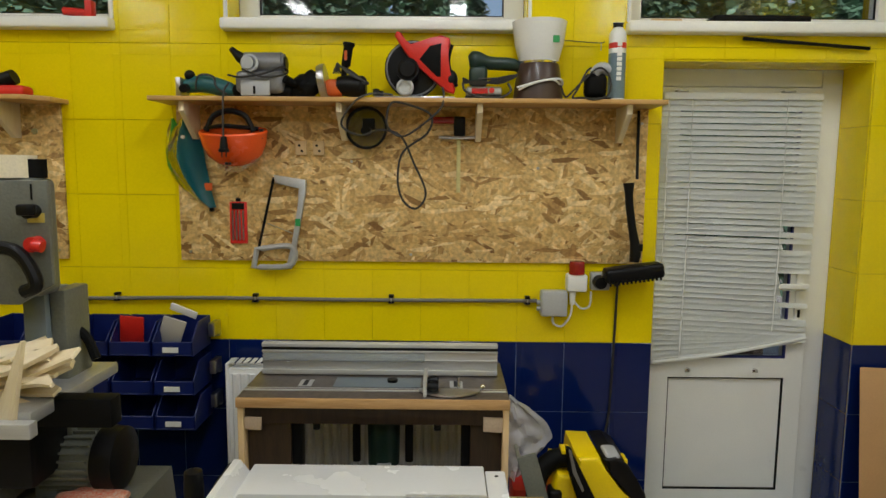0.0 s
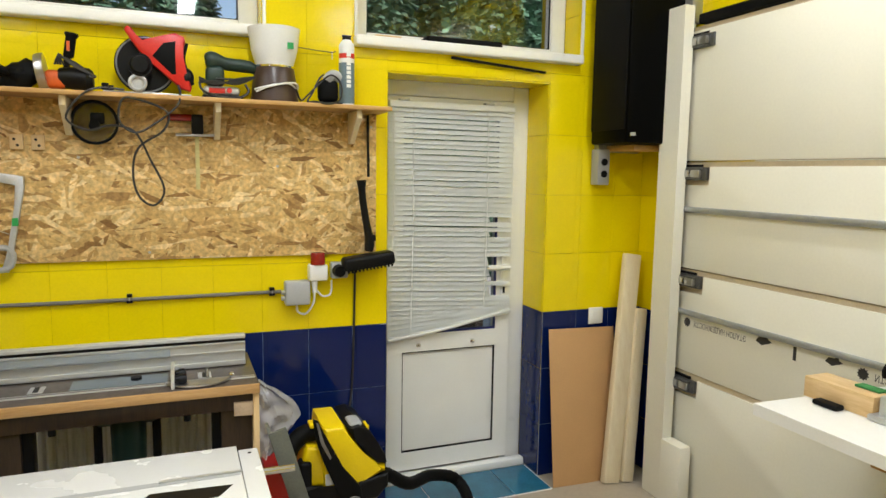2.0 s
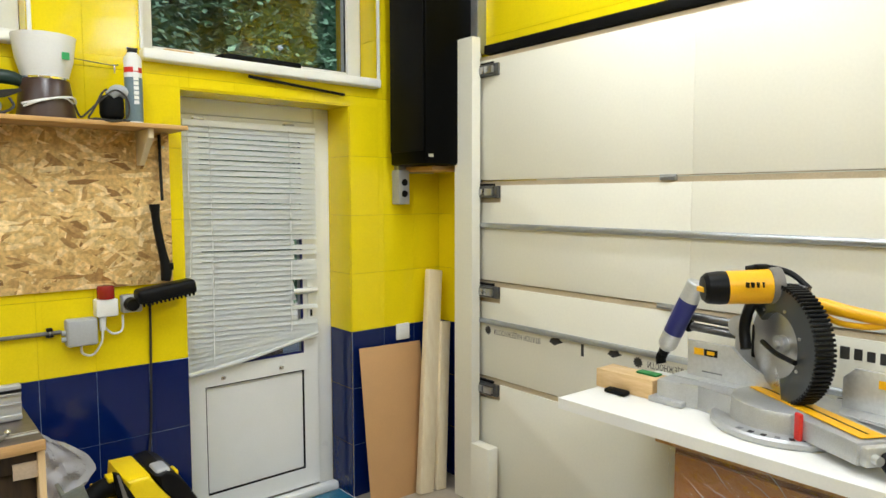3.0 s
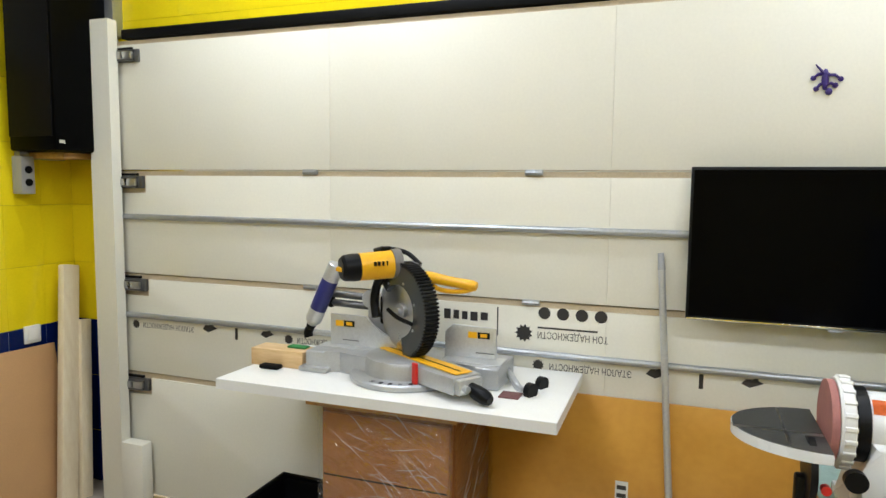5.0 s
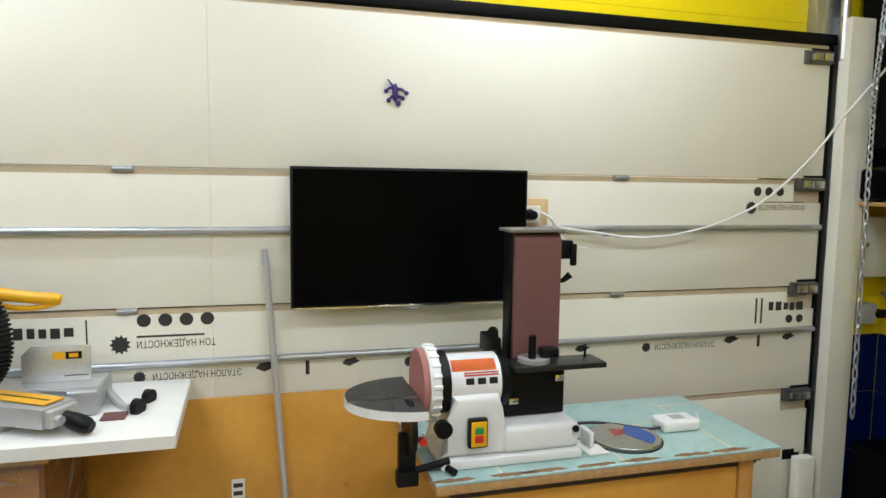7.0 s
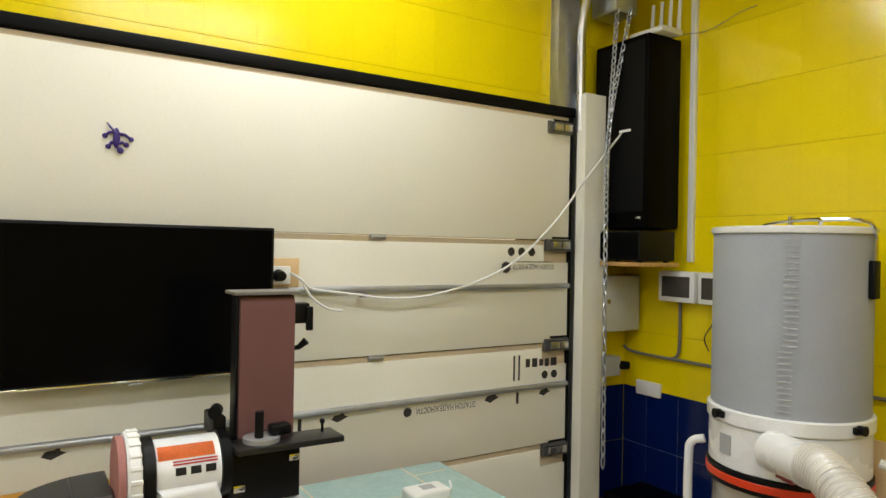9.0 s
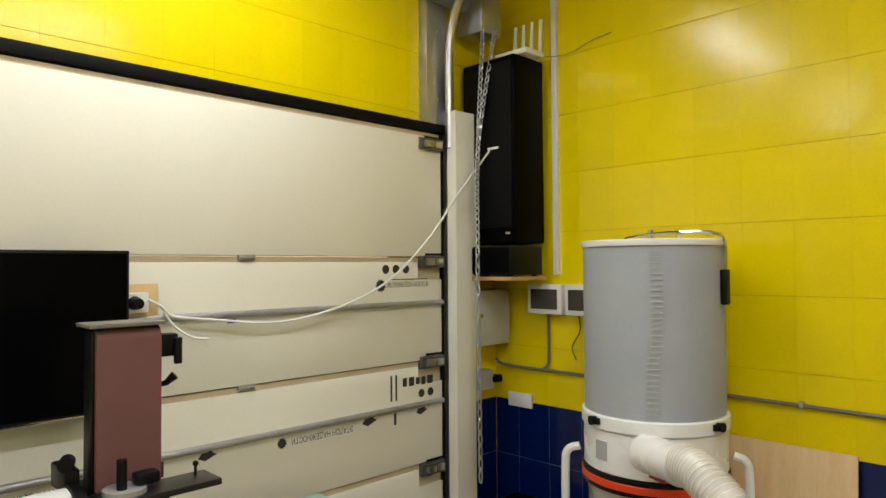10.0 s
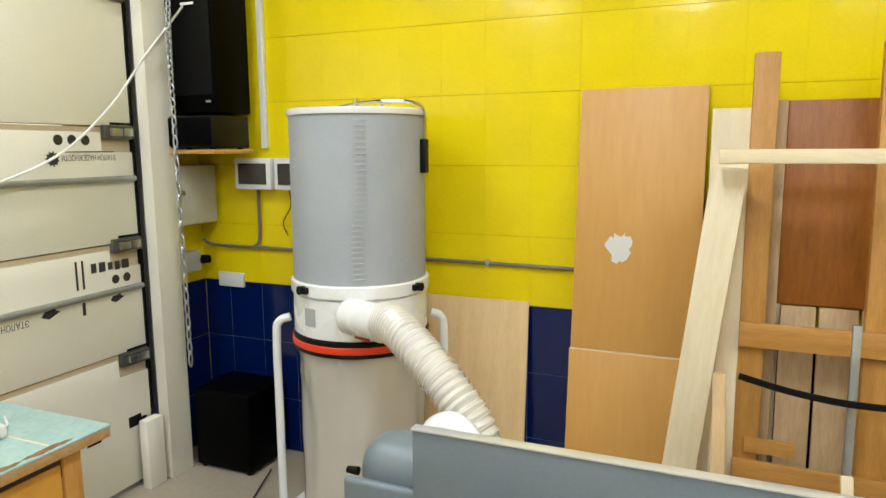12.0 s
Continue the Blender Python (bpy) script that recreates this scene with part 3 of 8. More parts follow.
tr = thing("door_track", (2.25, 2.46, 0), "galvanised door track behind a cream foam cover", "door track", "door tracks")
part("track", G().box((2.27, 2.446, 0), (2.335, 2.47, 2.36), 0.002).box((2.27, 2.47, 0), (2.275, 2.50, 2.36)), GALV, tr)
part("cover", G().prism([(0, 0), (0.13, 0), (0.13, 0.055), (0, 0.055)], 2.36, 0.006, pose(2.265, 2.382, 0.0, 0, 0, 90)), FOAM, tr, "cream foam-board track cover")
part("foot_block", G().box((2.20, 2.245, 0.0), (2.265, 2.38, 0.32), 0.006), FOAM, tr)
part("upright", G().box((2.30, 2.44, 2.30), (2.375, 2.56, 3.2), 0.003), GALV, tr)
tr = thing("door_track", (2.25, -2.68, 0), "galvanised door track behind a cream foam cover", "door track", "door tracks")
part("track", G().box((2.27, -2.76, 0), (2.335, -2.702, 2.40), 0.002), GALV, tr)
part("cover", G().prism([(0, 0), (0.135, 0), (0.135, 0.06), (0, 0.06)], 2.385, 0.006, pose(2.262, -2.815, 0.0, 0, 0, 90)), FOAM, tr, "cream foam-board track cover")
part("foot_block", G().box((2.215, -2.66, 0.0), (2.265, -2.56, 0.33), 0.006), FOAM, tr)
part("upright", G().box((2.30, -2.72, 2.30), (2.375, -2.58, 3.2), 0.003), GALV, tr)
for z in (2.45, 2.62, 2.79, 2.96):
    part("bolt", G().cyl((2.294, -2.65, z), (2.2995, -2.65, z), 0.007, n=10), STEEL, tr)
arc = [(2.255 - 0.55 * (1 - math.cos(a)), -2.69, 2.38 + 0.28 + 0.55 * math.sin(a)) for a in [math.pi / 2 * i / 12 for i in range(13)]]
part("curved_track", G().tube([(2.255, -2.69, 2.2), (2.255, -2.69, 2.5), *arc], 0.022, 10), STEEL, tr, "steel track bent towards the ceiling")
part("track_arm", G().box((1.85, -2.75, 2.93), (2.30, -2.71, 2.98), 0.004), GALV, tr)
part("shaft", G().cyl((2.27, -2.55, 2.98), (2.27, -2.9, 2.98), 0.05, n=20).cyl((2.27, -2.5, 2.98), (2.27, -3.1, 2.98), 0.014), GALV, tr)
part("gearbox", G().box((2.15, -2.98, 2.80), (2.33, -2.82, 3.05), 0.02), GALV, tr)


# printed marks on the foam boards: plain bars and simple shapes
def gear(g, y, z, r):
    g.prism([((r if k % 2 else r * 0.72) * math.cos(2 * math.pi * k / 22), (r if k % 2 else r * 0.72) * math.sin(2 * math.pi * k / 22)) for k in range(22)], 0.0006, m=pose(DX - 0.0003, y, z, 90, 0, -90))


def strip(g, y0, y1, z, h, rng):
    """A line of unreadable print as separate short bars, running from y0 down to y1."""
    y = y0
    while y > y1:
        wd = rng.uniform(0.5, 0.9) * h
        g.box((DX - 0.0009, y - wd, z + h * rng.uniform(0, 0.15)), (DX - 0.0003, y, z + h * rng.uniform(0.8, 1.0)))
        y -= wd + h * 0.28


rng = random.Random(7)


def words(y0, z, size, text, y1):
    """Print on the foam, upside down: it starts at y0 and ends at y1; z is its baseline at the top."""
    cu = bpy.data.curves.new("print", "FONT")
    cu.body, cu.size, cu.extrude = text, size, 0.0002
    ob = bpy.data.objects.new("print", cu)
    me = bpy.data.meshes.new_from_object(ob)
    wide = max(v.co.x for v in me.vertices)
    bpy.data.objects.remove(ob)
    me.materials.append(INK)
    pr = new("print", me)
    pr.parent = gd
    pr.matrix_basis = Matrix.Translation(-ORIGIN[gd]) @ Matrix(((0, 0, -1, DX - 0.0006), ((y1 - y0) / wide, 0, 0, y0), (0, -1, 0, z), (0, 0, 0, 1)))




def wolf(g, y, z, s):
    g.prism([(-1 * s, 0), (-0.6 * s, 0.5 * s), (0.1 * s, 0.55 * s), (0.5 * s, 0.9 * s), (0.6 * s, 0.4 * s), (1.1 * s, 0.2 * s), (0.4 * s, -0.1 * s), (-0.2 * s, -0.35 * s)], 0.0006, m=pose(DX - 0.0003, y, z, 90, 0, -90))


for y in (2.30, 1.42, 0.28, -0.72, -1.80):
    g = G()
    words(y - 0.31, 0.909, 0.036, "ЭТАЛОН НАДЕЖНОСТИ", y)
    gear(g, y + 0.045, 0.897, 0.024)
    wolf(g, y - 0.40, 0.905, 0.04)
    wolf(g, y - 0.72, 0.905, 0.035)
    g.box((DX - 0.0009, y - 0.56, 0.87), (DX - 0.0003, y - 0.545, 0.925))
    part("printed_mark", g, INK, gd, "faded black print along the foam")
g = G()
for k in range(4):
    y = 0.305 - k * 0.072
    g.prism([(0.024 * math.cos(a), 0.024 * math.sin(a)) for a in [2 * math.pi * i / 14 for i in range(14)]], 0.0006, m=pose(DX - 0.0003, y, 1.105, 90, 0, -90))
part("printed_mark", g, INK, gd)
g = G()
gear(g, 0.385, 1.02, 0.036)
words(0.06, 1.031, 0.038, "ТОН НАДЕЖНОСТИ", 0.33)
g.box((DX - 0.0009, 0.10, 1.043), (DX - 0.0003, 0.33, 1.050))
g.box((DX - 0.0009, 0.49, 1.0), (DX - 0.0003, 0.495, 1.115))
strip(g, 0.72, 0.53, 1.052, 0.045, rng)
part("printed_mark", g, INK, gd)
g = G()
for k in range(3):
    g.prism([(0.021 * math.cos(a), 0.021 * math.sin(a)) for a in [2 * math.pi * i / 14 for i in range(14)]], 0.0006, m=pose(DX - 0.0003, -2.30 - k * 0.062, 1.595, 90, 0, -90))
gear(g, -2.27, 1.52, 0.032)
words(-2.57, 1.535, 0.033, "ЭТАЛОН НАДЕЖНОСТИ", -2.31)
g.box((DX - 0.0009, -2.56, 1.545), (DX - 0.0003, -2.31, 1.549))
strip(g, -2.40, -2.56, 1.035, 0.045, rng)
g.box((DX - 0.0009, -2.365, 0.98), (DX - 0.0003, -2.355, 1.10)).box((DX - 0.0009, -2.335, 0.98), (DX - 0.0003, -2.325, 1.10))
for k in range(2):
    g.prism([(0.02 * math.cos(a), 0.02 * math.sin(a)) for a in [2 * math.pi * i / 14 for i in range(14)]], 0.0006, m=pose(DX - 0.0003, -2.52 - k * 0.06, 0.995, 90, 0, -90))
part("printed_mark", g, INK, gd)
for y, z in ((-2.33, 0.30), (-2.55, 0.30)):
    part("hole", G().box((DX - 0.0015, y - 0.05, z), (DX - 0.0003, y + 0.02, z + 0.05)).box((DX - 0.0015, y - 0.08, z + 0.01), (DX - 0.0003, y - 0.05, z + 0.03)), BLACK, gd, "rough black cut-out")

# large orange sheet leaning on the lower door
ps = thing("plywood_sheet", (2.205, 0, 0), "large orange lacquered plywood sheet leaning on the garage door", "plywood sheet")
PM = pose(2.205, 0, 0.0, 0, 4.5, 0)
part("sheet", G().box((0, -0.98, 0), (0.012, 0.62, 0.81), 0.002, m=PM), LACQ, ps)
lb = part("label", G().box((-0.0008, -0.035, 0.37), (-0.0002, 0.012, 0.50), m=PM), WHITE_PL, ps, "white sticker with black bars")
for k in range(4):
    part("label_bar", G().box((-0.0014, -0.028, 0.378 + k * 0.03), (-0.0009, 0.006, 0.394 + k * 0.03), m=PM), INK, lb)
tv = thing("television", (2.25, -0.67, 1.4), "large black flat-screen television fixed to the garage door", "television")
part("back", G().box((2.225, -1.08, 1.18), (2.287, -0.26, 1.62), 0.02), BLACK, tv)
part("bezel", G().box((2.205, -1.132, 1.137), (2.226, -0.208, 1.667), 0.004), BLACK, tv)
part("screen", G().box((2.2025, -1.122, 1.153), (2.2045, -0.218, 1.657)), SCREEN, tv)
part("lower_trim", G().box((2.2015, -1.13, 1.139), (2.2045, -0.21, 1.146), 0.001), CHROME, tv)
part("logo_plate", G().box((2.2015, -0.69, 1.129), (2.21, -0.65, 1.1365), 0.002), GREY_PL, tv)

# ---- trees outside ----
rng = random.Random(11)
for k in range(8):
    cx, cy = -4.6 + k * 1.15 + rng.uniform(-0.3, 0.3), 5.3 + rng.uniform(-0.3, 0.5)
    t = thing("conifer", (cx, cy, -0.12), "dense dark green conifer hedge tree", "tree", "hedge trees")
    part("trunk", G().tube([(cx, cy, -0.12), (cx + 0.05, cy, 2.5), (cx, cy, 5.0)], [0.14, 0.09, 0.02], 8), DARK_WOOD, t)
    vs, fs = [], []
    for q in range(9000):
        z = rng.uniform(0.1, 1.0) ** 0.8 * 5.0
        an = rng.uniform(-math.pi, 0.35)
        lump = 0.78 + 0.22 * noise.noise(Vector((cx + math.cos(an) * 1.6, z * 1.1, math.sin(an) * 1.6)))
        deep = math.sqrt(rng.uniform(0.35, 1.0))
        rad = 1.2 * lump * (1 - z / 9) * deep
        big = 1.9 if deep < 0.78 else 1.0
        c = Vector((cx + rad * math.cos(an), cy + rad * math.sin(an), z))
        for s in range(4):
            a2, dn = an + rng.uniform(-0.9, 0.9), rng.uniform(-1.0, 0.4)
            dv = Vector((math.cos(a2), math.sin(a2), dn)).normalized() * rng.uniform(0.05, 0.11) * big
            sv = dv.cross(Vector((rng.uniform(-1, 1), rng.uniform(-1, 1), 1))).normalized() * rng.uniform(0.016, 0.032) * big
            i = len(vs)
            vs += [c - sv * 0.4, c + dv * 0.55 - sv, c + dv, c + dv * 0.55 + sv]
            fs.append((i, i + 1, i + 2, i + 3))
    me = bpy.data.meshes.new("crown")
    me.from_pydata([v - Vector((cx, cy, -0.12)) for v in vs], [], fs)
    me.materials.append(LEAF)
    cr = new("crown", me)
    cr.parent = t

# ---- tool shelf on the north wall ----
SH = 1.855
tp = thing("wall_board", (-1.0, 2.81, 1.215), "large strand-board tool panel screwed to the yellow wall", "panel")
part("board", G().box((-1.0, 2.805, 1.215), (0.885, 2.8195, 1.838), 0.002), OSB, tp)
for x, z in ((-0.96, 1.25), (-0.06, 1.245), (0.85, 1.26), (0.86, 1.78), (-0.3, 1.62), (0.45, 1.60)):
    part("screw", G().cyl((x, 2.8015, z), (x, 2.8048, z), 0.006, n=10), STEEL, tp)
sh = thing("tool_shelf", (-0.09, 2.72, 1.838), "varnished birch plywood shelf on four wooden brackets", "shelf")
part("board", G().box((-1.03, 2.612, 1.838), (0.90, 2.818, SH), 0.003), SHELF_W, sh)
for x in (-0.925, -0.335, 0.195, 0.755):
    part("bracket", G().prism([(0, 0), (0.165, 0), (0.165, -0.135), (0.13, -0.135), (0, -0.035)], 0.022, 0.002, pose(x, 2.64, 1.8375, 90, 0, 90)), PALE, sh)
tp = thing("wall_board", (-2.3, 2.81, 1.215), "strand-board tool panel beside the window", "panel")
part("board", G().box((-2.3, 2.805, 1.215), (-1.465, 2.8195, 1.838), 0.002), OSB, tp)
part("screw", G().cyl((-1.5, 2.8015, 1.25), (-1.5, 2.8048, 1.25), 0.006, n=10), STEEL, tp)
s2 = thing("tool_shelf", (-1.8, 2.72, 1.838), "varnished birch plywood shelf on wooden brackets", "shelf")
part("board", G().prism([(-2.4, 2.612), (-1.50, 2.612), (-1.435, 2.69), (-1.435, 2.818), (-2.4, 2.818)], 0.018, 0.002, pose(0, 0, 1.838)), SHELF_W, s2)
for x in (-1.645, -2.2):
    part("bracket", G().prism([(0, 0), (0.165, 0), (0.165, -0.135), (0.13, -0.135), (0, -0.035)], 0.022, 0.002, pose(x, 2.64, 1.8375, 90, 0, 90)), PALE, s2)
part("bolt", G().cyl((-1.57, 2.80, 1.73), (-1.57, 2.8045, 1.73), 0.012, n=12), STEEL, s2)
rt = thing("red_tool", (-1.60, 2.70, SH), "small red and black power tool lying on the shelf", "power tool")
part("body", G().box((-1.75, 2.66, SH), (-1.52, 2.74, SH + 0.04), 0.015, 3), RED, rt)
part("motor", G().cyl((-1.66, 2.70, SH + 0.04), (-1.57, 2.70, SH + 0.075), 0.035, 0.028), BLACK, rt)

# teal planer at the shelf's end
p = thing("small_planer", (-0.84, 2.71, SH), "small teal electric planer with a black cord", "power tool")
part("base", G().box((-0.945, 2.67, SH), (-0.925, 2.76, SH + 0.075), 0.004), STEEL, p)
part("body", G().tube(bend([(-0.92, 2.71, SH + 0.045), (-0.85, 2.71, SH + 0.055), (-0.76, 2.71, SH + 0.035), (-0.72, 2.71, SH + 0.02)], 4), [0.026, 0.028, 0.03, 0.032, 0.034, 0.034, 0.033, 0.032, 0.03, 0.028, 0.024, 0.02, 0.015], 14), TEAL_PL, p)
part("knob", G().ball((-0.90, 2.70, SH + 0.085), 0.02).cyl((-0.90, 2.70, SH + 0.06), (-0.90, 2.70, SH + 0.085), 0.01), BLACK, p)
part("port", G().cyl((-0.91, 2.655, SH + 0.03), (-0.91, 2.70, SH + 0.04), 0.016), BLACK, p)
part("cord", G().tube(bend([(-0.87, 2.675, SH + 0.03), (-0.86, 2.67, SH + 0.075), (-0.83, 2.672, SH + 0.085), (-0.80, 2.675, SH + 0.075), (-0.79, 2.67, SH + 0.04), (-0.75, 2.665, SH + 0.012)], 5), 0.004, 6), CABLE, p)

# belt sander
p = thing("belt_sander", (-0.63, 2.71, SH), "grey and black belt sander with its cord wrapped round", "power tool")
part("body", G().box((-0.715, 2.65, SH + 0.015), (-0.53, 2.76, SH + 0.10), 0.022, 3), DARK_ALU, p, "grey housing")
part("motor", G().cyl((-0.685, 2.70, SH + 0.13), (-0.545, 2.70, SH + 0.13), 0.042).cyl((-0.545, 2.70, SH + 0.13), (-0.535, 2.70, SH + 0.13), 0.036), DARK_ALU, p)
part("vent_ring", G().cyl((-0.535, 2.70, SH + 0.13), (-0.528, 2.70, SH + 0.13), 0.027), BLACK, p)
part("belt", G().box((-0.735, 2.665, SH), (-0.50, 2.755, SH + 0.055), 0.025, 3), RUBBER, p)
part("front_plate", G().box((-0.69, 2.642, SH + 0.005), (-0.58, 2.6495, SH + 0.062), 0.004), GREY_PL, p)
part("slot", G().box((-0.642, 2.639, SH + 0.012), (-0.634, 2.6415, SH + 0.04)), BLACK, p)
part("handle", G().tube(bend([(-0.74, 2.70, SH + 0.185), (-0.70, 2.70, SH + 0.15), (-0.66, 2.70, SH + 0.135)], 5), [0.010, 0.012, 0.014, 0.017, 0.02, 0.022, 0.024, 0.026, 0.026, 0.024, 0.02], 12), BLACK, p)
part("knob", G().cyl((-0.66, 2.635, SH + 0.125), (-0.66, 2.66, SH + 0.125), 0.022).ring((-0.655, 2.645, SH + 0.125), (0, 1, 0), 0.028, 0.006), GREY_PL, p)
part("cord", G().tube(bend([(-0.735, 2.64, SH + 0.08), (-0.68, 2.63, SH + 0.07), (-0.6, 2.635, SH + 0.085), (-0.53, 2.64, SH + 0.11), (-0.52, 2.66, SH + 0.09), (-0.6, 2.632, SH + 0.072), (-0.68, 2.632, SH + 0.10)], 5), 0.004, 6), CABLE, p)
part("plug_lead", G().tube(bend([(-0.73, 2.63, SH + 0.05), (-0.74, 2.60, SH + 0.01), (-0.742, 2.59, SH - 0.08), (-0.74, 2.585, SH - 0.155)], 6), 0.0042, 6), CABLE, p)
part("plug", G().cyl((-0.74, 2.585, SH - 0.15), (-0.74, 2.585, SH - 0.195), 0.011, 0.016, 12).box((-0.758, 2.575, SH - 0.207), (-0.722, 2.595, SH - 0.195), 0.003).cyl((-0.748, 2.585, SH - 0.207), (-0.748, 2.585, SH - 0.225), 0.0025, n=6).cyl((-0.732, 2.585, SH - 0.207), (-0.732, 2.585, SH - 0.225), 0.0025, n=6), BLACK, p)

# crumpled dust bag and angle grinder
g = G()
g.ball((0, 0, 0), 0.06, (1.1, 0.8, 0.9), n=24)
for v in g.bm.verts:
    v.co += v.co.normalized() * 0.022 * noise.noise(v.co * 30)
    v.co.x += 0.35 * v.co.z
    v.co.z = max(v.co.z, -0.05)
g.tube(bend([(-0.03, -0.02, 0.0), (-0.06, -0.045, 0.01), (-0.075, -0.06, 0.02)], 3), 0.016, 10)
bag = solo("dust_bag", g, RUBBER, "black cloth dust bag slumped on the shelf", "dust bag", at=(0, 0, 0))
bag.location = (-0.45, 2.71, SH + 0.05)
p = thing("angle_grinder", (-0.34, 2.71, SH), "orange and black angle grinder with a steel disc guard", "power tool")
part("guard", G().lathe([(0.02, -0.012), (0.062, -0.012), (0.066, 0.0), (0.066, 0.016), (0.02, 0.016)], 28, pose(-0.395, 2.71, SH + 0.066, 0, 82, 0)), STEEL, p)
part("gear_head", G().box((-0.385, 2.675, SH + 0.01), (-0.31, 2.745, SH + 0.075), 0.02, 3), ORANGE_D, p)
part("body", G().tube([(-0.33, 2.71, SH + 0.05), (-0.30, 2.70, SH + 0.05), (-0.24, 2.69, SH + 0.045), (-0.225, 2.69, SH + 0.045)], [0.036, 0.04, 0.043, 0.03], 18), BLACK, p)
part("side_handle", G().tube([(-0.315, 2.71, SH + 0.07), (-0.31, 2.71, SH + 0.12), (-0.305, 2.71, SH + 0.13), (-0.295, 2.71, SH + 0.195), (-0.293, 2.71, SH + 0.205), (-0.292, 2.71, SH + 0.212)], [0.010, 0.012, 0.018, 0.018, 0.024, 0.022], 14), RUBBER, p)
part("handle_mark", G().box((-0.308, 2.6895, SH + 0.145), (-0.298, 2.6925, SH + 0.18)), ORANGE_D, p)
g = G()
for k in range(4):
    g.tube(bend([(-0.345 + 0.01 * k, 2.66, SH + 0.09), (-0.33, 2.655, SH + 0.115 + 0.004 * k), (-0.28, 2.65, SH + 0.10 - 0.005 * k), (-0.225 + 0.004 * k, 2.655, SH + 0.055), (-0.25, 2.66, SH + 0.06)], 5), 0.0038, 6)
part("cord", g, CABLE, p)

# circular saw
p = thing("circular_saw", (-0.04, 2.71, SH), "red circular saw with a black motor on a steel sole", "power tool")
part("sole", G().box((-0.19, 2.64, SH), (0.11, 2.79, SH + 0.008), 0.002), STEEL, p)
part("blade_guard", G().lathe([(0.0, -0.02), (0.098, -0.02), (0.108, -0.012), (0.108, 0.012), (0.098, 0.02), (0.0, 0.02)], 36, pose(-0.05, 2.73, SH + 0.117, 90, 0, 0)), BLACK, p)
part("guard_rim", G().ring((-0.05, 2.712, SH + 0.117), (0, 1, 0), 0.10, 0.004, 36), DARK_ALU, p)
part("motor", G().cyl((-0.065, 2.70, SH + 0.105), (-0.065, 2.63, SH + 0.105), 0.042).cyl((-0.065, 2.63, SH + 0.105), (-0.065, 2.618, SH + 0.105), 0.036, 0.028), BLACK, p)
part("port", G().ring((-0.075, 2.64, SH + 0.04), (0, 1, 0), 0.026, 0.007).cyl((-0.075, 2.70, SH + 0.04), (-0.075, 2.645, SH + 0.04), 0.028), ALU, p)
SAW = pose(0, 2.712, SH, 90, 0, 0)
part("handle", G().prism([(-0.118, 0.236), (-0.108, 0.252), (-0.092, 0.246), (-0.060, 0.192), (0.020, 0.228), (0.058, 0.238), (0.090, 0.226), (0.094, 0.205), (0.078, 0.150), (0.086, 0.100), (0.114, 0.040), (0.108, 0.022), (0.078, 0.030), (-0.036, 0.128), (-0.072, 0.166)], 0.034, 0.008, SAW, 3), RED, p)
part("handle_gap", G().prism([(-0.024, 0.148), (0.016, 0.198), (0.060, 0.208), (0.054, 0.160), (0.058, 0.085), (0.044, 0.083)], 0.0365, 0.003, SAW, 2), RUBBER, p, "dark hollow behind the grip")
part("grip_insert", G().tube(bend([(0.096, 2.695, SH + 0.205), (0.084, 2.695, SH + 0.150), (0.092, 2.695, SH + 0.105), (0.116, 2.695, SH + 0.05)], 4), 0.009, 8), RUBBER, p)
part("rear_knob", G().ball((0.095, 2.70, SH + 0.075), 0.03, (0.9, 0.8, 1.3)), BLACK, p)
part("front_knob", G().cyl((-0.185, 2.66, SH + 0.01), (-0.185, 2.66, SH + 0.035), 0.012).cyl((-0.165, 2.66, SH + 0.01), (-0.165, 2.66, SH + 0.028), 0.008), BLACK, p)
part("lead", G().tube(bend([(0.065, 2.64, SH + 0.04), (0.07, 2.62, SH - 0.0), (0.05, 2.60, SH - 0.05), (-0.05, 2.60, SH - 0.13), (-0.10, 2.61, SH - 0.14), (-0.14, 2.61, SH - 0.10), (-0.13, 2.61, SH - 0.03), (-0.09, 2.61, SH - 0.02), (0.02, 2.61, SH - 0.06), (0.01, 2.61, SH - 0.13), (-0.08, 2.61, SH - 0.20), (-0.10, 2.61, SH - 0.30), (-0.08, 2.61, SH - 0.38), (-0.03, 2.61, SH - 0.41), (0.005, 2.61, SH - 0.35), (-0.04, 2.61, SH - 0.24), (-0.09, 2.61, SH - 0.14), (-0.17, 2.61, SH - 0.12), (-0.24, 2.61, SH - 0.14), (-0.31, 2.61, SH - 0.10), (-0.26, 2.60, SH - 0.02), (-0.20, 2.61, SH + 0.012), (-0.12, 2.62, SH + 0.01)], 6), 0.0042, 6), CABLE, p, "long looped black cable")

# round clear guard with a disc, hung under the shelf
p = thing("hanging_disc", (-0.235, 2.78, 1.75), "round clear plastic guard hanging under the shelf", "guard")
part("rim", G().ring((-0.235, 2.765, 1.752), (0, 1, 0), 0.078, 0.006, 36), BLACK, p)
part("disc", G().cyl((-0.235, 2.77, 1.752), (-0.235, 2.776, 1.752), 0.075, n=36), clear("smoky_acrylic", (0.75, 0.73, 0.7), see=0.75, body=(0.10, 0.10, 0.10)), p)
part("hub", G().box((-0.25, 2.758, 1.745), (-0.20, 2.769, 1.79), 0.004).cyl((-0.235, 2.75, 1.74), (-0.235, 2.769, 1.74), 0.02), BLACK, p)

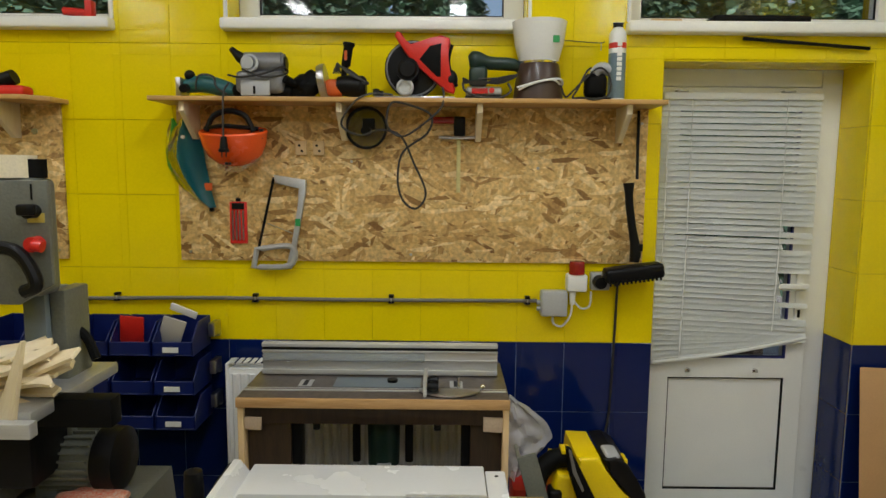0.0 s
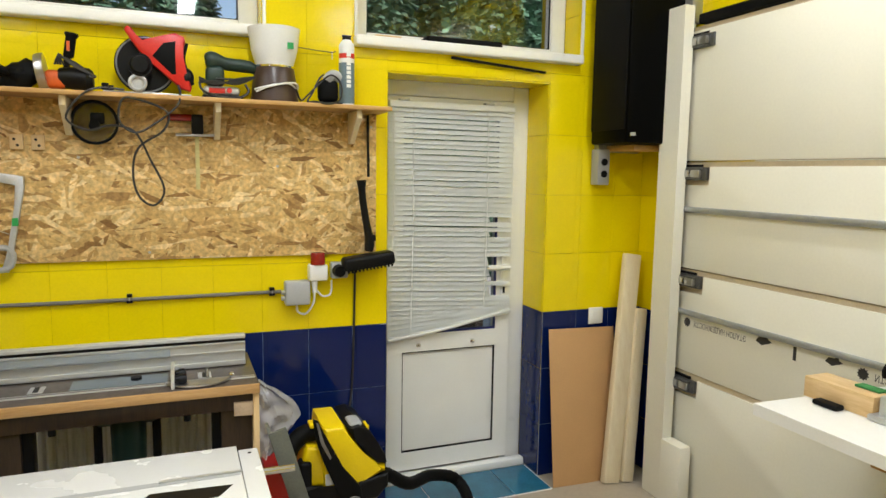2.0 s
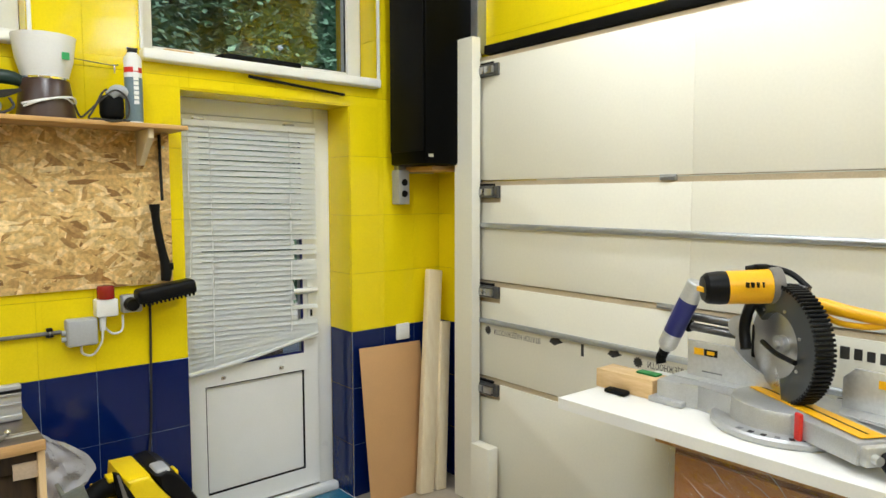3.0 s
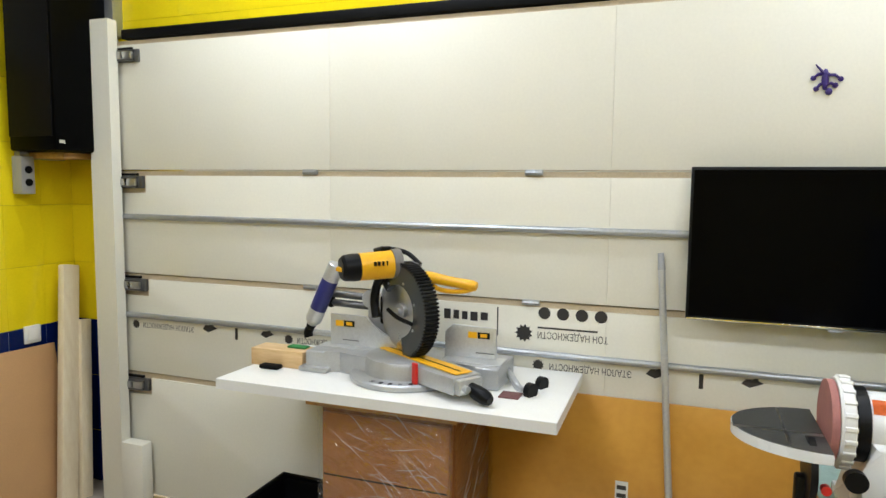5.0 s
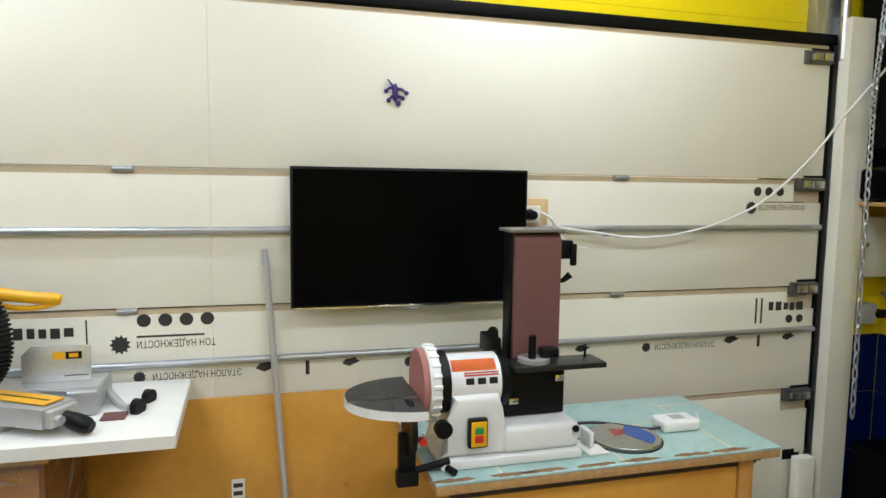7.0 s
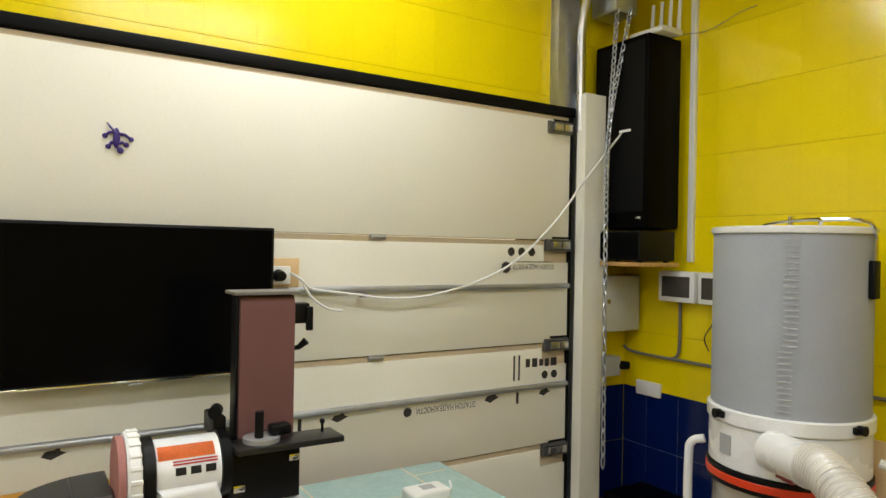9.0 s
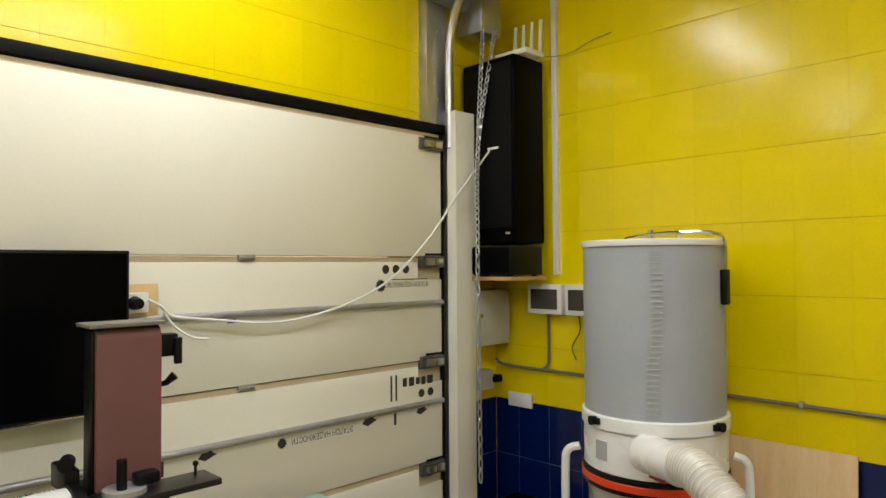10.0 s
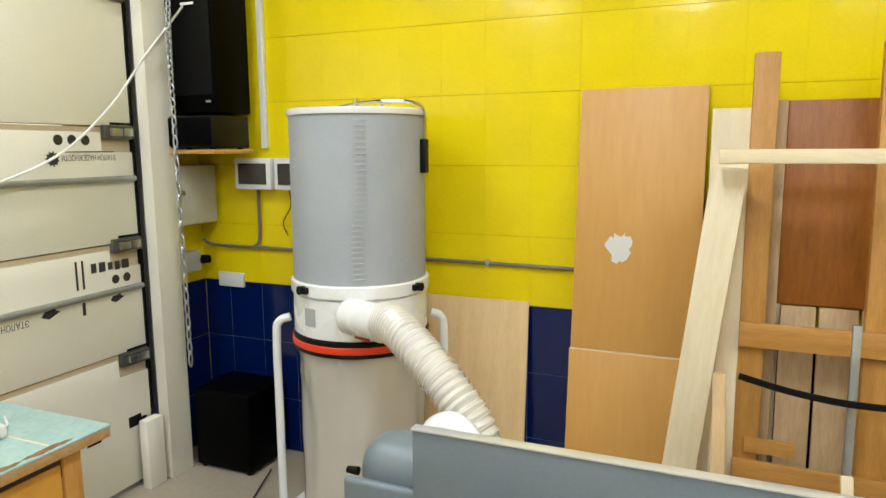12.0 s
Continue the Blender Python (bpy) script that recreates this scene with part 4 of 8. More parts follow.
# green orbital sander
p = thing("orbital_sander", (0.25, 2.71, SH), "dark green orbital sander with a wrapped cord", "power tool")
part("pad", G().box((0.15, 2.67, SH), (0.30, 2.75, SH + 0.016), 0.005), BLACK, p)
part("skirt", G().box((0.155, 2.672, SH + 0.016), (0.29, 2.748, SH + 0.05), 0.012, 3), ALU_L, p)
part("label_strip", G().box((0.175, 2.6685, SH + 0.022), (0.235, 2.6715, SH + 0.042), 0.001), RED, p)
part("switch", G().cyl((0.25, 2.672, SH + 0.034), (0.25, 2.66, SH + 0.034), 0.010), RED, p)
part("body", G().tube(bend([(0.165, 2.71, SH + 0.145), (0.20, 2.71, SH + 0.15), (0.25, 2.71, SH + 0.14), (0.33, 2.71, SH + 0.135), (0.37, 2.71, SH + 0.115)], 5), [0.022, 0.03, 0.034, 0.036, 0.036, 0.034, 0.031, 0.028, 0.026, 0.025, 0.025, 0.025, 0.025, 0.025, 0.025, 0.024, 0.022, 0.02, 0.018, 0.016, 0.012], 16), GREEN_D, p)
part("motor_housing", G().box((0.165, 2.68, SH + 0.05), (0.235, 2.74, SH + 0.13), 0.02, 3), GREEN_D, p)
g = G()
for k in range(4):
    g.tube(bend([(0.14, 2.665, SH + 0.06 + 0.006 * k), (0.20, 2.655, SH + 0.065 - 0.004 * k), (0.28, 2.655, SH + 0.06 + 0.006 * k), (0.345, 2.66, SH + 0.09), (0.30, 2.67, SH + 0.08), (0.20, 2.66, SH + 0.075)], 5), 0.0045, 6)
g.tube(bend([(0.14, 2.66, SH + 0.06), (0.15, 2.65, SH + 0.03), (0.20, 2.64, SH + 0.008), (0.28, 2.645, SH + 0.006), (0.32, 2.65, SH + 0.03), (0.31, 2.66, SH + 0.06)], 5), 0.0045, 6)
part("cord", g, CABLE, p)

# tub with a brown base
p = thing("paint_mixer", (0.43, 2.71, SH), "white plastic hopper on a dark brown motor base", "hopper")
part("base", G().lathe([(0.095, 0), (0.095, 0.012), (0.088, 0.07), (0.078, 0.135), (0.074, 0.14)], 36, pose(0.43, 2.715, SH)), BROWN_PL, p)
part("hopper", G().lathe([(0.070, 0.14), (0.074, 0.145), (0.092, 0.21), (0.102, 0.285), (0.104, 0.292), (0.098, 0.292), (0.0, 0.288)], 36, pose(0.43, 2.715, SH)), WHITE_PL, p)
part("rim", G().lathe([(0.075, 0.134), (0.079, 0.136), (0.079, 0.144), (0.072, 0.146)], 36, pose(0.43, 2.715, SH)), CHROME, p)
part("sticker", G().box((0.47, 2.627, SH + 0.205), (0.494, 2.632, SH + 0.23), m=None), GREEN, p, "small green sticker")
part("cord", G().tube(bend([(0.345, 2.66, SH + 0.045), (0.42, 2.613, SH + 0.062), (0.50, 2.64, SH + 0.075), (0.515, 2.68, SH + 0.055), (0.47, 2.62, SH + 0.07), (0.40, 2.618, SH + 0.055), (0.35, 2.65, SH + 0.035)], 5), 0.0038, 6), WHITE_PL, p)

# black jigsaw and foam can
p = thing("jigsaw", (0.64, 2.71, SH), "small black power tool with a loose looped cord", "power tool")
part("body", G().box((0.605, 2.68, SH + 0.012), (0.69, 2.74, SH + 0.105), 0.022, 3), RUBBER, p)
part("head", G().tube(bend([(0.64, 2.70, SH + 0.10), (0.665, 2.70, SH + 0.125), (0.70, 2.70, SH + 0.115)], 4), 0.022, 12), GREY_PL, p)
part("shoe", G().box((0.57, 2.665, SH), (0.70, 2.755, SH + 0.012), 0.003), BLACK, p)
part("cord", G().tube(bend([(0.62, 2.665, SH + 0.12), (0.60, 2.655, SH + 0.10), (0.57, 2.65, SH + 0.04), (0.55, 2.64, SH + 0.006), (0.58, 2.62, SH + 0.005), (0.63, 2.608, SH - 0.002), (0.68, 2.62, SH + 0.02), (0.69, 2.66, SH + 0.09), (0.65, 2.665, SH + 0.12), (0.60, 2.66, SH + 0.08), (0.55, 2.64, SH + 0.03), (0.52, 2.625, SH + 0.008), (0.50, 2.618, SH + 0.05)], 5), 0.004, 6), CABLE, p)


def foam_can(at, label, colour, low, start=0.01, body=None):
    c = thing("foam_can", at, label, "foam can", turn=at if isinstance(at, Matrix) else pose(*at))
    part("can", G().lathe([(0.028, 0), (0.032, 0.004), (0.032, 0.245), (0.030, 0.255), (0.018, 0.272), (0.010, 0.275)], 28), body or WHITE_PL, c)
    part("print_band", G().lathe([(0.0322, start), (0.0324, start + 0.002), (0.0324, low), (0.0322, low + 0.002)], 28), colour, c)
    part("cap", G().lathe([(0.018, 0.272), (0.019, 0.276), (0.017, 0.288), (0.0, 0.288)], 18).box((-0.020, -0.006, 0.284), (0.020, 0.006, 0.292), 0.003), BLACK, c)
    return c


c = foam_can((0.725, 2.70, SH), "white and grey foam spray can with a black nozzle", mat("slate_print", (0.13, 0.19, 0.22), 0.35), 0.175)
part("red_band", G().lathe([(0.0324, 0.195), (0.0326, 0.197), (0.0326, 0.213), (0.0324, 0.215)], 28), RED, c)
g = G()
for k in range(9):
    g.box((-0.008, -0.0335, 0.075 + k * 0.018), (0.010, -0.0318, 0.089 + k * 0.018))
part("lettering_bars", g, WHITE_PL, c, "white upright lettering in plain bars")
solo("wire", G().tube(bend([(0.53, 2.80, 2.10), (0.60, 2.80, 2.095), (0.68, 2.80, 2.09), (0.70, 2.80, 2.095)], 4), 0.002, 5), CABLE, "thin dark wire along the tiles", "wire")
solo("wall_hook", G().tube(bend([(0.685, 2.819, 2.095), (0.685, 2.80, 2.09), (0.685, 2.80, 2.06)], 4), 0.002, 5), STEEL, "small bent wire hook", "hook")

# ---- things hung on the panel ----
vz = thing("face_shield", (-0.95, 2.79, 1.42), "teal tinted face shield visor hanging on the panel", "face shield")




def visor(name, rows, y, bow, m):
    """A bent sheet lofted through (left, right, height)."""
    g = G()
    grid = []
    for xl, xr, z in rows:
        grid.append([g.bm.verts.new((xl + (xr - xl) * q / 8, y - bow * math.sin(math.pi * q / 8), z)) for q in range(9)])
    for a, b in zip(grid, grid[1:]):
        for q in range(8):
            g.bm.faces.new((a[q], a[q + 1], b[q + 1], b[q]))
    bmesh.ops.solidify(g.bm, geom=g.bm.faces[:], thickness=0.0015)
    return part(name, g, m, vz)


visor("visor", ((-0.955, -0.944, 1.802), (-0.985, -0.925, 1.775), (-1.012, -0.908, 1.735), (-1.03, -0.893, 1.68), (-1.034, -0.885, 1.63), (-1.012, -0.875, 1.57), (-0.982, -0.866, 1.52), (-0.94, -0.856, 1.47), (-0.88, -0.845, 1.432)), 2.79, 0.03, VISOR)
visor("inner_visor", ((-1.018, -1.006, 1.785), (-1.034, -0.985, 1.74), (-1.046, -0.98, 1.66), (-1.04, -0.97, 1.60), (-1.016, -0.95, 1.545), (-0.972, -0.94, 1.495)), 2.799, 0.008, VISOR_G)
part("pin", G().cyl((-0.955, 2.752, 1.71), (-0.955, 2.745, 1.71), 0.007, n=12), WHITE_PL, vz)
part("tag", G().box((-0.885, 2.775, 1.50), (-0.855, 2.779, 1.53)), ORANGE_D, vz)
part("clip", G().box((-0.872, 2.78, 1.415), (-0.855, 2.80, 1.435), 0.004), BLACK, vz)

h = thing("safety_helmet", (-0.74, 2.72, 1.62), "glossy orange safety helmet hanging with its black harness up", "helmet")
prof = [(0.118, 0.0), (0.121, 0.006), (0.117, 0.02), (0.112, 0.05), (0.095, 0.085), (0.065, 0.11), (0.03, 0.121), (0.0, 0.123)]
part("shell", G().lathe([*prof, (0.0, 0.119), (0.06, 0.105), (0.106, 0.05), (0.112, 0.0)], 36, pose(-0.74, 2.70, 1.735, 180, 0, 0) @ pose(0, 0, 0, 12, 0, 0) @ Matrix.Diagonal((1.08, 0.9, 1.12, 1))), ORANGE, h)
part("harness", G().tube(bend([(-0.83, 2.66, 1.73), (-0.80, 2.66, 1.785), (-0.74, 2.66, 1.805), (-0.68, 2.66, 1.785), (-0.65, 2.66, 1.73)], 6), 0.011, 8), BLACK, h)
part("sweatband", G().tube(bend([(-0.84, 2.68, 1.74), (-0.74, 2.60, 1.745), (-0.64, 2.68, 1.74)], 6), 0.008, 8), RUBBER, h)
part("ear_lug", G().box((-0.632, 2.67, 1.70), (-0.620, 2.70, 1.74), 0.003), BLACK, h)
part("chin_lug", G().box((-0.75, 2.62, 1.602), (-0.73, 2.64, 1.612), 0.003), BLACK, h)
part("clear_visor", G().tube(bend([(-0.80, 2.70, 1.60), (-0.72, 2.69, 1.585), (-0.65, 2.70, 1.63)], 5), 0.014, 8), FILM, h)
for x in (-0.50, -0.43):
    blk = thing("wooden_block", (x, 2.80, 1.67), "small pale wooden block screwed to the panel", "wooden block", "wooden blocks")
    part("block", G().box((x - 0.022, 2.79, 1.645), (x + 0.022, 2.8045, 1.70), 0.003), PLY, blk)
    for dx, dz in ((-0.006, 0.012), (0.004, -0.01)):
        part("screw", G().cyl((x + dx, 2.786, 1.67 + dz), (x + dx, 2.79, 1.67 + dz), 0.005, n=10), BLACK, blk)

pk = thing("blade_pack", (-0.76, 2.80, 1.29), "red carded pack of jigsaw blades", "blade pack")
part("card", G().box((-0.795, 2.798, 1.285), (-0.725, 2.8045, 1.455), 0.002), RED, pk)
for k in range(4):
    part("blade", G().box((-0.785 + k * 0.014, 2.794, 1.30), (-0.779 + k * 0.014, 2.7978, 1.42)), STEEL, pk)
part("label", G().box((-0.785, 2.795, 1.425), (-0.735, 2.7978, 1.45)), BLACK, pk)
part("hang_tab", G().box((-0.77, 2.799, 1.456), (-0.75, 2.804, 1.47), 0.002), BLACK, pk)

hs = thing("hacksaw", (-0.60, 2.79, 1.19), "grey metal hacksaw hanging on the panel", "hacksaw")
part("frame", G().prism([(-0.61, 1.565), (-0.48, 1.545), (-0.482, 1.50), (-0.525, 1.27), (-0.545, 1.185), (-0.57, 1.185), (-0.545, 1.27), (-0.515, 1.44), (-0.505, 1.515), (-0.605, 1.53)], 0.018, 0.004, pose(0, 2.80, 0, 90, 0, 0)), ALU, hs)
part("blade", G().prism([(-0.615, 1.555), (-0.605, 1.555), (-0.672, 1.27), (-0.682, 1.27)], 0.004, 0, pose(0, 2.792, 0, 90, 0, 0)), BLACK, hs)
g = G()
g.tube(bend([(-0.685, 2.79, 1.265), (-0.545, 2.79, 1.275), (-0.55, 2.79, 1.20), (-0.70, 2.79, 1.19)], 6), 0.012, 8, closed=True)
part("handle", g, ALU, hs)
part("tension_rod", G().cyl((-0.64, 2.79, 1.37), (-0.54, 2.79, 1.33), 0.002, n=6), STEEL, hs)
part("green_mark", G().box((-0.525, 2.778, 1.36), (-0.505, 2.7815, 1.39)), GREEN, hs)

cl = thing("bar_clamp", (0.13, 2.78, 1.72), "steel bar clamp with a black and red jaw", "clamp")
part("bar", G().box((0.122, 2.782, 1.50), (0.138, 2.79, 1.80), 0.001), wood("yellowed_steel", (0.62, 0.55, 0.25), (0.5, 0.45, 0.2)), cl)
part("jaw", G().tube(bend([(0.05, 2.775, 1.718), (0.17, 2.775, 1.718), (0.205, 2.775, 1.73), (0.21, 2.775, 1.80)], 5), 0.006, 8), STEEL, cl)
part("slide", G().box((0.11, 2.77, 1.72), (0.155, 2.80, 1.80), 0.006), BLACK, cl)
part("handle", G().cyl((0.02, 2.78, 1.785), (0.11, 2.78, 1.785), 0.014), RED_D, cl)

# vacuum nozzle and wand on the panel's edge
vn = thing("floor_nozzle", (0.83, 2.76, 1.15), "black vacuum wand with a floor nozzle, hung from a strap", "vacuum nozzle")
part("strap", G().tube(bend([(0.845, 2.80, 1.83), (0.843, 2.79, 1.70), (0.84, 2.77, 1.56)], 4), 0.006, 6), BLACK, vn)
part("wand", G().tube(bend([(0.805, 2.76, 1.545), (0.81, 2.755, 1.46), (0.825, 2.75, 1.36), (0.84, 2.75, 1.28), (0.835, 2.745, 1.23)], 5), [0.022, 0.02, 0.017, 0.016, 0.016, 0.016, 0.016, 0.016, 0.016, 0.016, 0.016, 0.017, 0.018, 0.019, 0.02, 0.022, 0.022, 0.022, 0.021, 0.02, 0.018], 12), BLACK, vn)
part("knuckle", G().box((0.845, 2.73, 1.275), (0.865, 2.75, 1.305), 0.004), BLACK, vn)
nz = part("nozzle", G().box((-0.115, -0.045, -0.03), (0.115, 0.045, 0.03), 0.016, 3, pose(0.83, 2.735, 1.19, 0, -8, 0)), BLACK, vn)
g = G()
for k in range(13):
    g.box((-0.108 + k * 0.0165, -0.05, -0.035), (-0.10 + k * 0.0165, -0.044, -0.018), m=pose(0.83, 2.735, 1.19, 0, -8, 0))
part("comb", g, RUBBER, nz)
solo("cable", G().tube(bend([(0.79, 2.812, 1.17), (0.785, 2.812, 0.9), (0.775, 2.812, 0.6), (0.75, 2.79, 0.45)], 5), 0.005, 6), CABLE, "black cable hanging down the wall", "cable")

# siren, sockets, junction box, conduit
sr = thing("siren", (0.615, 2.78, 1.10), "white wall siren with a dark red beacon", "siren")
part("box", G().box((0.575, 2.755, 1.105), (0.655, 2.8195, 1.175), 0.008), WHITE_PL, sr)
part("beacon", G().lathe([(0.032, 0), (0.032, 0.04), (0.028, 0.052), (0.0, 0.055)], 24, pose(0.615, 2.78, 1.175)), RED_D, sr)
part("gland", G().cyl((0.60, 2.78, 1.104), (0.60, 2.78, 1.05), 0.014, 0.010, 12), WHITE_PL, sr)
sk = thing("wall_socket", (0.71, 2.80, 1.15), "black plug in a grey wall socket", "socket")
part("box", G().box((0.675, 2.775, 1.11), (0.75, 2.8195, 1.18), 0.006), GREY_PL, sk)
part("plug", G().cyl((0.705, 2.775, 1.145), (0.705, 2.735, 1.145), 0.028, 0.024), BLACK, sk)
jb = thing("junction_box", (0.525, 2.80, 1.05), "grey plastic junction box on the yellow tiles", "junction box")
part("box", G().box((0.472, 2.765, 1.0), (0.58, 2.8195, 1.105), 0.008), GREY_PL, jb)
part("lid", G().box((0.476, 2.758, 1.004), (0.576, 2.7648, 1.101), 0.004), GREY_PL, jb)
for z in (1.03, 1.055):
    part("gland", G().cyl((0.458, 2.79, z), (0.4718, 2.79, z), 0.010, n=12), GREY_PL, jb)
solo("white_cable", G().tube(bend([(0.525, 2.80, 0.998), (0.53, 2.80, 0.965), (0.565, 2.80, 0.955), (0.595, 2.79, 1.0), (0.60, 2.78, 1.055)], 6), 0.0045, 6), WHITE_PL, "white cable looping from the junction box", "cable")
solo("white_cable", G().tube(bend([(0.61, 2.80, 1.06), (0.64, 2.80, 1.03), (0.675, 2.80, 1.04), (0.68, 2.80, 1.10)], 6), 0.0045, 6), WHITE_PL, "white cable below the wall socket", "cable")
co = thing("conduit", (-0.6, 2.80, 1.06), "grey conduit clipped along the wall", "conduit")
part("pipe", G().tube(bend([(-2.2, 2.805, 1.045), (-1.5, 2.805, 1.05), (-0.9, 2.805, 1.058), (-0.3, 2.807, 1.055), (0.46, 2.807, 1.058)], 8), 0.0075, 10), GREY_CON, co)
for x in (-1.27, -0.70, -0.14, 0.42):
    part("clip", G().box((x - 0.012, 2.793, 1.043), (x + 0.012, 2.8195, 1.052), 0.002).box((x - 0.010, 2.793, 1.066), (x + 0.010, 2.8195, 1.078), 0.002), BLACK, co)
    part("band", G().ring((x, 2.805, 1.058), (1, 0, 0), 0.0115, 0.003, 16, 6), STEEL, co)

# window-sill odds and ends
solo("cork_block", G().box((0.88, 2.80, 2.1725), (1.0, 2.84, 2.185), 0.005), PINE_Y, "small worn wooden brush block on the sill", "brush")
solo("black_tray", G().box((1.12, 2.79, 2.1725), (1.50, 2.90, 2.20), 0.010, 3), RUBBER, "flat black rubber pad lying on the sill", "pad")
solo("black_batten", G().box((0, -0.006, -0.006), (0.50, 0.006, 0.006), 0.002, m=pose(1.24, 2.80, 2.112, 0, 4.0, 0)), RUBBER, "thin black strip under the window sill", "strip")
s = thing("clamp_on_sill", (-1.52, 2.86, 2.173), "red and black clamp lying on the window sill", "clamp")
part("bar", G().box((-1.78, 2.84, 2.173), (-1.33, 2.86, 2.187), 0.003), BLACK, s)
part("handle", G().cyl((-1.45, 2.85, 2.207), (-1.34, 2.85, 2.197), 0.016), RED, s)
part("jaw", G().box((-1.36, 2.83, 2.173), (-1.33, 2.87, 2.247), 0.005), RED, s)

# ---- radiator ----
rd = thing("radiator", (-0.27, 2.75, 0.18), "white steel panel radiator under the windows", "radiator")
g = G()
for k in range(31):
    x = -0.775 + k * 0.0335
    g.prism([(0, 0), (0.008, -0.010), (0.020, -0.010), (0.0285, 0)], 0.54, 0.003, pose(x, 2.705, 0.23), 1)
part("ribs", g, WHITE_EN, rd)
part("panel", G().box((-0.79, 2.705, 0.20), (0.29, 2.73, 0.79), 0.006), WHITE_EN, rd)
part("back_panel", G().box((-0.79, 2.76, 0.20), (0.29, 2.785, 0.79), 0.006), WHITE_EN, rd)
part("side_cover", G().box((-0.80, 2.70, 0.20), (-0.788, 2.79, 0.81), 0.003), WHITE_EN, rd)
g = G()
for k in range(40):
    g.box((-0.785 + k * 0.027, 2.71, 0.808), (-0.769 + k * 0.027, 2.78, 0.813))
part("top_grille", g, WHITE_EN, rd)
part("foot", G().box((-0.6, 2.72, 0), (-0.57, 2.78, 0.2)), WHITE_EN, rd)
part("foot", G().box((0.12, 2.72, 0), (0.15, 2.78, 0.2)), WHITE_EN, rd)

# ---- router table ----
r = thing("router_table", (-0.15, 2.38, 0), "wooden router table with a dark worn top and aluminium fence", "router table")
part("tabletop", G().box((-0.595, 2.195, 0.825), (0.295, 2.62, 0.85), 0.002), DARK_TOP, r, "dark scuffed phenolic top")
part("front_edge", G().box((-0.596, 2.185, 0.818), (0.296, 2.1945, 0.851), 0.002), PLY_EDGE, r)
fence = part("fence", G().box((-0.575, 2.44, 0.851), (0.272, 2.462, 0.97), 0.003), ALU_L, r, "aluminium profile fence")
for y0, z0, z1 in ((2.432, 0.955, 0.967), (2.434, 0.936, 0.943), (2.432, 0.855, 0.872), (2.435, 0.905, 0.91)):
    part("fence_rib", G().box((-0.575, y0, z0), (0.272, 2.4395, z1), 0.001), ALU_L, fence)
part("fence_groove", G().box((-0.575, 2.4372, 0.944), (0.272, 2.4396, 0.954)), BLACK, fence)
part("mitre_track", G().box((-0.59, 2.265, 0.8495), (0.29, 2.292, 0.8535), 0.001), ALU_L, r)
part("track_slot", G().box((-0.59, 2.274, 0.8536), (0.29, 2.283, 0.854)), GREY_CON, r)
part("insert_plate", G().box((-0.30, 2.305, 0.8502), (0.0, 2.41, 0.8525), 0.001), GREY_BLUE, r)
part("router_bit", G().cyl((-0.10, 2.365, 0.8526), (-0.10, 2.365, 0.862), 0.018), BLACK, r)
for x in (-0.42, 0.10):
    part("fence_slot", G().box((x, 2.31, 0.8502), (x + 0.045, 2.38, 0.853), 0.001), ALU_L, r)
    part("slot_gap", G().box((x + 0.014, 2.315, 0.8531), (x + 0.03, 2.375, 0.8536)), BLACK, r)
mg = part("mitre_gauge", G().prism([(0.105 * math.cos(a), 0.075 * math.sin(a)) for a in [math.pi * i / 16 for i in range(17)]], 0.006, 0.001, pose(0.10, 2.275, 0.855, 0, 0, 180)), STEEL, r)
part("gauge_fence", G().box((0.012, 2.205, 0.852), (0.024, 2.36, 0.905), 0.002), ALU_L, mg)
for z, y in ((0.875, 2.245), (0.875, 2.31)):
    part("knob", G().cyl((0.024, y, z), (0.062, y, z), 0.013).cyl((0.036, y, z), (0.056, y, z), 0.018, n=14), BLACK, mg)
part("gauge_knob", G().cyl((0.13, 2.29, 0.86), (0.13, 2.29, 0.895), 0.006), CHROME, mg)
part("gauge_knob", G().ball((0.21, 2.27, 0.868), 0.010), CHROME, mg)
part("acrylic_guard", G().box((-0.57, 2.425, 0.905), (0.01, 2.430, 0.935), 0.001), ACRYL, r)
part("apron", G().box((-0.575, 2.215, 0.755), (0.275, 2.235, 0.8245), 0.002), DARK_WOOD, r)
for x0, x1 in ((-0.595, -0.575), (0.275, 0.295)):
    part("side_panel", G().box((x0, 2.20, 0.0), (x1, 2.60, 0.8245), 0.002), PLY, r)
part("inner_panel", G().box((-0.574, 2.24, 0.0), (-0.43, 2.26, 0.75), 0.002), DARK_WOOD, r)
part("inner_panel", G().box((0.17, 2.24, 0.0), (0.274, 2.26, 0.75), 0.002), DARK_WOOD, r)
for x in (-0.43, 0.17):
    part("leg", G().box((x - 0.03, 2.262, 0.0), (x + 0.03, 2.32, 0.824), 0.003), BLACK, r)
for x in (-0.575, 0.215):
    g = G().box((x, 2.205, 0.735), (x + 0.06, 2.2145, 0.785), 0.004)
    for v in g.bm.verts:
        v.co.x += 0.012 * noise.noise(v.co * 60)
        v.co.z += 0.012 * noise.noise(v.co * 50 + Vector((5, 0, 0)))
    part("torn_tape", g, mat("torn_masking_tape", (0.55, 0.42, 0.30), 0.8), r)
rr = part("router", G().cyl((-0.13, 2.36, 0.824), (-0.13, 2.36, 0.56), 0.06, 0.055).box((-0.235, 2.33, 0.70), (-0.03, 2.40, 0.80), 0.02), GREEN_D, r, "dark green router hanging under the top")
part("plunge_rod", G().cyl((-0.225, 2.35, 0.80), (-0.225, 2.35, 0.57), 0.014), BLACK, rr)
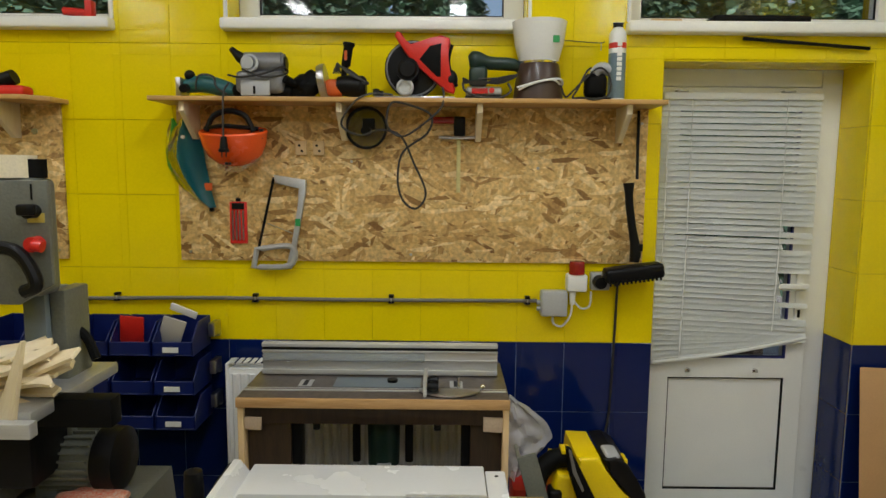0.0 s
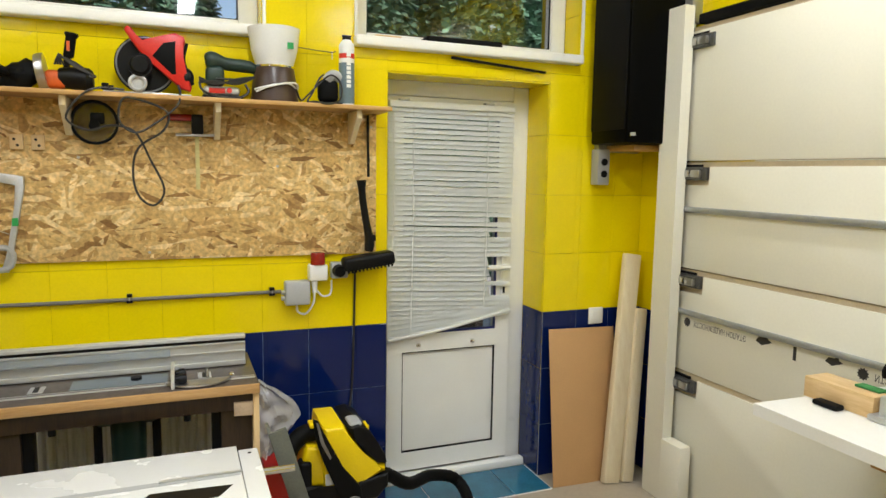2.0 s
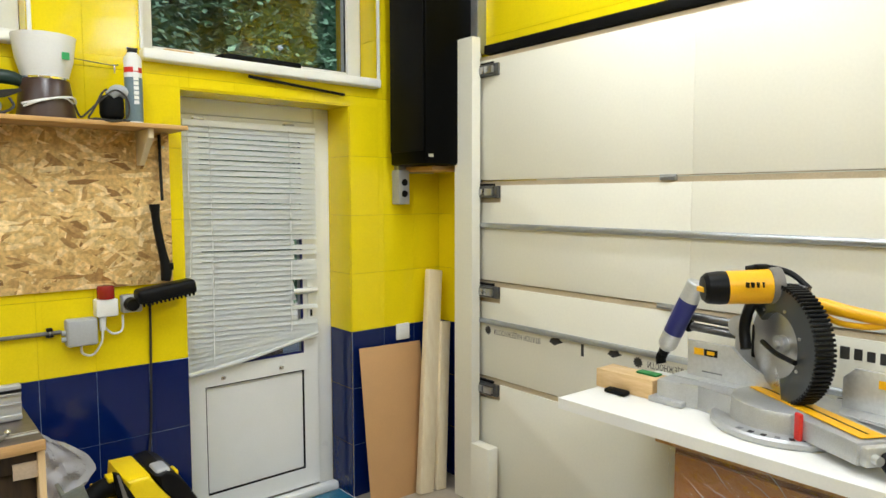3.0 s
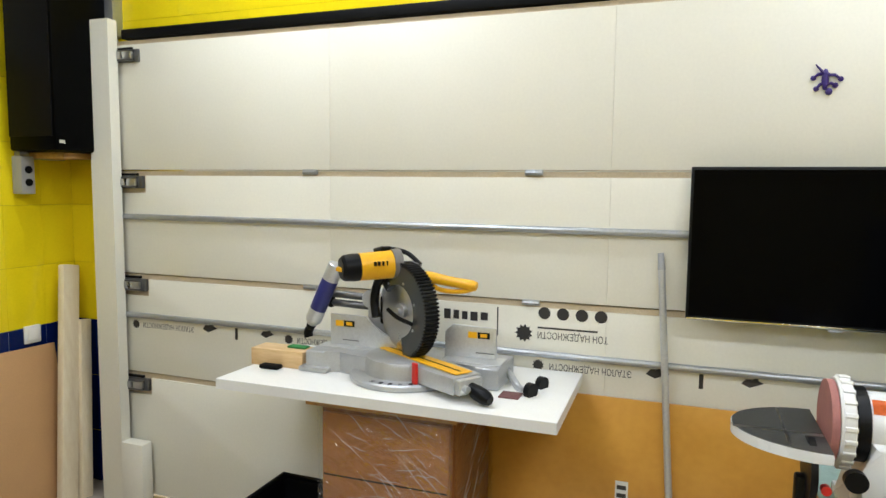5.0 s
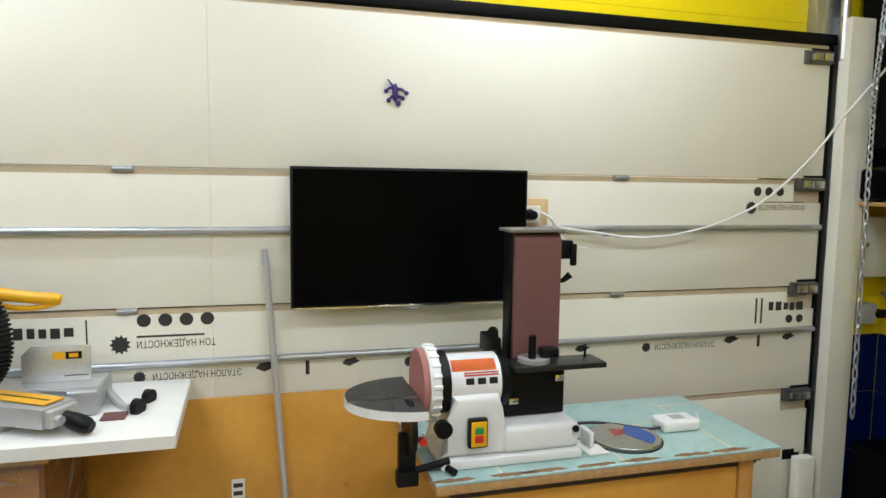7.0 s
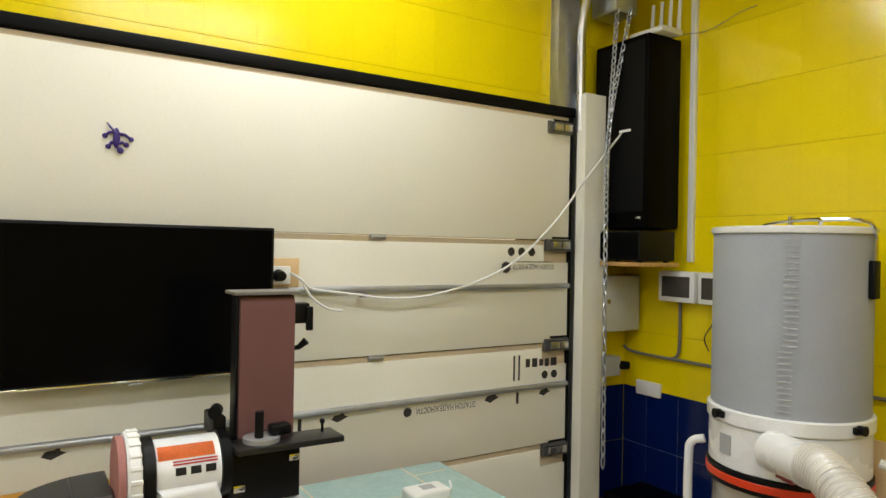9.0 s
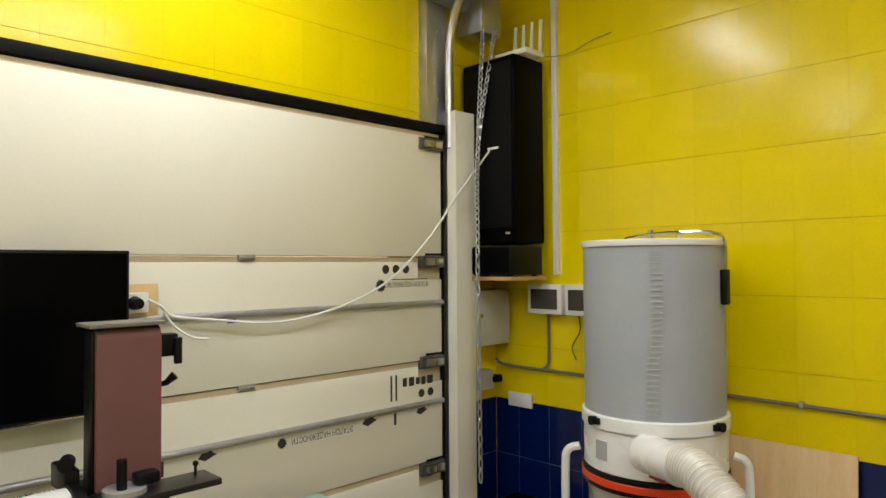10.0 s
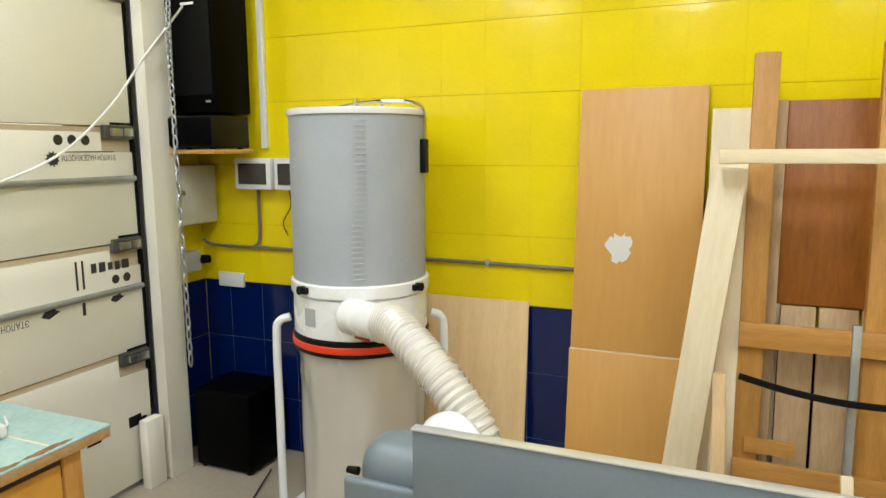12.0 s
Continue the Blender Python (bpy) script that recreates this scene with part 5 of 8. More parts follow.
part("plunge_rod", G().cyl((-0.04, 2.35, 0.80), (-0.04, 2.35, 0.57), 0.014), BLACK, rr)
part("label", G().box((-0.165, 2.294, 0.735), (-0.095, 2.302, 0.755), 0.001), TEAL_PL, rr)
part("lower_switch", G().box((-0.15, 2.30, 0.53), (-0.10, 2.34, 0.58), 0.005), GREY_PL, rr)
for x in (-0.34, 0.06):
    part("bolt", G().cyl((x, 2.225, 0.754), (x, 2.225, 0.735), 0.012, n=12), BLACK, r)

# ---- planer table in front of it ----
m = thing("saw_table", (-0.12, 1.65, 0), "white enamelled machine table with slots and a side fence", "machine table")
part("table_plate", G().box((-0.48, 1.10, 0.69), (0.20, 1.99, 0.72), 0.004), WHITE_EN, m)
part("side_wing", G().box((0.203, 1.10, 0.682), (0.262, 1.975, 0.712), 0.004), WHITE_EN, m)
part("wing_hole", G().cyl((0.235, 1.94, 0.7122), (0.235, 1.94, 0.7128), 0.006, n=12), BLACK, m)
part("side_fence", G().prism([(0, 0), (0.05, 0), (0.05, 0.02), (0.02, 0.06), (0, 0.06)], 0.88, 0.003, pose(-0.535, 1.975, 0.68, 90, 0, 0)), WHITE_EN, m)
part("mitre_slot", G().box((-0.47, 1.775, 0.7202), (0.195, 1.80, 0.7208)), GREY_PL, m)
part("mitre_bar", G().box((-0.02, 1.79, 0.721), (0.20, 1.802, 0.725), 0.001), ALU_L, m)
part("blade_insert", G().prism([(0, 0), (0.22, 0), (0.26, 0.06), (0.05, 0.075)], 0.001, 0, pose(-0.09, 1.66, 0.7203)), BLACK, m)
part("cabinet", G().box((-0.45, 1.14, 0.06), (0.18, 1.94, 0.689), 0.01), GREY_BLUE, m)
for x, y in ((-0.42, 1.17), (0.15, 1.17), (-0.42, 1.90), (0.15, 1.90)):
    part("foot", G().cyl((x, y, 0), (x, y, 0.06), 0.03, 0.022), RUBBER, m)
part("rail", G().cyl((0.26, 1.86, 0.68), (0.36, 1.86, 0.68), 0.011), CHROME, m)
ck = part("crank", G().cyl((-0.60, 1.83, 0.56), (-0.60, 1.83, 0.60), 0.02), STEEL, m)
part("crank_knob", G().lathe([(0.016, 0), (0.024, 0.02), (0.027, 0.12), (0.024, 0.17), (0.0, 0.18)], 20, pose(-0.60, 1.83, 0.60)), BLACK, ck)
part("crank_bracket", G().box((-0.62, 1.80, 0.53), (-0.44, 1.86, 0.56), 0.004), BLACK, m)
part("guard_rack", G().box((-0.575, 1.90, 0.62), (-0.535, 2.05, 0.70), 0.01), BLACK, m)
solo("blade_cover", G().box((0, -0.006, 0), (0.06, 0.006, 0.30), 0.002, m=pose(0.385, 2.03, 0.44, 0, -16, 0)).box((0.0, 0.006, 0.0), (0.012, 0.10, 0.30), 0.003, m=pose(0.385, 2.03, 0.44, 0, -16, 0)).box((0.045, 0.02, -0.45), (0.06, 0.09, 0.02), 0.003, m=pose(0.36, 2.03, 0.45, 0, -2, 0)), GREY_EN, "grey-green sheet metal blade cover", "machine cover")

# ---- wet vacuum ----
v = thing("wet_vacuum", (0.60, 2.40, 0), "yellow and black wet-and-dry vacuum cleaner", "vacuum cleaner")
V0, V = pose(0.615, 2.40, 0), pose(0.615, 2.40, -0.10)
part("tank", G().lathe([(0.14, 0.05), (0.15, 0.07), (0.158, 0.30), (0.16, 0.32), (0.15, 0.325)], 36, V0), mat("beige_plastic", (0.55, 0.42, 0.26), 0.4), v, "beige collecting tank")
part("lower_trim", G().prism([(-0.17, 0.44), (-0.12, 0.415), (0.13, 0.415), (0.175, 0.46), (0.175, 0.515), (0.06, 0.50), (0.0, 0.475), (-0.10, 0.485), (-0.17, 0.53)], 0.27, 0.02, V @ pose(0, 0.137, 0, 90, 0, 0), 3), BLACK, v)
part("body", G().prism([(-0.08, 0.49), (0.0, 0.48), (0.06, 0.505), (0.163, 0.52), (0.163, 0.545), (0.115, 0.55), (0.06, 0.60), (0.02, 0.68), (0.0, 0.72), (-0.078, 0.722), (-0.085, 0.64)], 0.25, 0.016, V @ pose(0, 0.125, 0, 90, 0, 0), 3), YEL_VAC, v, "bright yellow motor housing")
part("side_lobe", G().prism([(-0.15, 0.50), (-0.03, 0.485), (-0.045, 0.60), (-0.085, 0.645), (-0.14, 0.655), (-0.155, 0.61)], 0.23, 0.016, V @ pose(0, 0.118, 0, 90, 0, 0), 3), YEL_VAC, v)
part("lid", G().prism([(0.004, 0.715), (0.05, 0.722), (0.088, 0.70), (0.125, 0.64), (0.158, 0.585), (0.166, 0.548), (0.12, 0.552), (0.07, 0.605), (0.035, 0.66)], 0.255, 0.016, V @ pose(0.004, 0.128, 0.004, 90, 0, 0), 3), BLACK, v)
part("lid_cap", G().box((0.02, -0.12, 0.70), (0.07, -0.03, 0.731), 0.010, 3, V), GREY_PL, v)
part("lid_latch", G().box((0.085, -0.12, 0.694), (0.096, -0.06, 0.712), 0.003, 2, V), YEL_VAC, v)
part("handle", G().prism([(-0.125, 0.775), (-0.105, 0.765), (-0.085, 0.70), (-0.01, 0.57), (0.055, 0.49), (0.065, 0.40), (-0.01, 0.40), (-0.02, 0.47), (-0.085, 0.60), (-0.115, 0.69)], 0.03, 0.009, V @ pose(0, -0.135, 0, 90, 0, 0), 2), RUBBER, v, "black carrying handle swung forward")
part("handle_insert", G().prism([(-0.117, 0.768), (-0.109, 0.765), (-0.088, 0.69), (-0.06, 0.625), (-0.066, 0.618), (-0.10, 0.685)], 0.003, 0.001, V @ pose(0, -0.1655, 0, 90, 0, 0), 1), GREY_CON, v)
part("hose_neck", G().tube(bend([(-0.09, -0.05, 0.69), (-0.15, -0.06, 0.685), (-0.20, -0.08, 0.64), (-0.215, -0.10, 0.56)], 5), 0.034, 14, V), RUBBER, v)
part("neck_latch", G().box((-0.125, -0.09, 0.716), (-0.09, -0.03, 0.73), 0.003, 2, V), YEL_VAC, v)
part("switch_box", G().box((-0.17, -0.13, 0.46), (-0.125, -0.06, 0.60), 0.012, 3, V), BLACK, v)
part("sticker", G().box((-0.075, -0.1275, 0.50), (-0.045, -0.1255, 0.545), 0.0005, 1, V), WHITE_PL, v)
part("pivot_disc", G().cyl((0.025, -0.166, 0.425), (0.025, -0.178, 0.425), 0.036, 0.032, m=V), GREY_CON, v)
for a in range(4):
    part("castor", G().ball((0.13 * math.cos(a * 1.57 + 0.7), 0.13 * math.sin(a * 1.57 + 0.7), 0.027), 0.027, m=V0), RUBBER, v)
pts = bend([(0.74, 2.40, 0.36), (0.82, 2.42, 0.34), (0.95, 2.50, 0.24), (1.10, 2.62, 0.20), (1.25, 2.68, 0.13), (1.27, 2.58, 0.06), (1.15, 2.44, 0.04), (0.95, 2.30, 0.035)], 10)
part("hose", G().tube(pts, [0.026 + (0.0025 if k % 2 else 0) for k in range(len(pts))], 12), RUBBER, v, "ribbed black suction hose on the floor")

g = G()
grid = []
for i in range(25):
    u = i / 24
    z = 0.82 - 0.28 * u
    wide = 0.006 + 0.15 * math.sin(min(1, u / 0.55) * math.pi / 2) - 0.10 * max(0, u - 0.55) / 0.45
    grid.append([g.bm.verts.new((0.302 + wide * q / 12, 2.30 + 0.03 * q / 12 - 0.035 * math.sin(math.pi * q / 12) * u + 0.03 * noise.noise(Vector((q * 0.35, u * 6, 2))), z + 0.012 * noise.noise(Vector((q * 0.6, u * 5, 7))))) for q in range(13)])
for a, b in zip(grid, grid[1:]):
    for q in range(12):
        g.bm.faces.new((a[q], a[q + 1], b[q + 1], b[q]))
bmesh.ops.solidify(g.bm, geom=g.bm.faces[:], thickness=0.001)
solo("plastic_bag", g, BAG_M, "crumpled white plastic bag draped beside the router table", "plastic bag")
solo("red_box", G().box((0.335, 2.40, 0.0), (0.47, 2.56, 0.44), 0.006), RED, "red cardboard carton behind the vacuum", "box")

# ---- boards and fittings by the corner ----
solo("hardboard_sheet", G().box((-0.205, 0, 0), (0.19, 0.004, 0.80), 0.001, m=pose(1.985, 2.66, 0.0, -9.3, 0, 0) @ pose(0, 0, 0, 0, 1.5, 0)), HDF, "brown hardboard offcut leaning on the blue tiles", "board")
solo("batten", G().box((0, 0, 0), (0.095, 0.04, 1.19), 0.006, m=pose(2.045, 2.60, 0.012, -6, 8.2, 0)), PALE, "cream batten leaning in the corner", "batten", "corner battens")
solo("batten", G().box((0, 0, 0), (0.065, 0.04, 0.90), 0.006, m=pose(2.15, 2.585, 0.01, -6, 7.2, 0)), PALE, "shorter cream batten leaning in the corner", "batten", "corner battens")
sw = thing("light_switch", (2.10, 2.815, 0.845), "white single light switch on the blue tiles", "light switch")
part("plate", G().box((2.052, 2.806, 0.80), (2.140, 2.8195, 0.888), 0.006), WHITE_PL, sw)
part("rocker", G().box((2.067, 2.801, 0.815), (2.125, 2.8058, 0.873), 0.003), WHITE_PL, sw)


def loudspeaker(x0, x1, y0, y1, z0, z1, label):
    s = thing("loudspeaker", ((x0 + x1) / 2, (y0 + y1) / 2, z0), label, "loudspeaker", "corner loudspeakers")
    part("cabinet", G().box((x0, y0, z0), (x1, y1, z1), 0.012), SPEAKER, s)
    return s


s = loudspeaker(2.0, 2.33, 2.49, 2.78, 1.735, 2.85, "tall black loudspeaker hung high in the corner")
part("grille", G().box((1.992, 2.50, 1.80), (1.9995, 2.77, 2.83), 0.003), RUBBER, s)
part("badge", G().box((2.02, 2.4885, 1.77), (2.05, 2.4898, 1.785)), CHROME, s)
part("mount", G().box((2.05, 2.781, 1.70), (2.30, 2.8195, 1.76), 0.004), GALV, s)
k = thing("wall_socket", (2.06, 2.78, 1.53), "grey double socket under the loudspeaker", "socket")
part("box", G().box((2.035, 2.755, 1.535), (2.105, 2.8195, 1.715), 0.006), GREY_PL, k)
for z in (1.59, 1.65):
    part("outlet", G().cyl((2.07, 2.7548, z), (2.07, 2.749, z), 0.018, n=16), BLACK, k)
solo("shelf_batten", G().box((2.1, 2.56, 1.705), (2.30, 2.80, 1.733), 0.003), SHELF_W, "small wooden shelf under the loudspeaker", "shelf")

# ---- mitre saw bench ----
t = thing("bench_top", (1.98, 0.76, 0.85), "thick white laminate board serving as a saw bench", "worktop")
part("board", G().prism([(1.695, 0.142), (2.27, 0.152), (2.27, 1.36), (1.695, 1.385)], 0.038, 0.002, pose(0, 0, 0.85)), WHITE_LAM, t)
part("edge_band", G().box((1.6925, 0.142, 0.8505), (1.6948, 1.384, 0.8875), 0.0005, 1), WHITE_PL, t)
part("edge_band", G().prism([(1.695, 0.139), (2.27, 0.149), (2.27, 0.1515), (1.695, 0.1415)], 0.037, 0, pose(0, 0, 0.8505)), WHITE_PL, t)
c = thing("cabinet", (1.97, 0.76, 0), "brown chest of drawers wrapped in clear stretch film", "cabinet")
part("body", G().box((1.79, 0.50, 0.05), (2.22, 1.0, 0.805), 0.005), RED_WOOD, c)
part("front", G().box((1.772, 0.51, 0.10), (1.789, 0.99, 0.79), 0.004), mat("brown_veneer_front", (0.42, 0.165, 0.035), 0.4, var=0, col2=(0.30, 0.11, 0.022), scale=4, bscale=40, stretch=(1, 2, 12), patch=0.6), c)
for z in (0.33, 0.56):
    part("drawer_gap", G().box((1.7712, 0.515, z), (1.7722, 0.985, z + 0.006)), BLACK, c)
part("top_frame", G().box((1.775, 0.485, 0.806), (2.23, 1.06, 0.849), 0.003), OLD_WOOD, c)
part("plinth", G().box((1.80, 0.52, 0.0), (2.21, 0.98, 0.049)), DARK_WOOD, c)
def crinkle(a, b, k):
    """Sharp folds of stretched film, two sizes, drawn out sideways."""
    return 0.010 * abs(noise.noise(Vector((a * 5, b * 40 + a * 22, k)))) + 0.012 * abs(noise.noise(Vector((a * 7 + b * 3, b * 75 - a * 34, k + 3))))


g = G()
NF = 110
vs = [[g.bm.verts.new((1.768 - crinkle(y, z, 0), y, z)) for y in [0.495 + 0.51 * i / NF for i in range(NF + 1)]] for z in [0.12 + 0.70 * q / NF for q in range(NF + 1)]]
vw = [[g.bm.verts.new((x, 0.492 - crinkle(x, z, 4), z)) for x in [1.768 + 0.46 * i / 50 for i in range(51)]] for z in [0.12 + 0.70 * q / NF for q in range(NF + 1)]]
for sheet in (vs, vw):
    for a, b in zip(sheet, sheet[1:]):
        for p, q, r, t in zip(a, a[1:], b[1:], b):
            g.bm.faces.new((p, q, r, t))
wrap = part("stretch_film", g, FILM, c, "crinkled clear stretch film")
# whitish body colour stands in for light glinting off the film
GLINT = clear("pale_film_glint", (0.95, 0.95, 0.95), see=0.55, body=(0.88, 0.88, 0.90), rough=0.15)
rng = random.Random(23)
for k in range(96):
    # painted glints of the film: thin, slightly bent pale ridges, most of them lying near the level
    side = k % 3 == 0
    u, z, run = rng.uniform(0.0, 0.31), rng.uniform(0.16, 0.80), rng.uniform(0.05, 0.17)
    rise = rng.choice((0.2, 0.4, 0.7, 0.9, 1.1, -0.2, 1.5)) * rng.uniform(0.5, 1.0) * run
    ridge = []
    for q in range(6):
        a, h = u + run * q / 5, z + rise * q / 5 + rng.uniform(-0.004, 0.004)
        h = min(0.82, max(0.13, h))
        ridge.append((1.775 + a * 0.9, 0.479, h) if side else (1.755, 0.505 + a, h))
    part("film_glint", G().tube(ridge, [0.0003, 0.0008, 0.0015, 0.0012, 0.0007, 0.0002], 5), GLINT, wrap)

# saw turned to its side: local -y is the front of the arm; F looks square at the fence
ZT = 0.889
A = math.degrees(math.atan2(-0.36, -0.22)) + 90
S = pose(1.975, 0.755, ZT, 0, 0, A)
F = pose(2.04, 0.72, ZT, 0, 0, -90)
s = thing("mitre_saw", (1.98, 0.75, ZT), "yellow, grey and black sliding mitre saw", "mitre saw")
wing = [(-0.42, -0.13), (-0.34, -0.13), (-0.29, -0.10), (-0.22, -0.12), (-0.16, -0.15), (-0.06, -0.12), (-0.06, 0.09), (-0.42, 0.09)]
part("base_wing", G().prism(wing, 0.078, 0.008, F, 3), ALU, s)
part("base_wing", G().prism([(0.05, -0.10), (0.20, -0.09), (0.25, -0.12), (0.335, -0.12), (0.335, 0.09), (0.05, 0.09)], 0.078, 0.008, F, 3), ALU, s)
part("wing_foot", G().prism([(-0.44, -0.15), (-0.32, -0.15), (-0.32, -0.08), (-0.44, -0.08)], 0.02, 0.005, F, 2), ALU, s)
part("wing_face", G().box((0.06, -0.085, 0.0785), (0.33, 0.02, 0.0815), 0.001, 1, F), ALU_L, s, "bright machined table face")
part("wing_face", G().box((-0.41, -0.06, 0.0785), (-0.17, 0.02, 0.0815), 0.001, 1, F), ALU_L, s)
part("scale_ring", G().lathe([(0.14, 0.0), (0.202, 0.0), (0.206, 0.006), (0.206, 0.018), (0.198, 0.024), (0.14, 0.024)], 56, S), ALU, s)
part("turntable", G().lathe([(0.150, 0.024), (0.150, 0.070), (0.145, 0.083), (0.136, 0.086), (0.0, 0.086)], 56, S), ALU, s)
for k in range(14):
    a = math.radians(196 + k * 11)
    part("detent_slot", G().box((0.176, -0.007, 0.0242), (0.194, 0.007, 0.0252), m=S @ pose(0, 0, 0, 0, 0, math.degrees(a))), BLACK if k % 3 else DARK_ALU, s)
part("arm", G().prism([(-0.075, -0.10), (0.075, -0.10), (0.060, -0.35), (-0.060, -0.35)], 0.06, 0.008, S @ pose(0, 0, 0.024)), ALU, s)
part("kerf_plate", G().box((-0.036, -0.335, 0.087), (0.036, 0.12, 0.090), 0.001, 1, S), YEL_TOOL, s, "yellow kerf plate")
part("kerf_slot", G().box((-0.0035, -0.315, 0.0902), (0.0035, 0.12, 0.0908), m=S), BLACK, s)
part("red_clip", G().box((-0.082, -0.175, 0.015), (-0.070, -0.150, 0.098), 0.003, 1, S), RED, s)
part("mitre_handle", G().tube(bend([(0.0, -0.35, 0.055), (0.005, -0.39, 0.038), (0.012, -0.45, 0.022)], 4), [0.016, 0.018, 0.02, 0.022, 0.025, 0.026, 0.026, 0.024, 0.016], 14, S), BLACK, s)
part("handle_clamp", G().box((-0.052, -0.372, 0.026), (0.052, -0.345, 0.078), 0.008, 2, S).cyl((-0.03, -0.372, 0.05), (-0.03, -0.39, 0.05), 0.012, m=S), ALU_L, s)
fl = part("fence", G().prism([(-0.379, 0.082), (-0.09, 0.082), (-0.09, 0.125), (-0.15, 0.135), (-0.195, 0.165), (-0.225, 0.20), (-0.379, 0.20)], 0.014, 0.002, F @ pose(0, 0.0, 0, 90, 0, 0)), ALU_L, s)
fr = part("fence", G().prism([(0.10, 0.082), (0.295, 0.082), (0.295, 0.195), (0.13, 0.20), (0.10, 0.17)], 0.014, 0.002, F @ pose(0, 0.0, 0, 90, 0, 0)), ALU_L, s)
for f, xm in ((fl, -0.355), (fr, 0.19)):
    part("warning_sticker", G().box((xm, -0.0155, 0.155), (xm + 0.034, -0.0143, 0.178), m=F), YEL_TOOL, f)
    part("logo_plate", G().box((xm + 0.036, -0.0155, 0.155), (xm + 0.082, -0.0143, 0.178), m=F), BLACK, f)
    part("logo_bar", G().box((xm + 0.046, -0.0162, 0.160), (xm + 0.072, -0.0156, 0.173), m=F), YEL_TOOL, f)
    part("fence_slot", G().box((xm + 0.03, -0.0155, 0.10), (xm + 0.10, -0.0143, 0.104), m=F), DARK_ALU, f)
blade = S @ pose(0, 0.015, 0.245, 0, 90, 0)
part("blade", G().lathe([(0.0, -0.0015), (0.149, -0.0015), (0.153, 0.0), (0.149, 0.0015), (0.0, 0.0015)], 72, blade), STEEL, s)
gp = [(0.172 * math.cos(a), 0.172 * math.sin(a)) for a in [math.radians(128 + 222 * i / 34) for i in range(35)]] + [(0.098 * math.cos(a), 0.098 * math.sin(a)) for a in [math.radians(350 - 222 * i / 34) for i in range(35)]]
gd2 = part("blade_guard", G().prism(gp, 0.055, 0.010, blade @ pose(0, 0, -0.028), 3), clear("smoked_guard", (0.22, 0.24, 0.25), see=0.16, body=(0.035, 0.042, 0.047), rough=0.12), s, "smoked plastic blade guard")
for k in range(40):
    a = 172 + 178 * k / 39
    part("guard_rib", G().box((0.166, -0.0042, -0.03), (0.181, 0.0042, 0.03), 0.002, 1, blade @ pose(0, 0, 0, 0, 0, a)), BLACK, gd2)
for a in (150, 200, 250, 300):
    part("guard_rivet", G().cyl((0.112, 0, -0.031), (0.112, 0, -0.026), 0.005, n=8, m=blade @ pose(0, 0, 0, 0, 0, a)), STEEL, gd2)
part("guard_arm", G().tube(bend([(0.0, 0.05, -0.036), (0.02, -0.02, -0.04), (0.03, -0.10, -0.036)], 4), 0.008, 8, blade), BLACK, s)
part("blade_flange", G().cyl((0, 0, -0.02), (0, 0, 0.0), 0.028, m=blade).cyl((0, 0, -0.03), (0, 0, -0.02), 0.012, n=6, m=blade), ALU, s)
part("upper_guard", G().prism([(0.18 * math.cos(a), 0.18 * math.sin(a)) for a in [math.radians(122 + 70 * i / 16) for i in range(17)]] + [(-0.05, 0.0), (0.0, 0.05)], 0.03, 0.008, blade @ pose(0, 0, 0.03)), DARK_ALU, s)
part("yoke", G().tube(bend([(0.035, 0.10, -0.055), (-0.03, 0.12, -0.05), (-0.10, 0.10, -0.045), (-0.145, 0.04, -0.04)], 5), 0.017, 12, blade), BLACK, s, "black cast yoke beside the blade")
mo = S @ pose(0, 0.04, 0.395, 0, 0, 0)
part("motor", G().cyl((-0.02, 0.012, 0.02), (-0.150, 0.046, 0.014), 0.052, 0.050, 32, mo), YEL_TOOL, s, "yellow motor housing")
part("motor_collar", G().cyl((0.0, 0.006, 0.021), (-0.03, 0.014, 0.02), 0.058, 0.055, 28, mo), GREY_CON, s)
cap = part("motor_cap", G().lathe([(0.050, 0), (0.051, 0.02), (0.047, 0.055), (0.038, 0.066), (0.0, 0.068)], 28, mo @ Matrix.Translation((-0.150, 0.046, 0.014)) @ Vector((-0.13, 0.034, -0.006)).to_track_quat("Z", "Y").to_matrix().to_4x4()), BLACK, s)
part("motor_badge", G().box((-0.222, 0.045, 0.000), (-0.208, 0.085, 0.016), 0.002, 1, mo), YEL_TOOL, cap)
for k in range(4):
    part("motor_vent", G().box((-0.075 - 0.016 * k, -0.032, 0.022), (-0.0725 - 0.016 * k, -0.014, 0.038), 0.001, 1, mo), BLACK, s)
part("top_switch_boss", G().box((-0.06, 0.02, 0.066), (-0.02, 0.05, 0.085), 0.006, 2, mo), BLACK, s)
part("grip", G().tube(bend([(2.06, 0.73, ZT + 0.368), (2.04, 0.66, ZT + 0.362), (2.03, 0.57, ZT + 0.352), (2.025, 0.50, ZT + 0.347)], 4), [0.018, 0.02, 0.022, 0.022, 0.021, 0.02, 0.019, 0.019, 0.019, 0.019, 0.019, 0.018, 0.013], 14), YEL_TOOL, s, "yellow D-shaped grip")
part("grip_guard", G().tube(bend([(2.05, 0.70, ZT + 0.345), (2.035, 0.64, ZT + 0.322), (2.03, 0.56, ZT + 0.322), (2.026, 0.505, ZT + 0.338)], 4), 0.009, 10), YEL_TOOL, s)
part("top_cable", G().tube(bend([(-0.08, 0.05, 0.07), (-0.03, 0.04, 0.075), (0.03, 0.0, 0.06), (0.05, -0.06, 0.02)], 5), 0.009, 8, mo), BLACK, s)
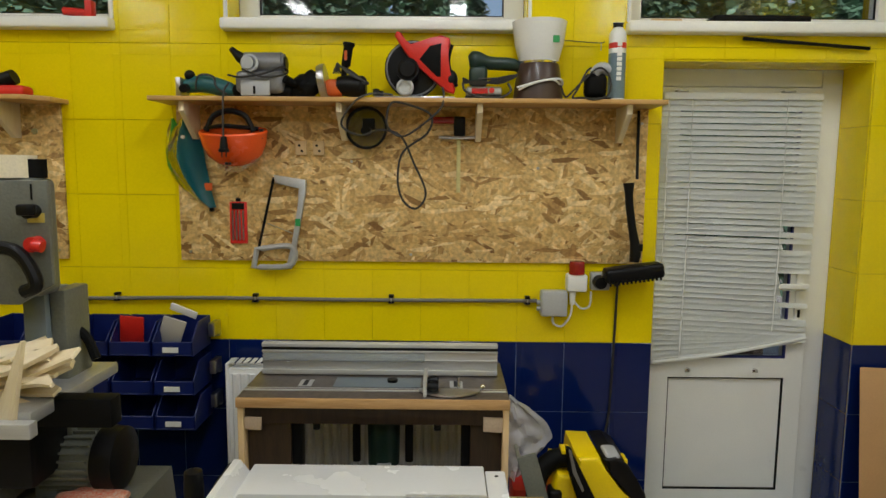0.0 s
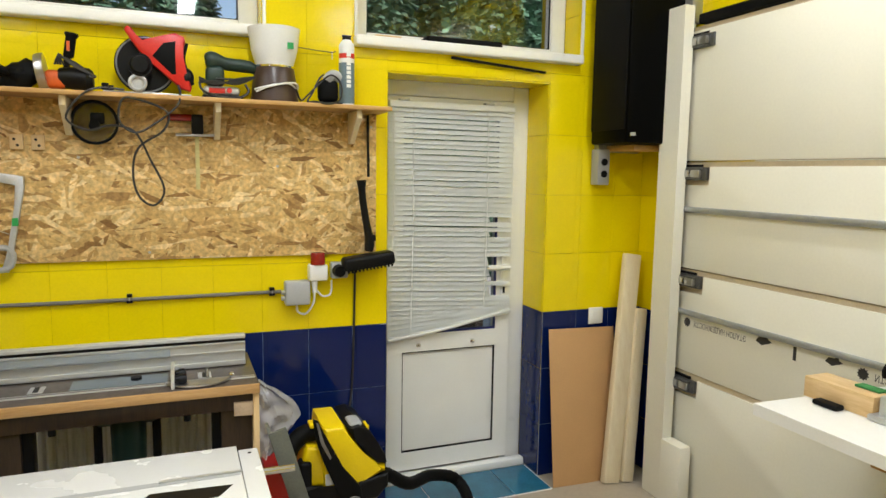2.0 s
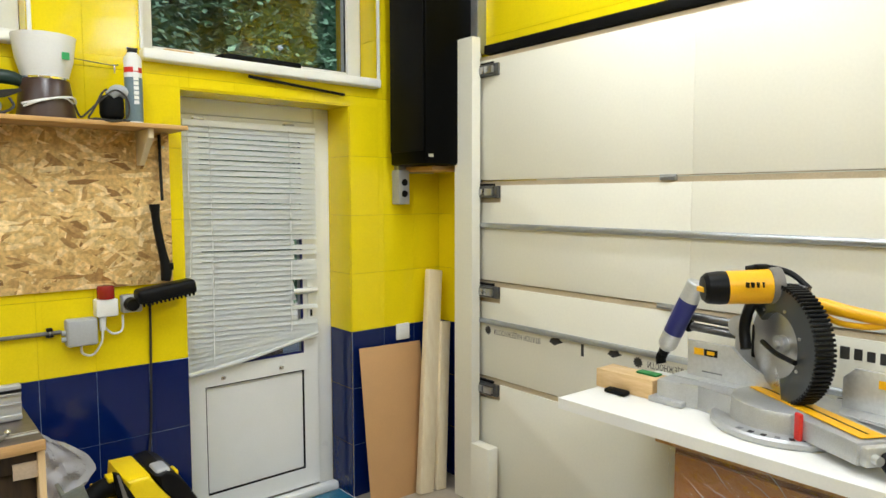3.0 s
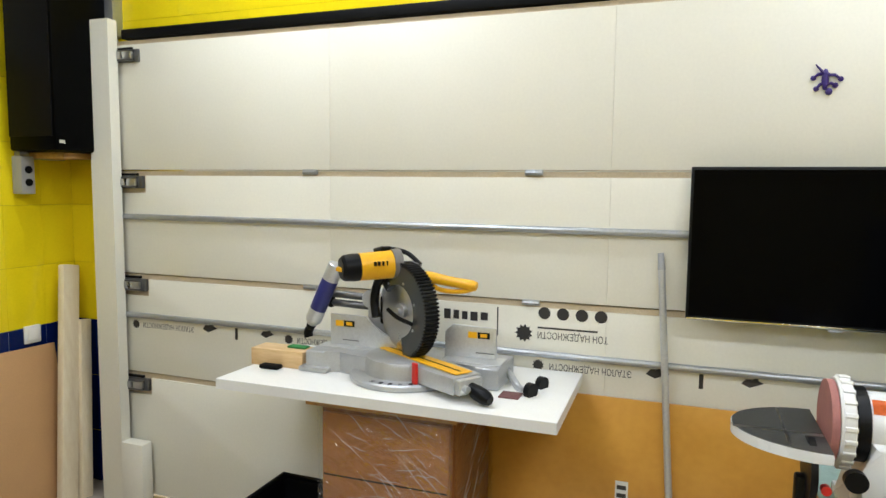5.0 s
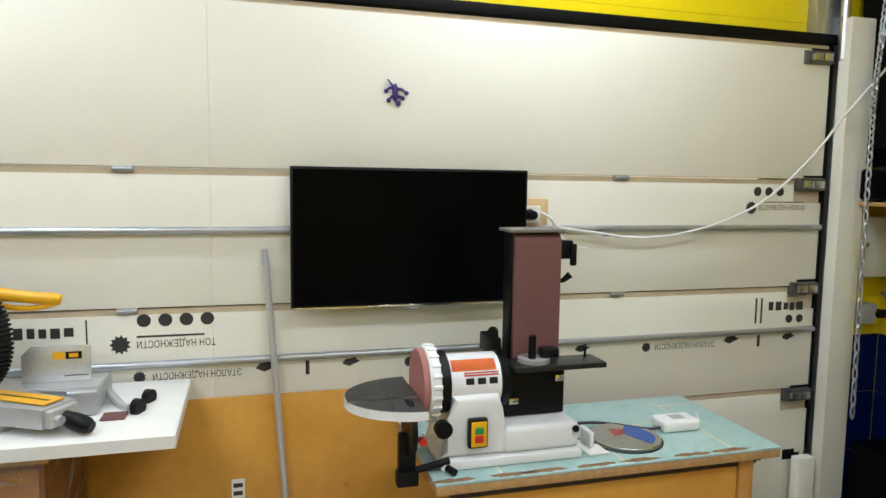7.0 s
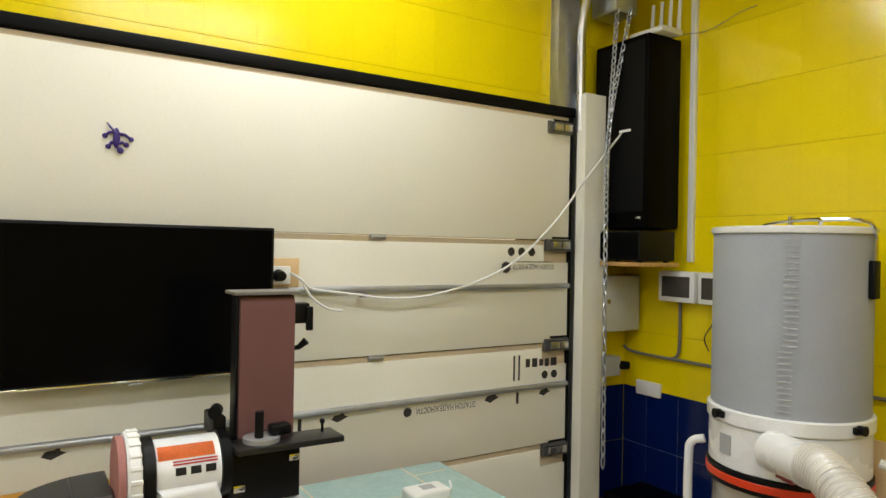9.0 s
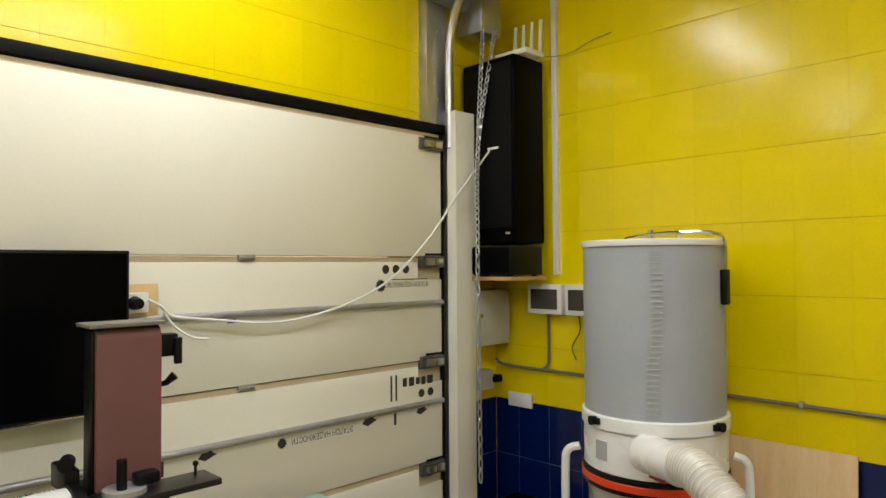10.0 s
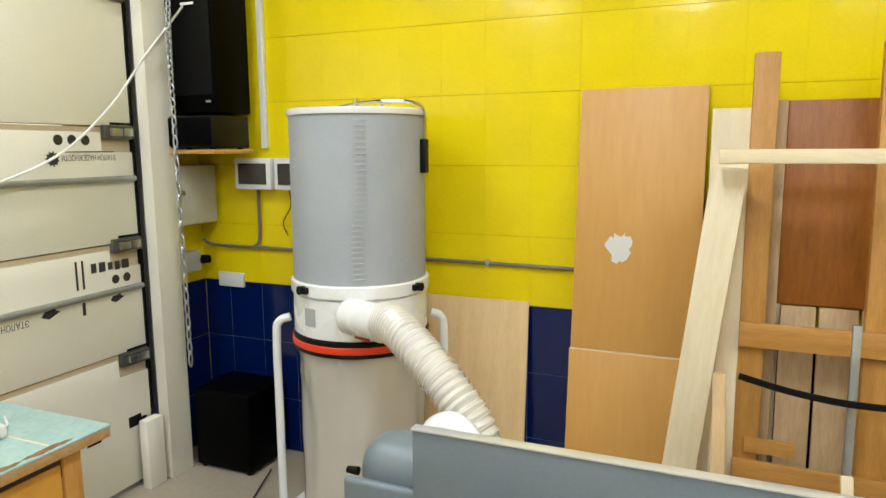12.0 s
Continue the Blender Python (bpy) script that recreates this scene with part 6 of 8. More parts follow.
part("pivot_head", G().box((2.07, 0.82, ZT + 0.08), (2.16, 0.965, ZT + 0.30), 0.022, 3).cyl((2.075, 0.95, ZT + 0.26), (2.15, 0.95, ZT + 0.26), 0.036), ALU, s, "cast aluminium pivot head")
part("pivot_recess", G().box((2.055, 0.80, ZT + 0.17), (2.075, 0.90, ZT + 0.28), 0.008, 2).cyl((2.05, 0.85, ZT + 0.22), (2.07, 0.85, ZT + 0.22), 0.03), BLACK, s)
for z in (0.232, 0.268):
    part("slide_rail", G().cyl((2.10, 1.135, ZT + z), (2.12, 0.96, ZT + z - 0.01), 0.015, n=16), BRACKET, s, "dark steel slide rail")
part("rail_end", G().box((2.085, 1.125, ZT + 0.212), (2.115, 1.145, ZT + 0.288), 0.006), BLACK, s)
solo("pine_block", G().box((1.905, 1.155, 0.8885), (2.005, 1.385, 0.955), 0.003), PINE_Y, "squared pine block on the saw bench", "timber block")
can = foam_can(pose(2.035, 1.075, 1.285, -155, 0, 0), "silver and dark blue foam can upside down in a gun", BLUE_D, 0.20, 0.07, ALU_L)
part("label_panel", G().box((-0.012, -0.0335, 0.09), (0.012, -0.0318, 0.18), 0.0005, 1), WHITE_PL, can)
part("gun", G().tube(bend([(0, 0, 0.29), (0, 0, 0.31), (0.0, 0.01, 0.325)], 3), 0.018, 10), RUBBER, can)
solo("green_gloves", G().box((1.95, 1.17, 0.9555), (1.99, 1.25, 0.963), 0.003, 3), mat("green_fabric", (0.03, 0.2, 0.05), 0.8, var=0.4, scale=40), "crumpled green work glove", "glove")
solo("black_eraser", G().box((1.86, 1.235, 0.8885), (1.90, 1.32, 0.905), 0.008, 3), RUBBER, "small black plastic pouch on the bench", "pouch")
solo("sanding_sheet", G().box((1.86, 0.30, 0.8885), (1.93, 0.37, 0.8935), 0.002, m=None), ABRASIVE, "square brown sanding sheet", "sandpaper")
ro = thing("hold_down_clamp", (2.0, 0.36, 0.8885), "grey cast clamp with two black knobs", "clamp")
part("arm", G().tube(bend([(2.12, 0.42, 0.92), (2.08, 0.40, 0.93), (1.98, 0.33, 0.895), (1.95, 0.30, 0.893)], 4), 0.014, 10), ALU, ro)
part("post", G().tube([(2.13, 0.43, 0.9), (2.15, 0.40, 0.905)], 0.016, 10), ALU, ro)
part("knob", G().cyl((1.915, 0.262, 0.906), (1.925, 0.282, 0.906), 0.027, n=20), BLACK, ro)
part("knob", G().cyl((2.02, 0.245, 0.904), (2.03, 0.265, 0.904), 0.025, n=20), BLACK, ro)
b = thing("black_bin", (1.85, 1.2, 0), "open black plastic crate on the floor", "crate")
part("floor_panel", G().box((1.72, 1.03, 0), (2.05, 1.34, 0.012), 0.002), BLACK, b)
for lo, hi in (((1.72, 1.03), (1.732, 1.34)), ((2.038, 1.03), (2.05, 1.34)), ((1.7325, 1.03), (2.0375, 1.042)), ((1.7325, 1.328), (2.0375, 1.34))):
    part("side_panel", G().box((*lo, 0.0125), (*hi, 0.376), 0.003), BLACK, b)
part("rim", G().tube([(1.722, 1.032, 0.385), (2.048, 1.032, 0.385), (2.048, 1.338, 0.385), (1.722, 1.338, 0.385), (1.722, 1.032, 0.385)], 0.013, 8), BLACK, b)
pl = thing("pole", (2.2, -0.18, 0), "grey aluminium pole leaning on the garage door", "pole")
part("tube", G().cyl((2.19, -0.212, 0.0), (2.262, -0.122, 1.30), 0.0125, n=16), ALU_L, pl)
part("end_cap", G().cyl((2.262, -0.122, 1.30), (2.267, -0.116, 1.36), 0.014, 0.010, 16), GREY_PL, pl)
g = G().ball((2.283, -0.608, 1.955), 0.016, (0.35, 0.7, 2.2), pose(0, 0, 0))
for dy, dz, ey, ez in ((0.004, 0.018, 0.035, 0.005), (-0.004, 0.015, -0.045, 0.0), (0.004, -0.014, 0.025, -0.03), (-0.004, -0.018, -0.03, -0.02)):
    g.tube([(2.283, -0.608 + dy, 1.955 + dz), (2.284, -0.608 + ey * 0.6, 1.955 + (dz + ez) / 2 + 0.006), (2.283, -0.608 + ey, 1.955 + ez)], [0.006, 0.005, 0.004], 6)
    g.ball((2.284, -0.608 + ey, 1.955 + ez), 0.009, (0.4, 1, 1), n=10)
g.tube([(2.283, -0.603, 1.975), (2.283, -0.59, 1.99), (2.283, -0.578, 2.005)], [0.006, 0.004, 0.002], 6).ball((2.282, -0.62, 1.915), 0.011, (0.5, 1, 1.1), n=10)
solo("sticky_toy", g, PURPLE, "small dark purple sticky rubber toy on the door", "toy")
pb = thing("socket_board", (2.28, -1.2, 1.49), "plywood plate with a white socket and black plug", "socket")
part("plate", G().box((2.278, -1.255, 1.435), (2.2895, -1.10, 1.555), 0.002), PLY, pb)
part("socket", G().box((2.255, -1.215, 1.455), (2.2775, -1.12, 1.525), 0.006), WHITE_PL, pb)
part("plug", G().cyl((2.255, -1.165, 1.49), (2.222, -1.170, 1.488), 0.024, 0.018), BLACK, pb)
solo("white_cable", G().tube(bend([(2.25, -1.21, 1.50), (2.24, -1.25, 1.475), (2.245, -1.29, 1.44), (2.24, -1.38, 1.425), (2.235, -1.50, 1.41), (2.23, -1.62, 1.395), (2.23, -1.80, 1.40), (2.225, -2.05, 1.455), (2.215, -2.28, 1.56), (2.20, -2.50, 1.75), (2.18, -2.66, 1.95), (2.13, -2.86, 2.2)], 8), 0.0055, 6), WHITE_PL, "white cable slung along the garage door", "cable")
solo("white_cable", G().tube(bend([(2.245, -1.26, 1.455), (2.24, -1.30, 1.40), (2.235, -1.36, 1.36), (2.235, -1.42, 1.35)], 5), 0.005, 6), WHITE_PL, "loose white cable end", "cable")
solo("cable_tie", G().box((2.235, -1.53, 1.40), (2.255, -1.50, 1.415), 0.003), BLUE_D, "blue insulating tape on the cable", "tape")

# ---- disc and belt sander on its bench ----
w = thing("workbench", (1.73, -1.15, 0), "old wooden bench with a worn teal covering", "workbench")
part("tabletop", G().box((1.47, -1.745, 0.728), (2.02, -0.57, 0.7555), 0.002), PLY_EDGE, w)
g = G().box((1.468, -1.748, 0.756), (2.022, -0.568, 0.764), 0.002)
part("covering", g, TEAL_TOP, w, "chipped teal linoleum with cream seams")
for k in range(3):
    part("seam", G().box((1.47, -0.78 - k * 0.4, 0.7641), (2.02, -0.774 - k * 0.4, 0.7646)).box((1.60 + 0.16 * k, -1.18 - k * 0.27, 0.7641), (1.605 + 0.16 * k, -0.78 - k * 0.4, 0.7646)), PALE_X, w)
rng = random.Random(9)
for k in range(7):
    y = -0.62 - k * 0.155 + rng.uniform(-0.04, 0.04)
    g = G().prism([(rng.uniform(0.65, 1) * 0.085 * math.cos(a), rng.uniform(0.45, 1) * 0.016 * math.sin(a) + 0.012) for a in [2 * math.pi * i / 26 for i in range(26)]], 0.0006, 0, pose(1.497, y, 0.7642, 0, 0, 90))
    part("worn_patch", g, CHIPPED, w)
part("apron", G().box((1.50, -1.64, 0.66), (1.52, -0.62, 0.7275), 0.002), DARK_WOOD, w)
part("front_panel", G().box((1.495, -1.60, 0.05), (1.515, -0.64, 0.70), 0.003), LACQ, w)
part("side_panel", G().box((1.515, -1.64, 0.0), (1.98, -1.62, 0.7275), 0.003), OLD_WOOD, w)
part("side_panel", G().box((1.515, -0.66, 0.0), (1.98, -0.64, 0.7275), 0.003), OLD_WOOD, w)
part("leg", G().box((1.49, -1.66, 0.0), (1.53, -1.605, 0.7275), 0.003), OLD_WOOD, w)

d = thing("disc_belt_sander", (1.66, -0.83, 0.765), "white and black combined disc and belt sander", "sander")
BZ = 0.765
part("base", G().box((1.54, -1.06, BZ), (1.80, -0.605, BZ + 0.03), 0.008).box((1.55, -1.055, BZ + 0.03), (1.79, -0.80, BZ + 0.115), 0.02, 3), WHITE_EN, d)
part("pedestal", G().prism([(-0.60, 0.03), (-0.83, 0.03), (-0.80, 0.17), (-0.79, 0.22), (-0.64, 0.22), (-0.645, 0.15)], 0.19, 0.02, pose(1.56, 0, BZ, 90, 0, 90), 3), WHITE_EN, d)
part("motor", G().cyl((1.655, -0.625, BZ + 0.24), (1.655, -0.80, BZ + 0.24), 0.084, n=36), WHITE_EN, d)
part("motor_band", G().lathe([(0.084, 0), (0.094, 0.004), (0.094, 0.03), (0.084, 0.034)], 36, pose(1.655, -0.608, BZ + 0.24, 90, 0, 0)), BLACK, d)
part("motor_end", G().lathe([(0.084, 0), (0.091, 0.003), (0.086, 0.03), (0.06, 0.035)], 36, pose(1.655, -0.80, BZ + 0.24, 90, 0, 0)), BLACK, d)


def on_motor(name, a0, a1, y0, y1, m, r=0.0852, label=""):
    g = G()
    rows = [[g.bm.verts.new((1.655 + q * math.cos(a), y, BZ + 0.24 + q * math.sin(a))) for y in (y0, y1) for q in (r,)] for a in [math.radians(a0 + (a1 - a0) * i / 8) for i in range(9)]]
    for p, q in zip(rows, rows[1:]):
        g.bm.faces.new((p[0], p[1], q[1], q[0]))
    bmesh.ops.solidify(g.bm, geom=g.bm.faces[:], thickness=0.0006)
    return part(name, g, m, d, label)


on_motor("orange_label", 118, 146, -0.645, -0.785, mat("orange_sticker", (0.90, 0.20, 0.006), 0.4))
on_motor("red_stripe", 149, 152, -0.68, -0.79, RED)
on_motor("red_stripe", 154, 157, -0.68, -0.79, RED)
for k in range(3):
    on_motor("logo_bar", 161, 174, -0.685 - k * 0.037, -0.711 - k * 0.037, INK)
part("switch_box", G().box((1.533, -0.745, BZ + 0.065), (1.558, -0.685, BZ + 0.155), 0.006), BLACK, d)
part("switch_plate", G().box((1.529, -0.739, BZ + 0.072), (1.5328, -0.691, BZ + 0.148), 0.003), YEL_TOOL, d)
part("start_button", G().box((1.525, -0.728, BZ + 0.112), (1.5288, -0.702, BZ + 0.132), 0.002), GREEN, d)
part("stop_button", G().box((1.525, -0.728, BZ + 0.085), (1.5288, -0.702, BZ + 0.107), 0.002), RED, d)
part("disc_guard", G().lathe([(0.06, 0.0), (0.110, 0.0), (0.114, 0.006), (0.114, 0.03), (0.107, 0.034), (0.104, 0.030)], 48, pose(1.655, -0.572, BZ + 0.24, 90, 0, 0) @ pose(0, 0, 0, 0, 0, 0)), WHITE_PL, d)
part("sanding_disc", G().cyl((1.655, -0.553, BZ + 0.24), (1.655, -0.571, BZ + 0.24), 0.104, n=48), ABR_PINK, d, "worn pink sanding disc")
for k in range(22):
    a = 2 * math.pi * k / 22
    g = G()
    g.box((-0.006, -0.572 - 0.034, 0.108), (0.006, -0.572 - 0.006, 0.118), 0.002, 1, pose(1.655, 0, BZ + 0.24) @ pose(0, 0, 0, 0, math.degrees(a), 0))
    part("guard_lug", g, WHITE_PL, d)
half = [(0.175 * math.cos(a), 0.215 * math.sin(a)) for a in [math.pi * i / 24 for i in range(25)]]
part("disc_table", G().prism(half, 0.026, 0.004, pose(1.655, -0.548, BZ + 0.183)), WHITE_EN, d)
dt = part("table_face", G().prism([(x * 0.985, y * 0.985) for x, y in half], 0.002, 0, pose(1.655, -0.547, BZ + 0.2092)), mat("ground_cast_iron", (0.10, 0.10, 0.095), 0.4, 0.6, var=0.15, scale=20), d, "dark ground table face")
part("table_slot", G().box((1.51, -0.462, BZ + 0.2114), (1.80, -0.456, BZ + 0.2118)).box((1.60, -0.545, BZ + 0.2114), (1.618, -0.335, BZ + 0.2118)), STEEL, dt)
part("trunnion", G().lathe([(0.06, 0), (0.08, 0.002), (0.08, 0.018), (0.06, 0.02)], 24, pose(1.56, -0.50, BZ + 0.14, 90, 0, 0)).box((1.55, -0.53, BZ - 0.03), (1.59, -0.48, BZ + 0.12), 0.008).box((1.53, -0.535, BZ - 0.03), (1.57, -0.47, BZ + 0.015), 0.006), BLACK, d)
part("trunnion_arm", G().cyl((1.55, -0.53, BZ + 0.012), (1.55, -0.63, BZ + 0.03), 0.011), BLACK, d)
part("red_knob", G().cyl((1.55, -0.545, BZ + 0.10), (1.53, -0.545, BZ + 0.10), 0.012, n=12), RED, d)
part("lock_knob", G().cyl((1.545, -0.605, BZ + 0.135), (1.52, -0.605, BZ + 0.135), 0.026, n=20), BLACK, d)
part("foot_knob", G().cyl((1.535, -0.62, BZ + 0.015), (1.505, -0.635, BZ + 0.012), 0.011, n=12), BLACK, d)
part("base_hole", G().cyl((1.5395, -1.035, BZ + 0.095), (1.545, -1.035, BZ + 0.095), 0.011, n=14), BLACK, d)
part("drive_box", G().box((1.63, -1.035, BZ + 0.118), (1.845, -0.83, BZ + 0.285), 0.006), BLACK, d)
for y, z in ((-0.855, 0.16), (-1.01, 0.225)):
    part("latch", G().box((1.62, y - 0.02, BZ + z), (1.63, y + 0.012, BZ + z + 0.02), 0.003), CHROME, d)
bx = G()
prof = [(1.645 + 0.027 - 0.027 * math.cos(a), BZ + 0.66 + 0.035 * math.sin(a)) for a in [math.pi * i / 12 for i in range(13)]]
ring_ = [(1.645, BZ + 0.30), *prof, (1.699, BZ + 0.30)]
part("belt", bx.prism([(x, z) for x, z in ring_], 0.155, 0, pose(0, -0.862, 0, 90, 0, 0)), ABRASIVE, d, "brown abrasive belt")
part("belt_frame", G().box((1.66, -0.861, BZ + 0.29), (1.705, -0.854, BZ + 0.69), 0.006).box((1.7, -1.02, BZ + 0.29), (1.745, -0.86, BZ + 0.70), 0.006), BLACK, d)
part("top_cover", G().box((1.635, -1.025, BZ + 0.698), (1.745, -0.842, BZ + 0.708), 0.002), GREY_CON, d)
part("tracking_knob", G().box((1.665, -1.07, BZ + 0.61), (1.705, -1.022, BZ + 0.67), 0.006).box((1.65, -1.075, BZ + 0.59), (1.665, -1.055, BZ + 0.66), 0.004), BLACK, d)
part("tension_lever", G().tube([(1.685, -1.02, BZ + 0.535), (1.675, -1.04, BZ + 0.54), (1.665, -1.06, BZ + 0.56)], [0.006, 0.008, 0.012], 8), BLACK, d)
part("side_knob", G().cyl((1.705, -0.815, BZ + 0.375), (1.665, -0.80, BZ + 0.375), 0.018, n=14).box((1.675, -0.835, BZ + 0.30), (1.795, -0.80, BZ + 0.36), 0.006), BLACK, d)
bt = part("belt_table", G().box((1.535, -1.13, BZ + 0.285), (1.642, -0.83, BZ + 0.302), 0.003), mat("black_cast_iron", (0.02, 0.02, 0.02), 0.35, 0.4), d)
part("gauge", G().cyl((1.595, -0.91, BZ + 0.302), (1.595, -0.91, BZ + 0.315), 0.05, n=24), ALU, bt)
part("gauge_post", G().cyl((1.585, -0.90, BZ + 0.315), (1.585, -0.90, BZ + 0.385), 0.012).box((1.575, -0.99, BZ + 0.315), (1.615, -0.93, BZ + 0.345), 0.008), BLACK, bt)
part("screw", G().cyl((1.605, -1.09, BZ + 0.302), (1.605, -1.09, BZ + 0.33), 0.004, n=8).ball((1.605, -1.09, BZ + 0.333), 0.008, n=10), BLACK, bt)
bl = thing("cutting_disc", (1.65, -1.27, 0.7642), "round saw blade with a blue and red paper label", "saw blade")
part("disc", G().lathe([(0.0, 0.0), (0.118, 0.0), (0.12, 0.002), (0.118, 0.004), (0.0, 0.004)], 60, pose(1.655, -1.275, 0.770)), STEEL, bl)
lab = [(0.10 * math.cos(a), 0.10 * math.sin(a)) for a in [math.radians(-150 + 120 * i / 12) for i in range(13)]] + [(0.02, 0.0)]
part("label", G().prism(lab, 0.0005, 0, pose(1.655, -1.275, 0.7743)), mat("blue_label", (0.03, 0.08, 0.3), 0.4), bl)
part("label_tip", G().prism([(0.0, 0.03), (0.06, 0.02), (0.05, -0.03), (0.01, -0.02)], 0.0007, 0, pose(1.66, -1.27, 0.7743)), RED_D, bl)
part("wire_ring", G().ring((1.65, -1.27, 0.7675), (0, 0, 1), 0.125, 0.003, 40, 6), CABLE, bl)
ch = thing("charger", (1.70, -1.50, 0.765), "white plastic charger block with cables", "charger")
part("body", G().box((1.655, -1.575, 0.7648), (1.745, -1.43, 0.805), 0.012, 3), WHITE_PL, ch)
part("label", G().box((1.68, -1.53, 0.8052), (1.72, -1.48, 0.8056)), GREY_PL, ch)
part("black_lead", G().tube(bend([(1.68, -1.435, 0.78), (1.70, -1.38, 0.773), (1.80, -1.25, 0.77), (1.80, -1.10, 0.77), (1.72, -1.06, 0.77), (1.66, -1.12, 0.77), (1.62, -1.15, 0.77)], 7), 0.005, 6), CABLE, ch)
part("white_lead", G().tube(bend([(1.70, -1.575, 0.78), (1.73, -1.62, 0.77), (1.80, -1.66, 0.769)], 5), 0.004, 6), WHITE_PL, ch)
pd = thing("push_pad", (1.62, -1.12, 0.765), "small white plastic push block", "push block")
part("plate", G().box((1.545, -1.155, 0.7648), (1.67, -1.085, 0.772), 0.002), WHITE_PL, pd)
part("handle", G().box((1.585, -1.125, 0.772), (1.66, -1.108, 0.825), 0.007, 3), WHITE_PL, pd)

# ---- bins, machine and scraps at the west end ----
bn = thing("bin_rack", (-1.25, 2.65, 0.5), "wall rails carrying rows of blue storage bins, darkened for shade", "storage rack")
for r, z in enumerate((0.87, 0.715, 0.575)):
    part("rail", G().box((-1.75, 2.795, z + 0.03), (-0.85, 2.8195, z + 0.06), 0.003), STEEL, bn)
    part("rail_end", G().box((-0.87, 2.72, z + 0.045), (-0.845, 2.80, z + 0.10), 0.003), STEEL, bn)
    for k in range(5):
        x = -1.70 + k * 0.165
        g = G().box((x, 2.59, z), (x + 0.155, 2.79, z + 0.006), 0.002, 1).box((x, 2.59, z + 0.006), (x + 0.155, 2.596, z + 0.055), 0.002, 1).box((x, 2.784, z + 0.006), (x + 0.155, 2.79, z + 0.12), 0.002, 1)
        for xx in (x, x + 0.150):
            g.prism([(2.59, 0.0), (2.79, 0.0), (2.79, 0.12), (2.66, 0.12), (2.59, 0.055)], 0.005, 0, pose(xx, 0, z, 90, 0, 90))
        part("bin", g, SHADED_BIN, bn)
    part("bin_label", G().box((-1.00, 2.586, z + 0.015), (-0.94, 2.5898, z + 0.035)), WHITE_PL, bn)
for x, m, nm in ((-1.16, RED, "red_packet"), (-1.02, MILKY, "clear_packet")):
    g = G().box((-0.045, -0.005, 0), (0.045, 0.005, 0.13), 0.004, 2)
    for q in g.bm.verts:
        q.co.y += 0.01 * math.sin(q.co.x * 60)
    solo(nm, g, m, "small plastic packet standing in a storage bin", "packet").matrix_basis = pose(x, 2.68, 0.885, 12, 22 if m is MILKY else 8, 0)
solo("white_packet_top", G().box((-0.055, -0.004, 0), (0.055, 0.004, 0.03), 0.002), WHITE_PL, "white header card of a clear packet", "packet").matrix_basis = pose(-0.965, 2.71, 1.01, 12, 22, 0)

bs = thing("band_saw", (-1.25, 2.0, 0), "grey cast band saw with black levers and motor", "band saw")
part("upper_housing", G().box((-1.55, 1.86, 1.24), (-1.0, 1.96, 1.56), 0.02, 3), GREY_EN, bs)
part("front_door", G().prism([(-1.53, 1.225), (-1.05, 1.225), (-0.955, 1.28), (-0.955, 1.555), (-1.53, 1.555)], 0.02, 0.006, pose(0, 1.855, 0, 90, 0, 0)), GREY_EN, bs)
part("column", G().box((-1.115, 1.95, 0.5), (-1.05, 2.08, 1.24), 0.006), GREY_BLUE, bs)
part("rear_column", G().box((-1.049, 1.97, 0.5), (-1.005, 2.10, 1.24), 0.006), GREY_EN, bs)
part("guide_lever", G().tube(bend([(-1.08, 1.80, 1.385), (-1.02, 1.79, 1.375), (-0.985, 1.785, 1.34), (-0.965, 1.78, 1.29), (-1.0, 1.785, 1.27)], 5), 0.018, 10), BLACK, bs)
part("tension_knob", G().cyl((-0.99, 1.834, 1.475), (-0.99, 1.80, 1.475), 0.018).box((-1.015, 1.79, 1.465), (-0.965, 1.805, 1.495), 0.008), BLACK, bs)
part("red_button", G().cyl((-0.985, 1.834, 1.39), (-0.985, 1.80, 1.39), 0.020).cyl((-0.955, 1.80, 1.385), (-0.98, 1.80, 1.39), 0.015), RED, bs)
part("sticker", G().box((-1.01, 1.832, 1.445), (-0.965, 1.8345, 1.47)), mat("yellow_label", (0.55, 0.45, 0.1), 0.5), bs)
part("scale_mark", G().box((-0.998, 1.832, 1.505), (-0.994, 1.8345, 1.545)), BLACK, bs)
part("table", G().box((-1.60, 1.70, 0.945), (-0.95, 2.15, 0.98), 0.006), ALU, bs)
part("fence_rail", G().box((-1.60, 1.66, 0.925), (-0.93, 1.695, 0.965), 0.004), ALU_L, bs)
part("fence_clamp", G().box((-1.16, 1.63, 0.93), (-1.06, 1.66, 0.99), 0.01), BLACK, bs)
part("side_beam", G().box((-1.0, 1.80, 0.90), (-0.80, 1.86, 0.98), 0.006, m=None), RUBBER, bs)
part("trunnion", G().box((-1.25, 1.80, 0.72), (-1.02, 2.05, 0.944), 0.02), BLACK, bs)
mt = part("motor", G().cyl((-1.10, 2.0, 0.73), (-0.93, 2.0, 0.73), 0.085, n=32), GREY_EN, bs)
for k in range(24):
    a = 2 * math.pi * k / 24
    part("cooling_fin", G().box((-1.09, -0.003, 0.084), (-0.94, 0.003, 0.096), m=pose(0, 2.0, 0.73) @ pose(0, 0, 0, math.degrees(a), 0, 0)), GREY_EN, mt)
part("fan_cover", G().lathe([(0.095, 0), (0.097, 0.01), (0.092, 0.06), (0.06, 0.075), (0, 0.078)], 28, pose(-0.93, 2.0, 0.73, 0, 90, 0)), BLACK, mt)
